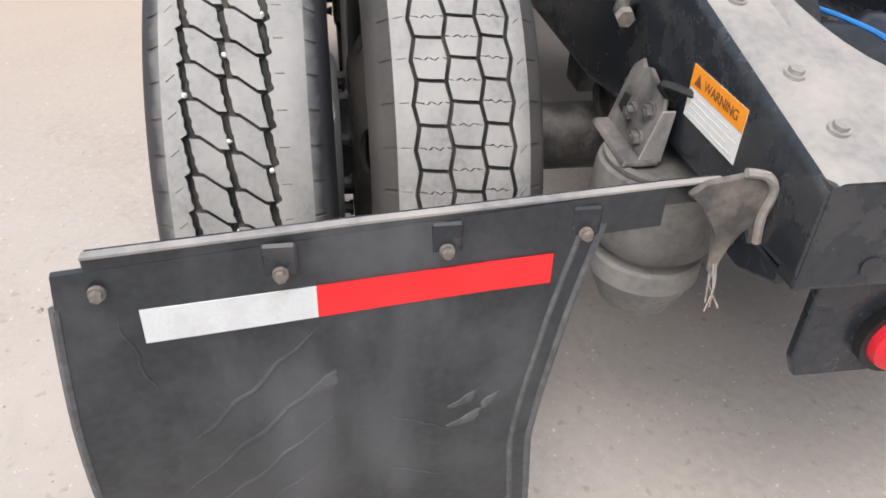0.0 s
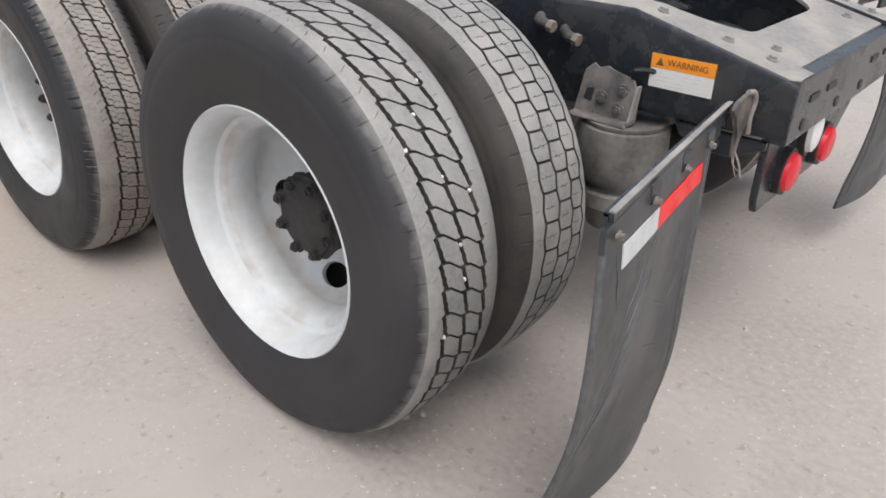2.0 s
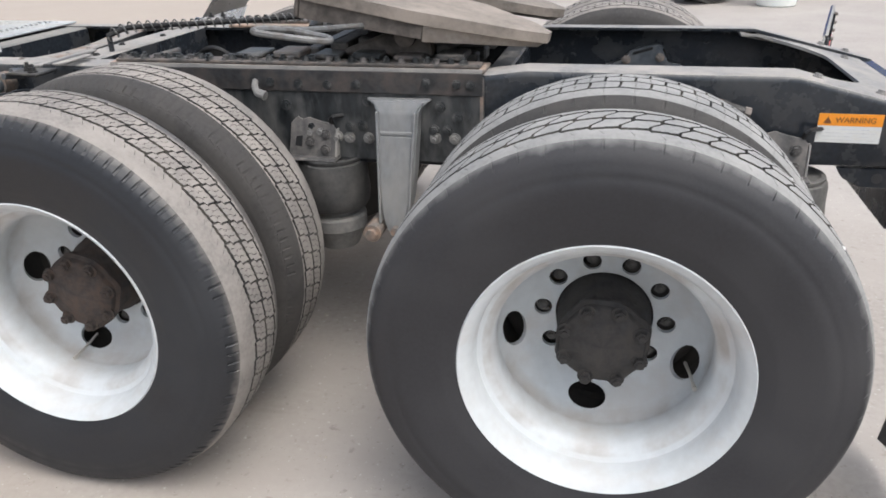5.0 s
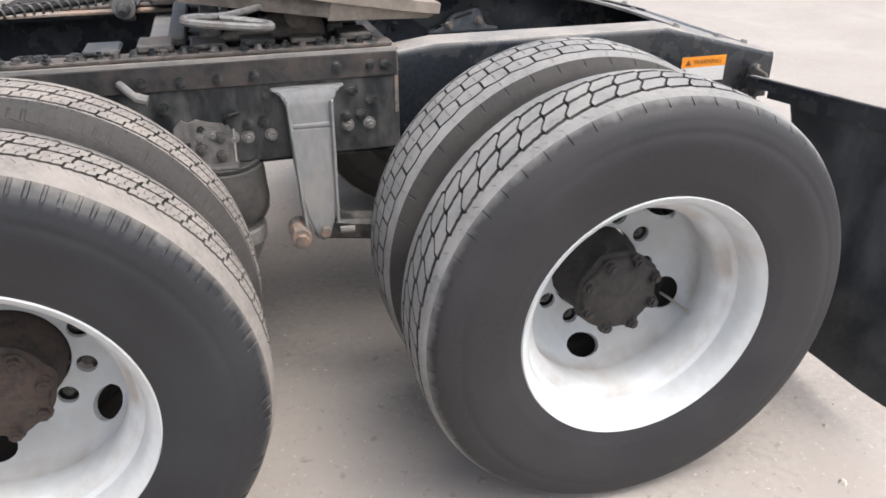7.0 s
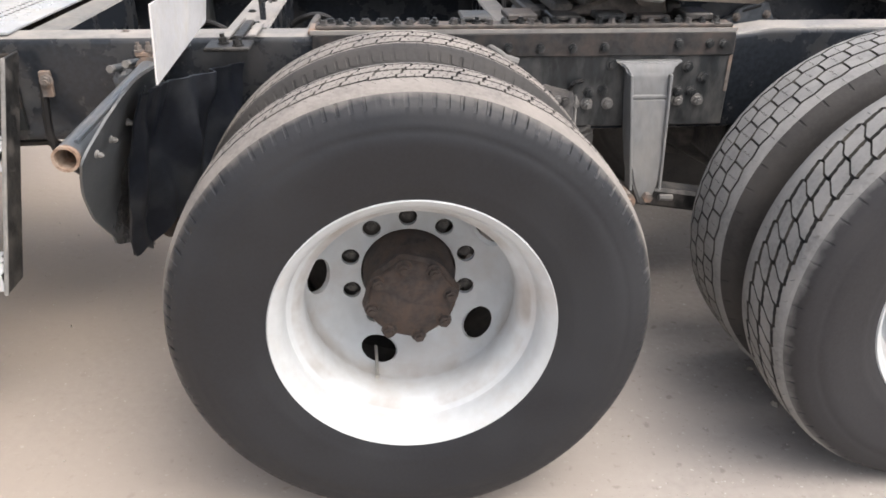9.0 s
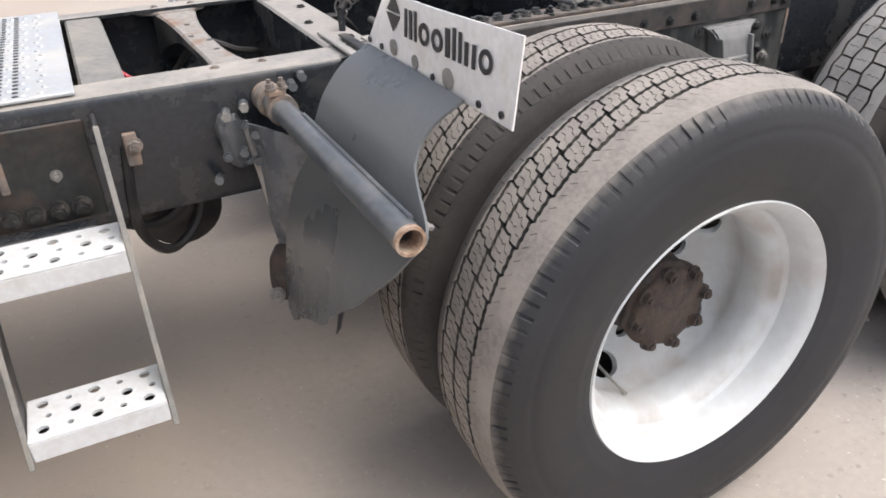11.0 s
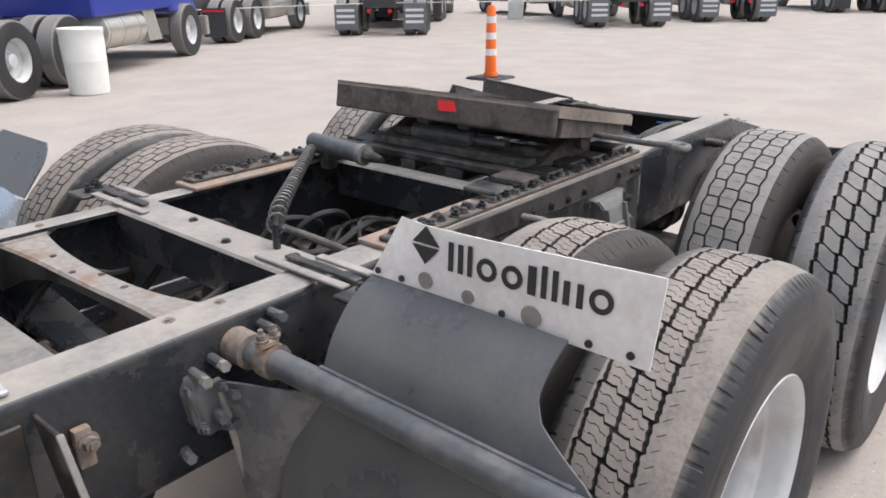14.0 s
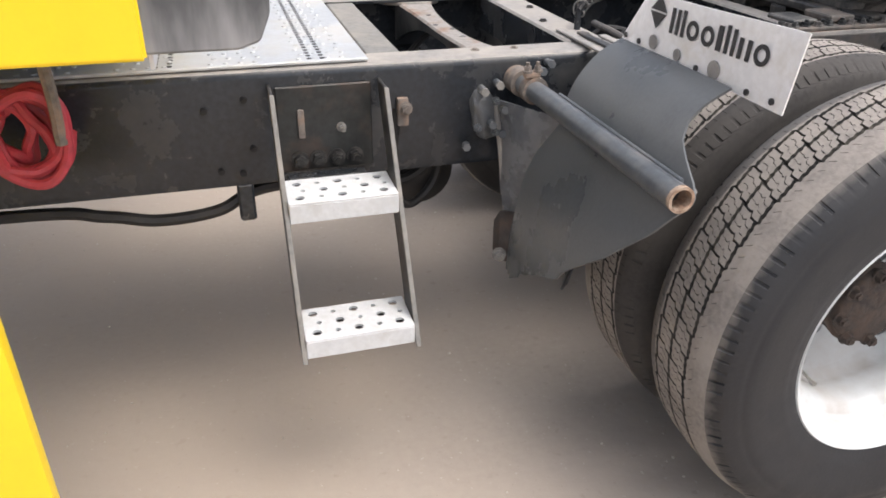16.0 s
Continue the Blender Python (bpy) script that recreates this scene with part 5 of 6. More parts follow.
        path.append((hang(y, z) + 0.003, s(y), z))
    tube(bm, path, 0.0048, 8)
    part("edge_fold", bm, "scuff", fl, "pale fold along the flap edge", smooth=True)
    # pale rubbed smears and a worn edge bead
    for y0, z0, ly, lz, r in ((0.42, 0.555, 0.017, 0.010, 0), (0.425, 0.520, 0.022, 0.011, 0), (0.455, 0.548, 0.010, 0.012, 0), (0.245, 0.632, 0.020, 0.016, 0)):
        bm = B()
        n = 14
        ring = []
        for k in range(n):
            a = 2 * math.pi * k / n
            q = 1 + 0.25 * math.sin(3 * a + y0 * 40)
            y, z = y0 + ly * q * math.cos(a) + 0.5 * lz * q * math.sin(a), z0 + lz * q * math.sin(a) + 0.4 * ly * math.cos(a)
            ring.append((y, z))
        lo = [bm.verts.new((hang(y, z) + 0.0047, s(y), z)) for y, z in ring]
        hi = [bm.verts.new((hang(y0 + (y - y0) * 0.9, z0 + (z - z0) * 0.9) + 0.0054, s(y0 + (y - y0) * 0.9), z0 + (z - z0) * 0.9)) for y, z in ring]
        mid = bm.verts.new((hang(y0, z0) + 0.0056, s(y0), z0))
        for k in range(n):
            bm.faces.new((lo[k], lo[(k + 1) % n], hi[(k + 1) % n], hi[k]))
            bm.faces.new((hi[k], hi[(k + 1) % n], mid))
        part("rubbed_patch", bm, "scuff", fl, "pale rubbed patch", smooth=True)
    for side_j in (0, 1):
        bm = B()
        pts = []
        for i in range(41):
            f = i / 40
            ya = 0.004 + 0.03 * max(0, 0.25 - f) * 0.4 - 0.02 * math.sin(3 * f)
            yb = 0.590 - 0.055 * min(1, f * 2.0) - 0.035 * max(0, f - 0.3) - 0.02 * math.sin(5 * f)
            y, z = (ya, 0.836 - 0.735 * f) if side_j == 0 else (yb, 0.831 - 0.735 * f)
            pts.append((hang(y, z) + 0.001, s(y), z))
        tube(bm, pts[2:], 0.0062, 8)
        part("edge_bead", bm, "scuff", fl, "pale worn edge", smooth=True)
    random.seed(8)
    bm = B()
    slab(bm, [(0.700, 0.840), (0.760, 0.850), (0.785, 0.836), (0.787, 0.750), (0.779, 0.744), (0.771, 0.778), (0.760, 0.766), (0.750, 0.748), (0.744, 0.708), (0.735, 0.704), (0.731, 0.768), (0.712, 0.800), (0.680, 0.824)], lambda a, q, t: (t, s(a), q), 0.748, 0.758)
    bmesh.ops.bevel(bm, geom=list(bm.edges), offset=0.003, segments=1, affect="EDGES")
    fb = part("flap_bracket", bm, "caked", truck, "ragged rusty mud flap bracket on the rail")
    bm = B()
    tube(bm, smooth_path([(0.757, s(0.745), 0.851), (0.760, s(0.772), 0.846), (0.762, s(0.785), 0.825), (0.760, s(0.781), 0.790), (0.761, s(0.785), 0.752)], 4), 0.006, 8)
    part("rusty_edge", bm, "arch", fb, "rust-tan torn edge", smooth=True)
    return fl


mud_flap(0)
mud_flap(1).location = (0, 0, 0.11)
bm = B()
for k in range(4):
    random.seed(k)
    tube(bm, smooth_path([(0.758, 0.738 + 0.002 * k, 0.72), (0.765 + random.uniform(-.01, .01), 0.738, 0.695), (0.770 + random.uniform(-.02, .02), 0.738 + random.uniform(-.015, .015), 0.668)], 3), 0.0013, 5)
part("frayed_strap", bm, "arch", truck, "frayed tan strap hanging from the bracket")

# ---- warning label ----
bm = B()
LX0, LX1, LZ0, LZ1 = 0.511, 0.665, 0.807, 0.884
box(bm, LX0, LX1, 0.7861, 0.7868, LZ0, LZ1, 0)
lab = part("warning_label", bm, "paper", truck, "orange and white warning label on the rail")
bm = B()
box(bm, LX0, LX1, 0.7855, 0.7861, LZ1 - 0.032, LZ1, 0)
part("orange_band", bm, "orange", lab)
for k in range(4):
    bm = B()
    box(bm, LX0 + 0.008, LX1 - 0.008 - 0.02 * (k % 2), 0.7857, 0.7861, LZ0 + 0.006 + k * 0.0095, LZ0 + 0.0082 + k * 0.0095, 0)
    part("print_bar", bm, "print", lab)


def lettering(text, size, m, material, parent, depth=0.0004, bold=0.0):
    cu = bpy.data.curves.new("lettering", "FONT")
    cu.body, cu.size, cu.extrude, cu.offset = text, size, depth, bold
    cu.align_x, cu.align_y = "CENTER", "CENTER"
    tmp = new("lettering", cu)
    me = bpy.data.meshes.new_from_object(tmp.evaluated_get(bpy.context.evaluated_depsgraph_get()))
    bpy.data.objects.remove(tmp)
    ob = new("lettering", me)
    me.materials.clear()
    me.materials.append(M[material])
    ob.parent = parent
    ob.matrix_basis = m
    return ob


lettering("WARNING", 0.020, pose((LX0 + LX1) / 2 + 0.012, 0.7850, LZ1 - 0.017, 90, 0, 0), "label_ink", lab)
bm = B()
slab(bm, [(LX0 + 0.012, LZ1 - 0.026), (LX0 + 0.032, LZ1 - 0.026), (LX0 + 0.022, LZ1 - 0.008)], lambda a, b, t: (a, t, b), 0.7849, 0.7855)
part("hazard_triangle", bm, "label_ink", lab)

# ---- fifth wheel ----
TILT = pose(-0.60, MID, 1.065, 0, 11, 0)
fifth = new("fifth_wheel")
fifth.parent = truck
fifth.matrix_basis = TILT
fifth["label"] = "worn steel fifth wheel coupling tilted back"
fifth.empty_display_size = 0.1
bm = B()
for sg in (1, -1):
    out = [(-0.325, 0.0), (-0.325, 0.45), (-0.29, 0.467), (0.02, 0.467), (0.10, 0.45), (0.30, 0.36), (0.385, 0.30), (0.39, 0.25), (0.33, 0.17), (0.16, 0.07), (0.02, 0.05), (-0.05, 0.045), (-0.08, 0.0)]
    slab(bm, [(a, b * sg) for a, b in (out if sg > 0 else out[::-1])], lambda a, b, t: (a, b, t - (0.05 * max(0, a - 0.12) if t > 0.06 else 0.03 * max(0, a - 0.12))), 0.045, 0.078)
bmesh.ops.bevel(bm, geom=[e for e in bm.edges if e.calc_face_angle(0) > 0.6], offset=0.005, segments=2, affect="EDGES")
part("top_plate", bm, "plate5_top", fifth, "weathered brown coupling plate with a throat slot", smooth=True)
bm = B()
box(bm, -0.333, -0.313, -0.445, 0.445, -0.012, 0.070, 0.006)
apron = part("front_apron", bm, "plate5", fifth)
bm = B()
hull8(bm, [(-0.3355, -0.03, 0.02), (-0.3335, -0.03, 0.02), (-0.3335, -0.10, 0.024), (-0.3355, -0.10, 0.024), (-0.3355, -0.02, 0.052), (-0.3335, -0.02, 0.052), (-0.3335, -0.085, 0.055), (-0.3355, -0.085, 0.055)])
part("red_mark", bm, "tape_red", apron, "red paint mark")
for sg in (1, -1):
    bm = B()
    hull8(bm, [(-0.31, sg * 0.440, -0.008), (0.05, sg * 0.440, 0.006), (0.05, sg * 0.455, 0.006), (-0.31, sg * 0.455, -0.008), (-0.31, sg * 0.440, 0.044), (0.05, sg * 0.440, 0.044), (0.05, sg * 0.455, 0.044), (-0.31, sg * 0.455, 0.044)])
    part("side_skirt", bm, "plate5", fifth)
    bm = B()
    hull8(bm, [(0.05, sg * 0.44, -0.006), (0.360, sg * 0.285, 0.018), (0.360, sg * 0.25, 0.018), (0.05, sg * 0.30, -0.006), (0.05, sg * 0.455, 0.044), (0.382, sg * 0.288, 0.038), (0.382, sg * 0.25, 0.038), (0.05, sg * 0.30, 0.044)], 0.008, 2)
    part("ramp", bm, "ramp5", fifth, "pale worn ramp")
bm = B()
tube(bm, [(-0.05, 0, -0.01), (-0.05, 0, 0.044)], 0.12, 20)
part("lock_housing", bm, "grease", fifth)
for sg in (1, -1):
    bm = B()
    box(bm, -0.28, 0.20, *sorted((sg * 0.06, sg * 0.11)), -0.03, 0.043, 0.006)
    part("lock_jaw", bm, "grease", fifth)
bm = B()
hull8(bm, [(-0.20, 0.02, 0.077), (-0.02, -0.12, 0.077), (-0.01, -0.10, 0.077), (-0.19, 0.06, 0.077), (-0.20, 0.03, 0.105), (-0.06, -0.10, 0.082), (-0.05, -0.09, 0.082), (-0.19, 0.05, 0.105)])
part("grease_lump", bm, "grease", fifth)
bm = B()
to_plate = TILT.inverted()
grip = [(-0.60, 1.00, 1.075), (-0.66, 0.90, 1.085), (-0.80, 0.58, 1.112), (-0.868, 0.47, 1.130), (-0.885, 0.445, 1.130), (-0.868, 0.430, 1.126), (-0.78, 0.455, 1.110), (-0.722, 0.482, 1.100), (-0.712, 0.505, 1.100), (-0.735, 0.520, 1.104), (-0.815, 0.530, 1.116)]
tube(bm, smooth_path([to_plate @ Vector(p) for p in grip], 6), 0.0085, 8)
part("release_handle", bm, "spring", fifth, "bent steel release handle", smooth=True)
# slide rails, saddles and cylinder below
for s in (0, 1):
    y = 0.90 if s == 0 else 2 * MID - 0.90
    bm = B()
    hull8(bm, [(-0.86, y - 0.03, TOP + 0.028), (-0.54, y - 0.03, TOP + 0.028), (-0.54, y + 0.03, TOP + 0.028), (-0.86, y + 0.03, TOP + 0.028),
               (-0.68, y - 0.025, 1.06), (-0.56, y - 0.025, 1.06), (-0.56, y + 0.025, 1.06), (-0.68, y + 0.025, 1.06)], 0.008)
    tube(bm, [(-0.62, y - 0.05, 1.055), (-0.62, y + 0.05, 1.055)], 0.032, 14)
    part("saddle", bm, "plate5", truck, "cast fifth wheel saddle", smooth=True)
for k, (y0, y1, z) in enumerate(((0.93, 0.98, 0.03), (1.08, 1.15, 0.02), (1.28, 1.34, 0.02), (1.46, 1.51, 0.03))):
    bm = B()
    box(bm, -0.95, -0.42, y0, y1, TOP - 0.02, TOP + z, 0.006)
    part("slide_bar", bm, "grease", truck, "greasy fifth wheel slide bar")
for k, x in enumerate((-0.93, -0.84, -0.76, -0.66, -0.52)):
    bm = B()
    box(bm, x - 0.02 - 0.01 * (k % 2), x + 0.025, 0.90, 1.54, TOP + 0.02 + 0.012 * (k % 3), TOP + 0.045 + 0.015 * (k % 3), 0.005)
    part("cross_tie", bm, "caked" if k % 2 else "grease", truck, "greasy cross tie of the slide base")
bm = B()
tube(bm, [(-0.80, 1.02, 1.045), (-0.80, 1.14, 1.045), (-0.80, 1.15, 1.045), (-0.80, 1.40, 1.045)], [0.014, 0.014, 0.030, 0.030], 14)
part("lock_cylinder", bm, "pipe", truck, "dusty slide lock cylinder", smooth=True)
bm = B()
tube(bm, [(-1.089, 1.365, 1.018), (-1.094, 1.594, 1.03)], 0.030, 18)
cyl = part("air_cylinder", bm, "pipe", truck, "grey air cylinder with a steel collar", smooth=True)
bm = B()
tube(bm, [(-1.0888, 1.350, 1.0175), (-1.089, 1.372, 1.0185)], 0.034, 18)
part("collar", bm, "hanger_steel", cyl, smooth=True)
bm = B()
tube(bm, [(-1.089, 1.352, 1.018), (-1.088, 1.28, 1.012)], [0.022, 0.011], 10)
part("rod", bm, "grease", cyl)
bm = B()
box(bm, -1.115, -1.075, 1.50, 1.54, 0.95, 1.005, 0.004)
part("cylinder_foot", bm, "grease", cyl)

# ---- coil spring hose support ----
bm = B()
foot, top = Vector((-1.704, 0.993, TOP + 0.004)), Vector((-1.15, 1.54, 1.02))
tube(bm, [foot, (-1.704, 0.993, 1.025)], 0.009, 8)
part("spring_post", bm, "frame", truck, "thin steel post")
bm = B()
axis_pts = [Vector(p) for p in smooth_path([(-1.708, 0.989, 1.020), (-1.67, 1.026, 1.038), (-1.62, 1.075, 1.042), (-1.42, 1.275, 1.030), top], 10)]
coil = []
turns, per = 26, 16
run = np.cumsum([0.0] + [(b - a).length for a, b in zip(axis_pts, axis_pts[1:])])
for k in range(turns * per + 1):
    f = float(np.interp(run[-1] * k / (turns * per), run, range(len(axis_pts))))
    i = min(int(f), len(axis_pts) - 2)
    p = axis_pts[i].lerp(axis_pts[i + 1], f - i)
    u, w = frame_of(top - foot)
    a = 2 * math.pi * k / per
    coil.append(p + (u * math.cos(a) + w * math.sin(a)) * (0.0190 - 0.003 * min(1.0, 2.5 * k / (turns * per))))
tube(bm, coil, 0.0026, 6)
part("coil_spring", bm, "spring", truck, "long grey coil spring holding the hoses", smooth=True)
# Black rod added inside the coil, standing in for the dark between turns.
bm = B()
tube(bm, axis_pts, 0.0090, 10)
part("coil_gap_rod", bm, "core", truck, smooth=True)

bm = B()
tube(bm, [(-1.560, 1.17, 0.945), (-1.566, 1.05, 0.947), (-1.574, 0.885, 0.944)], 0.010, 10)
part("cross_rod", bm, "bag_bracket", truck, "brown dusty rod across the bay", smooth=True)

# ---- front quarter fender ----
def fender(side):
    s = lambda y: y if side == 0 else 2 * MID - y
    prof = smooth_path([(-1.785, 0, 1.035), (-1.84, 0, 1.005), (-1.885, 0, 0.955), (-1.912, 0, 0.90), (-1.945, 0, 0.82), (-1.985, 0, 0.70), (-2.012, 0, 0.57), (-2.020, 0, 0.50), (-2.022, 0, 0.45)], 7)
    zs = [1.04, 0.98, 0.955, 0.93, 0.905, 0.885, 0.80, 0.70, 0.573, 0.52, 0.47, 0.44]
    near = [0.195, 0.190, 0.170, 0.125, 0.075, 0.055, 0.115, 0.215, 0.376, 0.46, 0.57, 0.61]
    bm = B()
    rows = []
    for p in prof:
        z = p[2]
        ya = np.interp(-z, [-q for q in zs], near) + (0.010 * math.sin(75 * z) + 0.008 * math.sin(31 * z) if z < 0.6 else 0)
        yb = 0.60 if z > 0.9 else 0.60 + 0.05 * min(1, (0.9 - z) / 0.2)
        ya = min(ya, yb - 0.03)
        rows.append([(p[0] - 0.010 * math.sin(5 * (ya + (yb - ya) * j / 16) + 3 * z) * (1.0 if z < 0.85 else 0.4), s(ya + (yb - ya) * j / 16), z - (0.020 * math.sin(j * 2.1) + 0.014 * math.sin(j * 5.3) if z < 0.48 else 0)) for j in range(17)])
    sheet(bm, rows, 0.005)
    part("quarter_fender", bm, "fender", truck, "torn black plastic quarter fender hung on a pipe", smooth=True)
    ax = [(-1.962, s(0.786), 0.905), (-1.955, s(0.60), 0.903), (-1.945, s(0.065), 0.893)]
    bm = B()
    tube(bm, ax, 0.0245, 20, cap=False)
    tube(bm, ax, 0.020, 20, cap=False)
    po = part("fender_pipe", bm, "pipe", truck, "grey painted fender support pipe with open rusty end", smooth=True)
    bm = B()
    lathe(bm, [(0, 0.0248), (-0.010, 0.0248), (-0.010, 0.0195), (0.09, 0.0190), (0.092, 0.0)], 20)
    bmesh.ops.transform(bm, matrix=pose(-1.945, s(0.0655), 0.893, 0, 0, 0 if side == 0 else 180), verts=bm.verts)
    part("rusty_end", bm, "rust_pale", po)
    bm = B()
    tube(bm, [(-1.942, s(0.57), 0.9255), (-1.931, s(0.085), 0.9155)], 0.0045, 8)
    part("bead", bm, "pipe", po)
    bolts([(-1.903, s(y), 0.888) for y in (0.59, 0.50, 0.40, 0.29, 0.18, 0.095)], (1, 0, -0.25), 0.0058, 0.007, 0.006, "hanger", po, "screw")
    bm = B()
    tube(bm, [(-1.957, s(0.700), 0.904), (-1.956, s(0.672), 0.904)], 0.033, 18)
    cl = part("pipe_clamp", bm, "rusty", truck, "rust-orange pipe clamp", smooth=True)
    bm = B()
    box(bm, -1.985, -1.945, *sorted((s(0.672), s(0.694))), 0.935, 0.950, 0.004)
    part("clamp_ear", bm, "rusty", cl)
    bolts([(-1.975, s(0.683), 0.950), (-1.95, s(0.683), 0.950)], (0, 0, 1), 0.009, 0.010, 0.012, "rusty", cl)
    bm = B()
    tube(bm, [(-1.962, s(0.735), 0.905), (-1.962, s(0.787), 0.905)], 0.034, 18)
    part("socket", bm, "rusty", po, "rusty pipe socket", smooth=True)
    # aluminium bracket above
    fx = lambda y, z: -1.766 - 0.035 * (y - 0.07) + 0.06 * (z - 1.03) + 0.0030 * math.sin(13 * y + 0.6) * (z - 1.03) / 0.13
    bm = B()
    rows = []
    for i in range(6):
        row = []
        for j in range(15):
            g = j / 14
            ya, yb = 0.072 - 0.008 * i / 5, 0.602 - 0.055 * i / 5
            y = ya + (yb - ya) * g
            z = (1.022 + 0.015 * g) * (1 - i / 5) + (1.160 - 0.011 * g) * (i / 5)
            row.append((fx(y, z) + 0.020 * max(0, g - 0.86) * 5 * (i / 5), s(y), z))
        rows.append(row)
    sheet(bm, rows, 0.003)
    sg = part("fender_bracket", bm, "alu", truck, "bright aluminium fender bracket with a dark maker mark", smooth=True)
    if side == 0:
        def spot(name, y, z, r, material, label=""):
            bm = B()
            tube(bm, [(fx(y, z) - 0.0052, y, z), (fx(y, z) - 0.002, y, z)], r, 14)
            part(name, bm, material, sg, label)
        for y, z in ((0.529, 1.046), (0.318, 1.040), (0.166, 1.036), (0.101, 1.038), (0.585, 1.048)):
            spot("screw_hole", y, z, 0.0062, "letter")
        for y, z, r in ((0.475, 1.056, 0.015), (0.385, 1.050, 0.012), (0.265, 1.050, 0.018)):
            spot("rivet", y, z, r, "frame_dusty", "dull grey rivet")
        # the maker mark as plain bars and rings with a split diamond
        on = lambda a, b, t: (fx(a, b) - 0.0032 - t, a, b)
        y = 0.427
        for kind, w, h in (("bar", 0.030, 0.049), ("bar", 0.009, 0.051), ("ring", 0.038, 0.038), ("ring", 0.038, 0.038), ("bar", 0.014, 0.046), ("bar", 0.009, 0.051), ("bar", 0.009, 0.048), ("slab", 0.032, 0.037), ("ring", 0.038, 0.038)):
            z0 = 1.085 + 0.003 * (y - 0.1)
            if kind == "ring":
                bm = B()
                n = 24
                rim = [[bm.verts.new(on(y - w / 2 + q * w / 2 * math.cos(2 * math.pi * k / n), z0 + h / 2 + q * h / 2 * math.sin(2 * math.pi * k / n), t)) for k in range(n)] for q, t in ((1, 0), (1, 0.0012), (0.56, 0.0012), (0.56, 0))]
                for u in range(4):
                    for k in range(n):
                        bm.faces.new((rim[u][k], rim[u][(k + 1) % n], rim[(u + 1) % 4][(k + 1) % n], rim[(u + 1) % 4][k]))
                part("mark_ring", bm, "letter", sg)
            else:
                bars = [(0.0, w)] if kind == "bar" and w < 0.02 else [(0.0, 0.010), (w - 0.010, w)]
                for a0, a1 in bars:
                    bm = B()
                    slab(bm, [(y - a0, z0), (y - a1, z0), (y - a1, z0 + h), (y - a0, z0 + h)], on, 0.0, 0.0012)
                    part("mark_bar", bm, "letter", sg)
            y -= w + 0.0095
        for dz, up in ((0.002, 1), (-0.002, -1)):
            bm = B()
            slab(bm, [(0.506, 1.118 + dz), (0.447, 1.118 + dz), (0.4765, 1.118 + dz + up * 0.031)], on, 0.0, 0.0012)
            part("mark_diamond", bm, "letter", sg)
    return sg


fender(0)
bm = B()
rows = []
for i in range(25):
    f = i / 24
    z = 0.955 - 0.41 * f
    row = []
    for k in range(37):
        g = k / 36
        y = 0.255 + 0.12 * f + (0.485 - 0.15 * f) * g
        fold = 0.026 * math.sin(13 * g + 2.4 * f) * math.sin(2.2 * f + 0.5) + 0.012 * math.sin(31 * g - 3 * f) + 0.010 * noise.noise(Vector((9 * g, 5 * f, 0.3)))
        ahead = float(np.interp(z, [0.50, 0.57, 0.70, 0.82, 0.90, 0.955], [-2.020, -2.012, -1.985, -1.945, -1.912, -1.885])) + 0.030
        row.append((max(-1.905 + 0.175 * g - 0.075 * f ** 0.8 + fold, ahead + 0.4 * abs(fold)), y, z - 0.05 * g * (1 - f) - (0.022 * math.sin(11 * g) + 0.014 * math.sin(29 * g)) * f ** 3))
    rows.append(row)
sheet(bm, rows, 0.005)
part("splash_flap", bm, "splash", truck, "crumpled navy black splash flap inside the fender", smooth=True, angle=60)
# far side: a dark upper flap with rounded corners over a bright sheet
s = lambda y: 2 * MID - y
bm = B()
rows = []
for i in range(9):
    f = i / 8
    inset = 0.05 * max(0, 2 * f - 1) ** 2.5
    rows.append([(-1.885 + 0.11 * f, s(0.10 + inset + (0.42 - 2 * inset) * j / 10), 0.955 + 0.135 * f) for j in range(11)])
sheet(bm, rows, 0.005)
part("upper_flap", bm, "fender", truck, "dark plastic flap above the far fender sheet", smooth=True)
bm = B()
rows = []
for i in range(11):
    f = i / 10
    z = 0.957 - 0.36 * f
    rows.append([(-1.890 - 0.15 * f ** 0.8 + 0.006 * math.sin(6 * f + 0.9 * j), s(0.06 + 0.50 * j / 12), z + 0.008 * math.sin(1.1 * j) * (1 - f)) for j in range(13)])
sheet(bm, rows, 0.004)
# The blue is sky reflection put into the base colour of bare aluminium.
part("far_fender_sheet", bm, "blue_sheet", truck, "bright aluminium fender sheet with the sky's blue in its colour", smooth=True)
# clamp plates where the brackets meet the rails
for side in (0, 1):
    s = lambda y: y if side == 0 else 2 * MID - y
    for k in range(3):
        bm = B()
        box(bm, -1.775 + 0.034 * k, -1.752 + 0.034 * k, *sorted((s(0.70), s(0.98 - 0.06 * k))), TOP + 0.006 + 0.003 * k, TOP + 0.013 + 0.003 * k, 0.002)
        part("clamp_bar", bm, "frame_dusty" if k != 1 else "grease", truck, "dusty clamp bar over the rail")
    bm = B()
    box(bm, -1.80, -1.69, *sorted((s(0.605), s(0.700))), TOP - 0.004, TOP + 0.006, 0.003)
    pl = part("bracket_plate", bm, "grease", truck, "rust-pink bracket plate beside the rail")
    bolts([(-1.76, s(0.66), TOP + 0.006), (-1.72, s(0.63), TOP + 0.006)], (0, 0, 1), 0.011, 0.012, 0.012, "grease", pl)
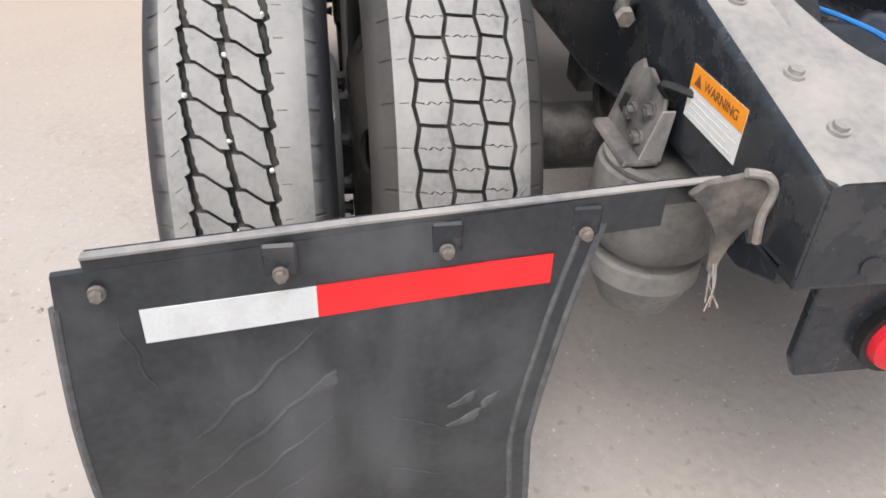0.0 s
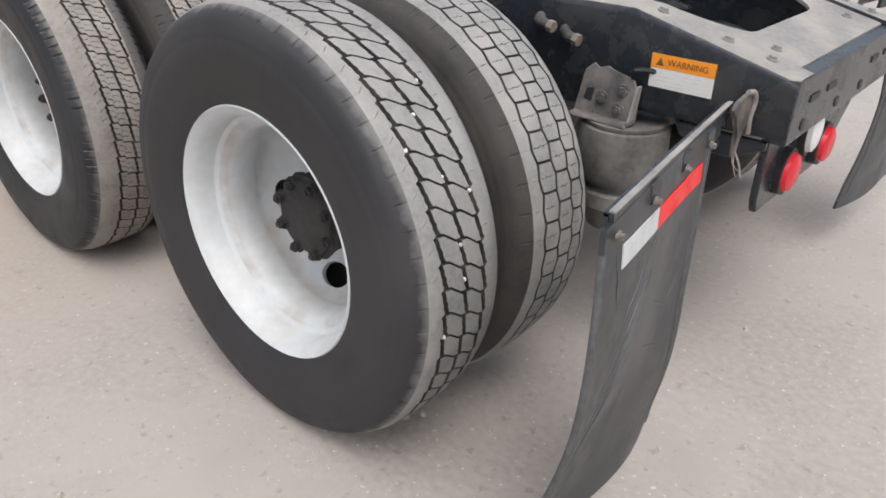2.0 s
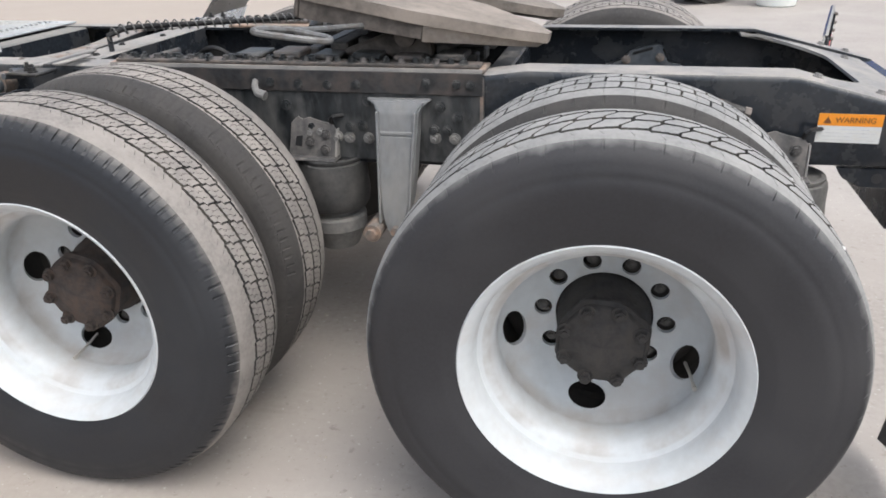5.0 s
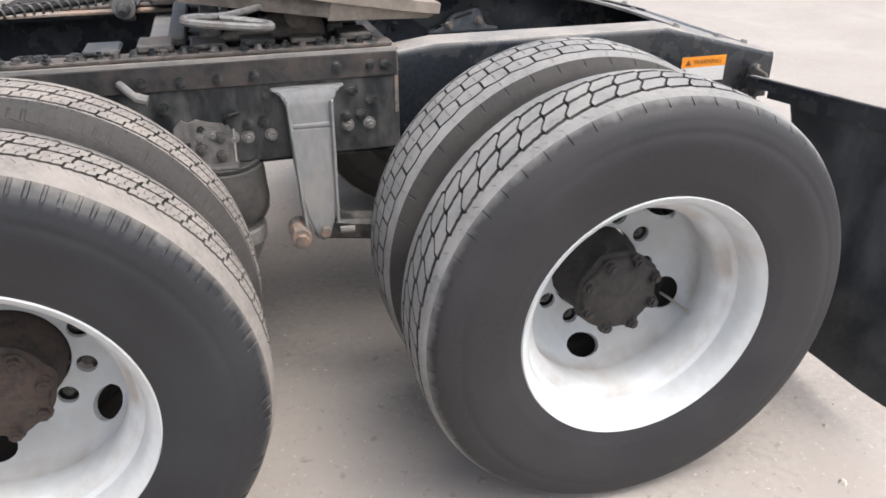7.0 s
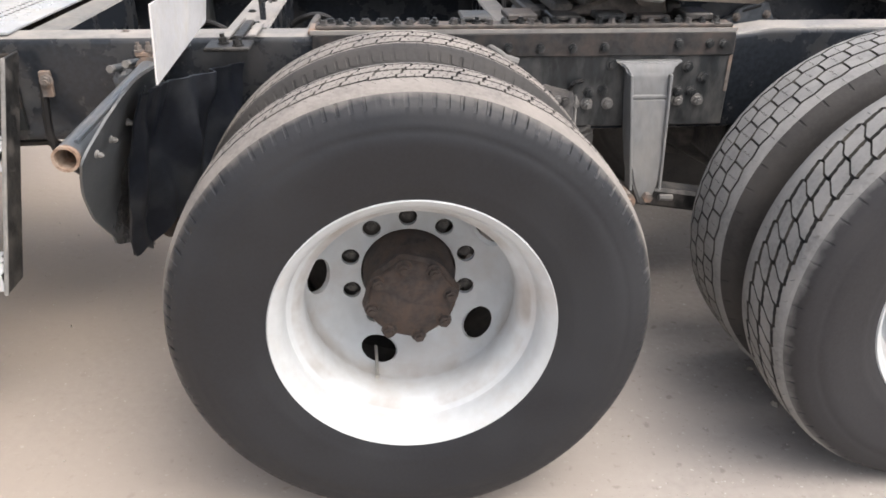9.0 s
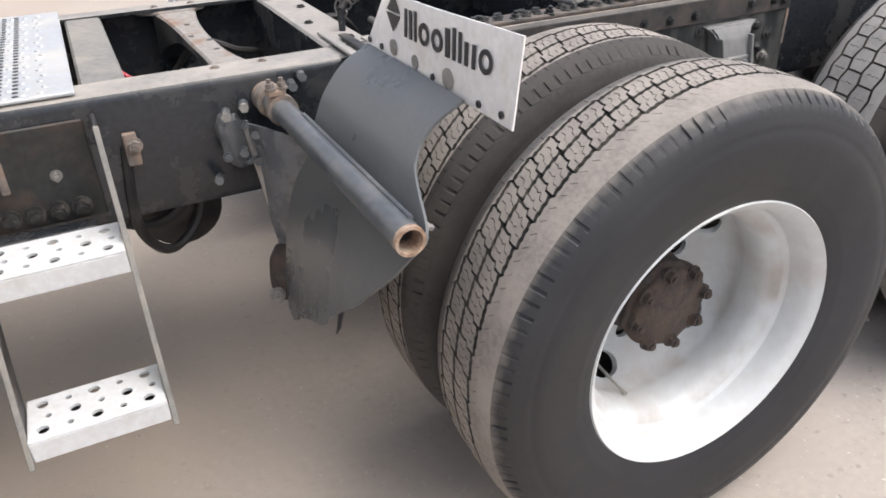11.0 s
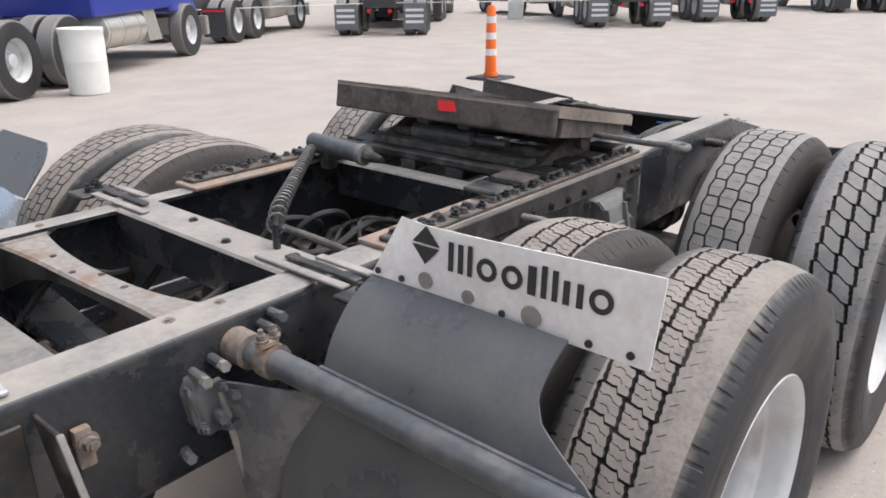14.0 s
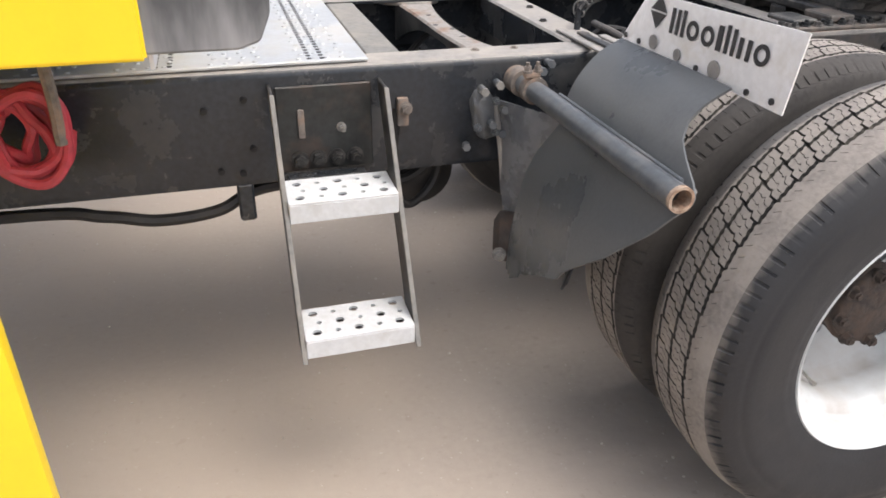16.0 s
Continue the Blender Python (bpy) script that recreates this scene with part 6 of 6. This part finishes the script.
# fittings on the web ahead of the fender
for x, z, l in ((-2.055, 0.886, 0.055), (-2.015, 0.898, 0.05), (-1.905, 0.925, 0.05), (-1.88, 0.94, 0.04), (-2.03, 0.80, 0.05), (-2.00, 0.77, 0.04), (-2.09, 0.74, 0.03), (-2.0, 0.835, 0.05)):
    bm = B()
    tube(bm, [(x, RAIL_Y + 0.002, z), (x - 0.01, RAIL_Y - l, z + 0.008)], 0.010, 10)
    ft = part("air_fitting", bm, "pipe", truck, "grey air fitting on the rail web", smooth=True)
    bm = B()
    tube(bm, [(x - 0.01, RAIL_Y - l, z + 0.008), (x - 0.012, RAIL_Y - 0.016 - l, z + 0.010)], 0.0105, 6)
    part("hex_head", bm, "hanger" if x < -2.01 and z > 0.85 else "pipe", ft)
bm = B()
rows = []
for i in range(17):
    f = i / 16
    w = 0.185 - 0.06 * f
    rows.append([(-2.022 + 0.040 * f + 0.105 * g - 0.020 * math.sin(math.pi * g) + 0.006 * math.sin(7 * f + 5 * g), RAIL_Y - 0.025 - w * g - 0.02 * f + 0.006 * math.sin(5 * f + 6 * g), 0.862 - 0.36 * f + 0.012 * g * (1 - f)) for g in (k / 12 for k in range(13))])
sheet(bm, rows, 0.006)
part("fender_arm", bm, "arm", truck, "glossy grey bent fender arm plate", smooth=True)
# the casting that carries the arm
bm = B()
bmesh.ops.create_icosphere(bm, subdivisions=4, radius=1.0)
for v in bm.verts:
    c = v.co.copy()
    k = 1 + 0.16 * noise.noise(c * 2.3) + 0.07 * noise.noise(c * 6)
    q = [math.copysign(abs(a) ** 0.7, a) for a in c]
    v.co = Vector((-2.045 + 0.030 * q[2] * -0.4 + 0.034 * q[0] * k, RAIL_Y - 0.004 + 0.026 * q[1] * k, 0.820 + 0.062 * q[2] * k))
arm_base = part("arm_casting", bm, "pipe", truck, "lumpy grey casting bolted to the rail web", smooth=True)
bolts([(-2.075, RAIL_Y - 0.046, 0.800), (-2.03, RAIL_Y - 0.046, 0.785), (-2.03, RAIL_Y - 0.045, 0.865)], (-0.1, -1, 0.1), 0.008, 0.010, 0.010, "pipe", arm_base)
bm = B()
tube(bm, smooth_path([(-2.024, 0.764, 0.866), (-2.008, 0.752, 0.74), (-1.992, 0.744, 0.60), (-1.985, 0.738, 0.51)], 5), 0.008, 8)
part("arm_edge", bm, "frame_dusty", truck, "pale worn edge of the arm", smooth=True)
bm = B()
lathe(bm, [(-0.06, 0.0), (-0.06, 0.05), (-0.045, 0.068), (0.0, 0.072), (0.01, 0.076), (0.02, 0.072), (0.06, 0.066), (0.075, 0.04), (0.075, 0.0)], 24)
bmesh.ops.transform(bm, matrix=pose(-1.955, 0.70, 0.50, 0, 0, 70), verts=bm.verts)
part("brake_chamber", bm, "hub_rust", truck, "rusty brown brake chamber", smooth=True)
bolts([(-2.034, 0.655, 0.481)], (-0.3, -1, 0), 0.014, 0.016, 0.010, "hanger", truck, "flap_nut")

# ---- steps ----
SX0, SX1 = -2.572, -2.315
ladder = None
for x in (SX0, SX1):
    bm = B()
    hull8(bm, [(x - 0.004, 0.412, 0.412), (x + 0.004, 0.412, 0.412), (x + 0.004, 0.50, 0.412), (x - 0.004, 0.50, 0.412), (x - 0.004, 0.700, 0.932), (x + 0.004, 0.700, 0.932), (x + 0.004, 0.785, 0.932), (x - 0.004, 0.785, 0.932)], 0.002)
    if ladder is None:
        ladder = part("access_step", bm, "grease", truck, "dark steel access ladder with two perforated aluminium steps")
    else:
        part("side_plate", bm, "grease", ladder)
    bm = B()
    hull8(bm, [(x - 0.005, 0.406, 0.412), (x + 0.006, 0.406, 0.412), (x + 0.006, 0.4125, 0.412), (x - 0.005, 0.4125, 0.412), (x - 0.005, 0.694, 0.932), (x + 0.006, 0.694, 0.932), (x + 0.006, 0.7005, 0.932), (x - 0.005, 0.7005, 0.932)], 0.0015)
    part("edge_flange", bm, "hanger", ladder, "pale front edge")


def step_tread(y0, y1, z):
    bm = B()
    box(bm, SX0 + 0.006, SX1 - 0.006, y0, y1, z - 0.006, z, 0.002)
    box(bm, SX0 + 0.006, SX1 - 0.006, y0, y0 + 0.006, z - 0.050, z - 0.0055, 0.002)
    tr = part("step_tread", bm, "alu_step", ladder, "perforated aluminium step tread")
    cuts = B()
    for i in range(5):
        for j in range(3):
            x = SX0 + 0.034 + i * 0.047 + (0.010 if j % 2 else 0)
            tube(cuts, [(x, y0 + 0.026 + j * 0.038, z - 0.03), (x, y0 + 0.026 + j * 0.038, z + 0.03)], 0.0105 if (i + j) % 2 == 0 else 0.0062, 12)
    carve(tr, [part("cutter", cuts, "alu_step")])
    bm = B()
    box(bm, SX0 + 0.012, SX1 - 0.012, y0 + 0.012, y1 - 0.004, z - 0.030, z - 0.026, 0.001)
    part("under_tray", bm, "letter", ladder)


step_tread(0.560, 0.692, 0.731)
step_tread(0.420, 0.548, 0.466)
bm = B()
box(bm, -2.560, -2.335, RAIL_Y - 0.010, RAIL_Y - 0.001, 0.715, 0.925, 0.003)
bp = part("mounting_plate", bm, "green_plate", truck, "rust-spotted mounting plate behind the steps")
bolts([(-2.515 + 0.045 * k, RAIL_Y - 0.010, 0.745) for k in range(4)], (0, -1, 0), 0.016, 0.016, 0.008, "grease", bp)
bolts([(-2.41, RAIL_Y - 0.010, 0.82)], (0, -1, 0), 0.009, 0.012, 0.016, "hanger", bp)
bm = B()
box(bm, -2.550, -2.36, RAIL_Y - 0.06, RAIL_Y - 0.02, 0.705, 0.716, 0.003)
part("ledge", bm, "frame", bp)
for x, z, h, w in ((-2.505, 0.835, 0.035, 0.008), (-2.258, 0.845, 0.035, 0.014)):
    bm = B()
    box(bm, x - w, x + w, RAIL_Y - 0.018, RAIL_Y + 0.001, z - h, z + h, 0.006, 2)
    part("rusty_tab", bm, "rusty", truck, "rusty steel tab")
bolts([(-2.253, RAIL_Y - 0.018, 0.855)], (0, -1, 0), 0.013, 0.012, 0.008, "rusty", truck)
# Black heads standing in for small dark holes in the web.
bolts([(-2.72, RAIL_Y, 0.88), (-2.70, RAIL_Y, 0.73), (-2.63, RAIL_Y, 0.90), (-2.62, RAIL_Y, 0.78), (-2.65, RAIL_Y, 0.72)], (0, -1, 0), 0.0065, 0.005, 0.0, "core", truck)
# hoses under the rail
bm = B()
tube(bm, smooth_path([(-4.2, 0.83, 0.645), (-3.2, 0.83, 0.65), (-2.98, 0.82, 0.63), (-2.86, 0.82, 0.605), (-2.72, 0.82, 0.615), (-2.60, 0.83, 0.66), (-2.3, 0.84, 0.67)], 8), 0.016, 8)
part("air_hose", bm, "hose", truck, "black rubber air hose below the rail", smooth=True)
for pts, r in (([(-2.27, 0.79, 0.85), (-2.285, 0.79, 0.70), (-2.27, 0.82, 0.61), (-2.22, 0.86, 0.555), (-2.15, 0.89, 0.60), (-2.12, 0.90, 0.70)], 0.012), ([(-2.40, 0.92, 0.70), (-2.33, 0.89, 0.645), (-2.25, 0.88, 0.62), (-2.18, 0.87, 0.655), (-2.15, 0.86, 0.72)], 0.014)):
    bm = B()
    tube(bm, smooth_path(pts, 8), r, 8)
    part("air_hose", bm, "hose", truck, "looping black rubber air hose below the rail", smooth=True)
bm = B()
box(bm, -2.67, -2.63, 0.79, 0.84, 0.59, 0.69, 0.006)
part("hose_bracket", bm, "frame", truck)
# coiled red air lines
random.seed(3)
for q in range(4):
    bm = B()
    ctl = []
    n = 9
    for k in range(2 * n + 1):
        a = 2 * math.pi * k / n + 2.1 * q
        rr = 1 + random.uniform(-0.2, 0.12) - 0.12 * q
        ctl.append((-3.055 - 0.012 * q + (0.080 - 0.012 * (q % 2)) * rr * math.cos(a) + 0.012 * math.sin(1.3 * k), 0.645 + 0.022 * k / n + 0.012 * q + random.uniform(-0.01, 0.01), 0.890 + 0.098 * rr * math.sin(a)))
    tube(bm, smooth_path(ctl, 4), 0.011, 8)
    part("coiled_air_line", bm, "hose_red", truck, "tangled coil of red air line behind the cab", smooth=True)
bm = B()
tube(bm, smooth_path([(-3.0, 0.62, 1.2), (-2.99, 0.63, 1.0), (-2.995, 0.64, 0.88)], 5), 0.012, 8)
part("hose_strap", bm, "rusty", truck, "brown hanging strap")

# ---- cab ----
CY = 0.012
bm = B()
side = [(-4.30, 1.188), (-2.747, 1.188), (-2.747, 2.30), (-2.80, 2.36), (-3.60, 2.40), (-3.72, 2.36), (-4.12, 1.72), (-4.30, 1.62)]
slab(bm, side, lambda a, q, t: (a, t, q), CY, 2 * MID - CY)
bmesh.ops.bevel(bm, geom=list(bm.edges), offset=0.004, segments=2, affect="EDGES")
cab = part("cab_body", bm, "yellow", truck, "yellow painted cab", smooth=True)
# Unseen panel, added white so the yellow cab bounces neutral light rearwards.
bm = B()
box(bm, -2.7475, -2.742, CY + 0.03, 2 * MID - CY - 0.03, 1.17, 2.33, 0.001)
part("bounce_panel", bm, "white", cab, "unseen white panel added to bounce neutral light on the fender bracket")
bm = B()
box(bm, -4.2, -2.90, 0.65, 2 * MID - 0.65, 1.06, 1.194, 0.01)
part("cab_underside", bm, "far_dark", truck)
bm = B()
hull8(bm, [(-3.7, 0.03, 0.30), (-2.997, 0.03, 0.30), (-2.997, 0.06, 0.30), (-3.7, 0.06, 0.30), (-3.7, 0.03, 0.98), (-2.997, 0.03, 0.98), (-2.997, 0.06, 0.98), (-3.7, 0.06, 0.98)], 0.010, 2)
part("side_fairing", bm, "yellow", truck, "yellow lower side fairing", smooth=True)
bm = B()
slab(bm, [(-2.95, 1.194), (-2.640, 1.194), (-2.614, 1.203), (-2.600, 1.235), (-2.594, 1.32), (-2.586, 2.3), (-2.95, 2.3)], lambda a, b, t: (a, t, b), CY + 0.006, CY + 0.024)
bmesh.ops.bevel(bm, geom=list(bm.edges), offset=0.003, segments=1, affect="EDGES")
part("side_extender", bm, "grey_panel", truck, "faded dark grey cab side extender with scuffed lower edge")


# ---- yard things ----
def traffic_cone(x, y):
    th = thing("traffic_delineator", "tall orange and white delineator post on a black rubber base", "traffic cone", pose(x, y, 0))
    bm = B()
    hull8(bm, [(-0.29, -0.29, 0), (0.29, -0.29, 0), (0.29, 0.29, 0), (-0.29, 0.29, 0), (-0.26, -0.26, 0.04), (0.26, -0.26, 0.04), (0.26, 0.26, 0.04), (-0.26, 0.26, 0.04)], 0.01)
    part("base", bm, "hose", th, "black rubber base")
    bm = B()
    tube(bm, [(0, 0, 0.045), (0, 0, 0.10), (0, 0, 0.101), (0, 0, 1.06), (0, 0, 1.10)], [0.115, 0.108, 0.092, 0.068, 0.04], 20)
    post = part("post", bm, "cone", th, smooth=True)
    for z in (0.36, 0.60, 0.84):
        bm = B()
        r = 0.092 - 0.024 * (z - 0.10) / 0.96 + 0.002
        tube(bm, [(0, 0, z), (0, 0, z + 0.10)], [r, r - 0.002], 20)
        part("reflective_band", bm, "white", post, "white reflective band", smooth=True)
    return th


traffic_cone(6.80, 6.86)


def drum(x, y):
    th = thing("plastic_drum", "white plastic drum standing on the dirt", "drum", pose(x, y, 0))
    bm = B()
    lathe(bm, [(0, 0), (0, 0.245), (0.02, 0.262), (0.10, 0.268), (0.30, 0.278), (0.45, 0.283), (0.46, 0.286), (0.475, 0.284), (0.72, 0.292), (0.84, 0.288), (0.86, 0.300), (0.90, 0.300), (0.905, 0.292), (0.905, 0.27), (0.87, 0.262), (0.87, 0)], 40)
    bmesh.ops.transform(bm, matrix=pose(0, 0, 0, 90, 0, 0), verts=bm.verts)
    part("shell", bm, "barrel", th, smooth=True)
    return th


drum(2.13, 10.45)


def far_tyre():
    bm = B()
    lathe(bm, [(-0.14, 0.29), (-0.15, 0.40), (-0.14, 0.49), (-0.11, 0.52), (0.11, 0.52), (0.14, 0.49), (0.15, 0.40), (0.14, 0.29)], 36)
    ob = part("tyre", bm, "rubber", smooth=True)
    me = ob.data
    bpy.data.objects.remove(ob)
    bm = B()
    lathe(bm, [(-0.12, 0.30), (-0.10, 0.28), (0.0, 0.25), (0.05, 0.16), (0.04, 0.10), (-0.05, 0.09), (-0.06, 0.0)], 30)
    ob = part("rim", bm, "rim", smooth=True)
    mr = ob.data
    bpy.data.objects.remove(ob)
    return me, mr


FAR_T, FAR_R = far_tyre()


def far_truck(m, paint, label, sleeper=1.6, tank=True, chassis=4.0, flaps=False, hood=True):
    """A parked tractor: its own rear axle at the origin, its nose towards -x, its left side towards -y."""
    th = thing("parked_truck", label, "truck", m, group="parked trucks across the yard")
    ax = [0.0, -1.32, -chassis - 1.9]
    for x in ax:
        for sgn in (-1, 1):
            if x == ax[2]:
                ys = [1.02]
            else:
                ys = [1.08, 0.74]
            for k, yy in enumerate(ys):
                w = new("wheel", FAR_R)
                w.parent = th
                w.matrix_basis = pose(x, sgn * yy, 0.52, 0, 0, 0 if sgn < 0 else 180)
                w["label"] = "steel disc wheel"
                t = new("tyre", FAR_T)
                t.parent = w
    bm = B()
    for s in (-1, 1):
        box(bm, -chassis - 2.6, 0.85, *sorted((s * 0.34, s * 0.43)), 0.74, 0.99, 0.006)
    box(bm, 0.80, 0.86, -0.43, 0.43, 0.74, 0.97, 0.006)
    part("chassis", bm, "far_dark", th)
    bm = B()
    box(bm, -0.9, -0.1, -0.45, 0.45, 1.10, 1.20, 0.02)
    part("fifth_wheel", bm, "far_dark", th)
    bm = B()
    x0 = -2.1
    hull8(bm, [(x0 - sleeper - 1.5, -1.15, 1.0), (x0, -1.2, 0.95), (x0, 1.2, 0.95), (x0 - sleeper - 1.5, 1.15, 1.0), (x0 - sleeper - 0.9, -1.05, 3.1), (x0, -1.15, 3.7), (x0, 1.15, 3.7), (x0 - sleeper - 0.9, 1.05, 3.1)], 0.08, 3)
    cb = part("cab", bm, paint, th, smooth=True)
    bm = B()
    hull8(bm, [(x0 - sleeper - 1.25, -1.163, 1.95), (x0 - sleeper - 0.45, -1.175, 1.95), (x0 - sleeper - 0.45, -1.10, 1.95), (x0 - sleeper - 1.25, -1.10, 1.95), (x0 - sleeper - 1.0, -1.11, 2.7), (x0 - sleeper - 0.45, -1.13, 2.75), (x0 - sleeper - 0.45, -1.05, 2.75), (x0 - sleeper - 1.0, -1.05, 2.7)], 0.01)
    part("window", bm, "glass", cb)
    if hood:
        bm = B()
        a, b = x0 - sleeper - 1.4, -chassis - 2.9
        hull8(bm, [(b, -0.95, 0.75), (a, -1.1, 0.9), (a, 1.1, 0.9), (b, 0.95, 0.75), (b + 0.15, -0.75, 1.55), (a, -1.0, 1.95), (a, 1.0, 1.95), (b + 0.15, 0.75, 1.55)], 0.10, 3)
        part("hood", bm, paint, th, smooth=True)
        bm = B()
        box(bm, b - 0.12, b + 0.05, -1.1, 1.1, 0.35, 0.75, 0.04, 2)
        part("bumper", bm, "chrome", th)
    if tank:
        for s in (-1, 1):
            bm = B()
            tube(bm, [(x0 - 0.35, s * 0.88, 0.72), (x0 - 0.37, s * 0.88, 0.72), (x0 - 1.75, s * 0.88, 0.72), (x0 - 1.77, s * 0.88, 0.72)], [0.27, 0.31, 0.31, 0.27], 24)
            tk = part("fuel_tank", bm, "chrome", th, "round polished fuel tank", smooth=True)
            for q in (0.45, 0.95, 1.5):
                bm = B()
                tube(bm, [(x0 - q, s * 0.88, 0.72), (x0 - q - 0.05, s * 0.88, 0.72)], 0.318, 24)
                part("tank_strap", bm, "chrome", tk, smooth=True)
            bm = B()
            hull8(bm, [(x0 - 2.35, s * 0.6, 0.45), (x0 - 1.85, s * 0.6, 0.45), (x0 - 1.85, s * 1.18, 0.45), (x0 - 2.35, s * 1.18, 0.45), (x0 - 2.3, s * 0.6, 1.0), (x0 - 1.85, s * 0.6, 1.0), (x0 - 1.85, s * 1.1, 1.0), (x0 - 2.3, s * 1.1, 1.0)], 0.01)
            part("step_box", bm, "chrome", th)
    for s in (-1, 1):
        bm = B()
        box(bm, 0.72, 0.735, *sorted((s * 0.62, s * 1.22)), 0.18, 0.85, 0.004)
        fl = part("mud_flap", bm, "far_flap" if flaps else "far_dark", th)
        bm = B()
        if flaps:
            for q in range(3):
                box(bm, 0.736, 0.742, *sorted((s * 0.68, s * 1.16)), 0.34 + q * 0.15, 0.41 + q * 0.15, 0)
        else:
            box(bm, 0.736, 0.742, *sorted((s * 0.64, s * 1.20)), 0.76, 0.80, 0)
        part("flap_mark", bm, "white" if flaps else "tape_red", fl)
        bm = B()
        tube(bm, [(0.86, s * 0.28, 0.66), (0.885, s * 0.28, 0.66)], 0.055, 14)
        part("tail_lamp", bm, "lamp_red", th)
    return th


# the row across the yard
far_truck(pose(0.62, 11.6, 0, 0, 0, 216), "blue", "blue conventional tractor with polished tanks parked across the yard")
far_truck(pose(7.9, 17.1, 0, 0, 0, 213), "white", "white conventional tractor parked across the yard", chassis=3.2)
far_truck(pose(12.4, 14.85, 0, 0, 0, 219), "teal", "dark green tractor with pale mud flaps parked across the yard", flaps=True)
far_truck(pose(17.4, 18.6, 0, 0, 0, 216), "blue", "blue tractor parked across the yard")
far_truck(pose(18.8, 10.9, 0, 0, 0, 222), "far_dark", "dark tractor with pale mud flaps parked across the yard", flaps=True)
far_truck(pose(22.9, 9.2, 0, 0, 0, 220), "far_dark", "dark tractor with pale mud flaps parked across the yard", flaps=True)
far_truck(pose(31.0, 7.2, 0, 0, 0, 215), "maroon", "maroon tractor parked at the end of the row")

def pickup(m):
    th = thing("pickup_truck", "dark grey pickup truck seen from its tailgate", "pickup truck", m)
    bm = B()
    hull8(bm, [(-4.6, -0.92, 0.45), (0.0, -0.95, 0.50), (0.0, 0.95, 0.50), (-4.6, 0.92, 0.45), (-4.6, -0.85, 1.05), (0.0, -0.92, 1.15), (0.0, 0.92, 1.15), (-4.6, 0.85, 1.05)], 0.06, 2)
    body = part("body", bm, "far_dark", th, smooth=True)
    bm = B()
    hull8(bm, [(-3.5, -0.88, 1.1), (-1.7, -0.88, 1.1), (-1.7, 0.88, 1.1), (-3.5, 0.88, 1.1), (-2.9, -0.72, 1.8), (-1.85, -0.72, 1.8), (-1.85, 0.72, 1.8), (-2.9, 0.72, 1.8)], 0.05, 2)
    part("cabin", bm, "glass", th, smooth=True)
    bm = B()
    box(bm, -0.02, 0.14, -0.95, 0.95, 0.45, 0.66, 0.03, 2)
    part("bumper", bm, "chrome", th, "bright rear bumper", smooth=True)
    for x in (-0.9, -3.9):
        for sg in (-1, 1):
            w = new("wheel", FAR_R)
            w.parent = th
            w.matrix_basis = pose(x, sg * 0.83, 0.38, 0, 0, 0 if sg < 0 else 180) @ Matrix.Diagonal((0.73, 0.8, 0.73, 1))
            t = new("tyre", FAR_T)
            t.parent = w
    for sg in (-1, 1):
        bm = B()
        box(bm, 0.0, 0.02, *sorted((sg * 0.80, sg * 0.90)), 0.78, 1.05, 0.006)
        part("tail_lamp", bm, "lamp_red", body)
    return th


pickup(pose(23.2, 16.45, 0, 0, 0, 245))
drum(20.5, 16.15)

# rope across the yard
bm = B()
tube(bm, smooth_path([(7.0, 16.6, 0.80), (12.0, 14.4, 0.85), (17.4, 11.4, 0.80), (24.0, 8.0, 0.85), (34.0, 3.2, 0.8)], 6), 0.012, 6)
rope = tagged(part("boundary_rope", bm, "paper"), "pale rope strung in front of the parked trucks", "rope")

# ---- loose stones ----
random.seed(11)
bm = B()
for k in range(3400):
    if k > 2900:
        x, y = random.uniform(-0.3, 2.2), random.uniform(-1.8, 0.6)
    elif k < 1900:
        x, y = random.uniform(-4.5, 3.2), random.uniform(-2.2, 3.5)
    else:
        x, y = random.uniform(-6, 14), random.uniform(-5, 14)
    r = random.choice((0.002, 0.003, 0.003, 0.004, 0.005, 0.007 if k % 5 == 0 else 0.004))
    if k % 110 == 0 or (k > 2900 and k % 16 == 0):
        r = random.uniform(0.009, 0.014)
    a, c = random.uniform(0, 6.28), random.uniform(0.5, 0.8)
    ring = [bm.verts.new((x + r * math.cos(a + q * 1.257) * random.uniform(0.7, 1.2), y + r * math.sin(a + q * 1.257) * random.uniform(0.7, 1.2), -0.0005)) for q in range(5)]
    up = [bm.verts.new((v.co.x * 0.45 + x * 0.55, v.co.y * 0.45 + y * 0.55, r * c)) for v in ring]
    for q in range(5):
        bm.faces.new((ring[q], ring[(q + 1) % 5], up[(q + 1) % 5], up[q]))
    bm.faces.new(up)
M["stone"] = mat("small_stones", (0.40, 0.36, 0.31), 0.9, dirt=(0.55, 0.50, 0.44), dirt_amount=0.4, dirt_scale=3, vary=0.3)
tagged(part("gravel", bm, "stone"), "scattered small pale stones on the dirt", "gravel", kind="stuff")
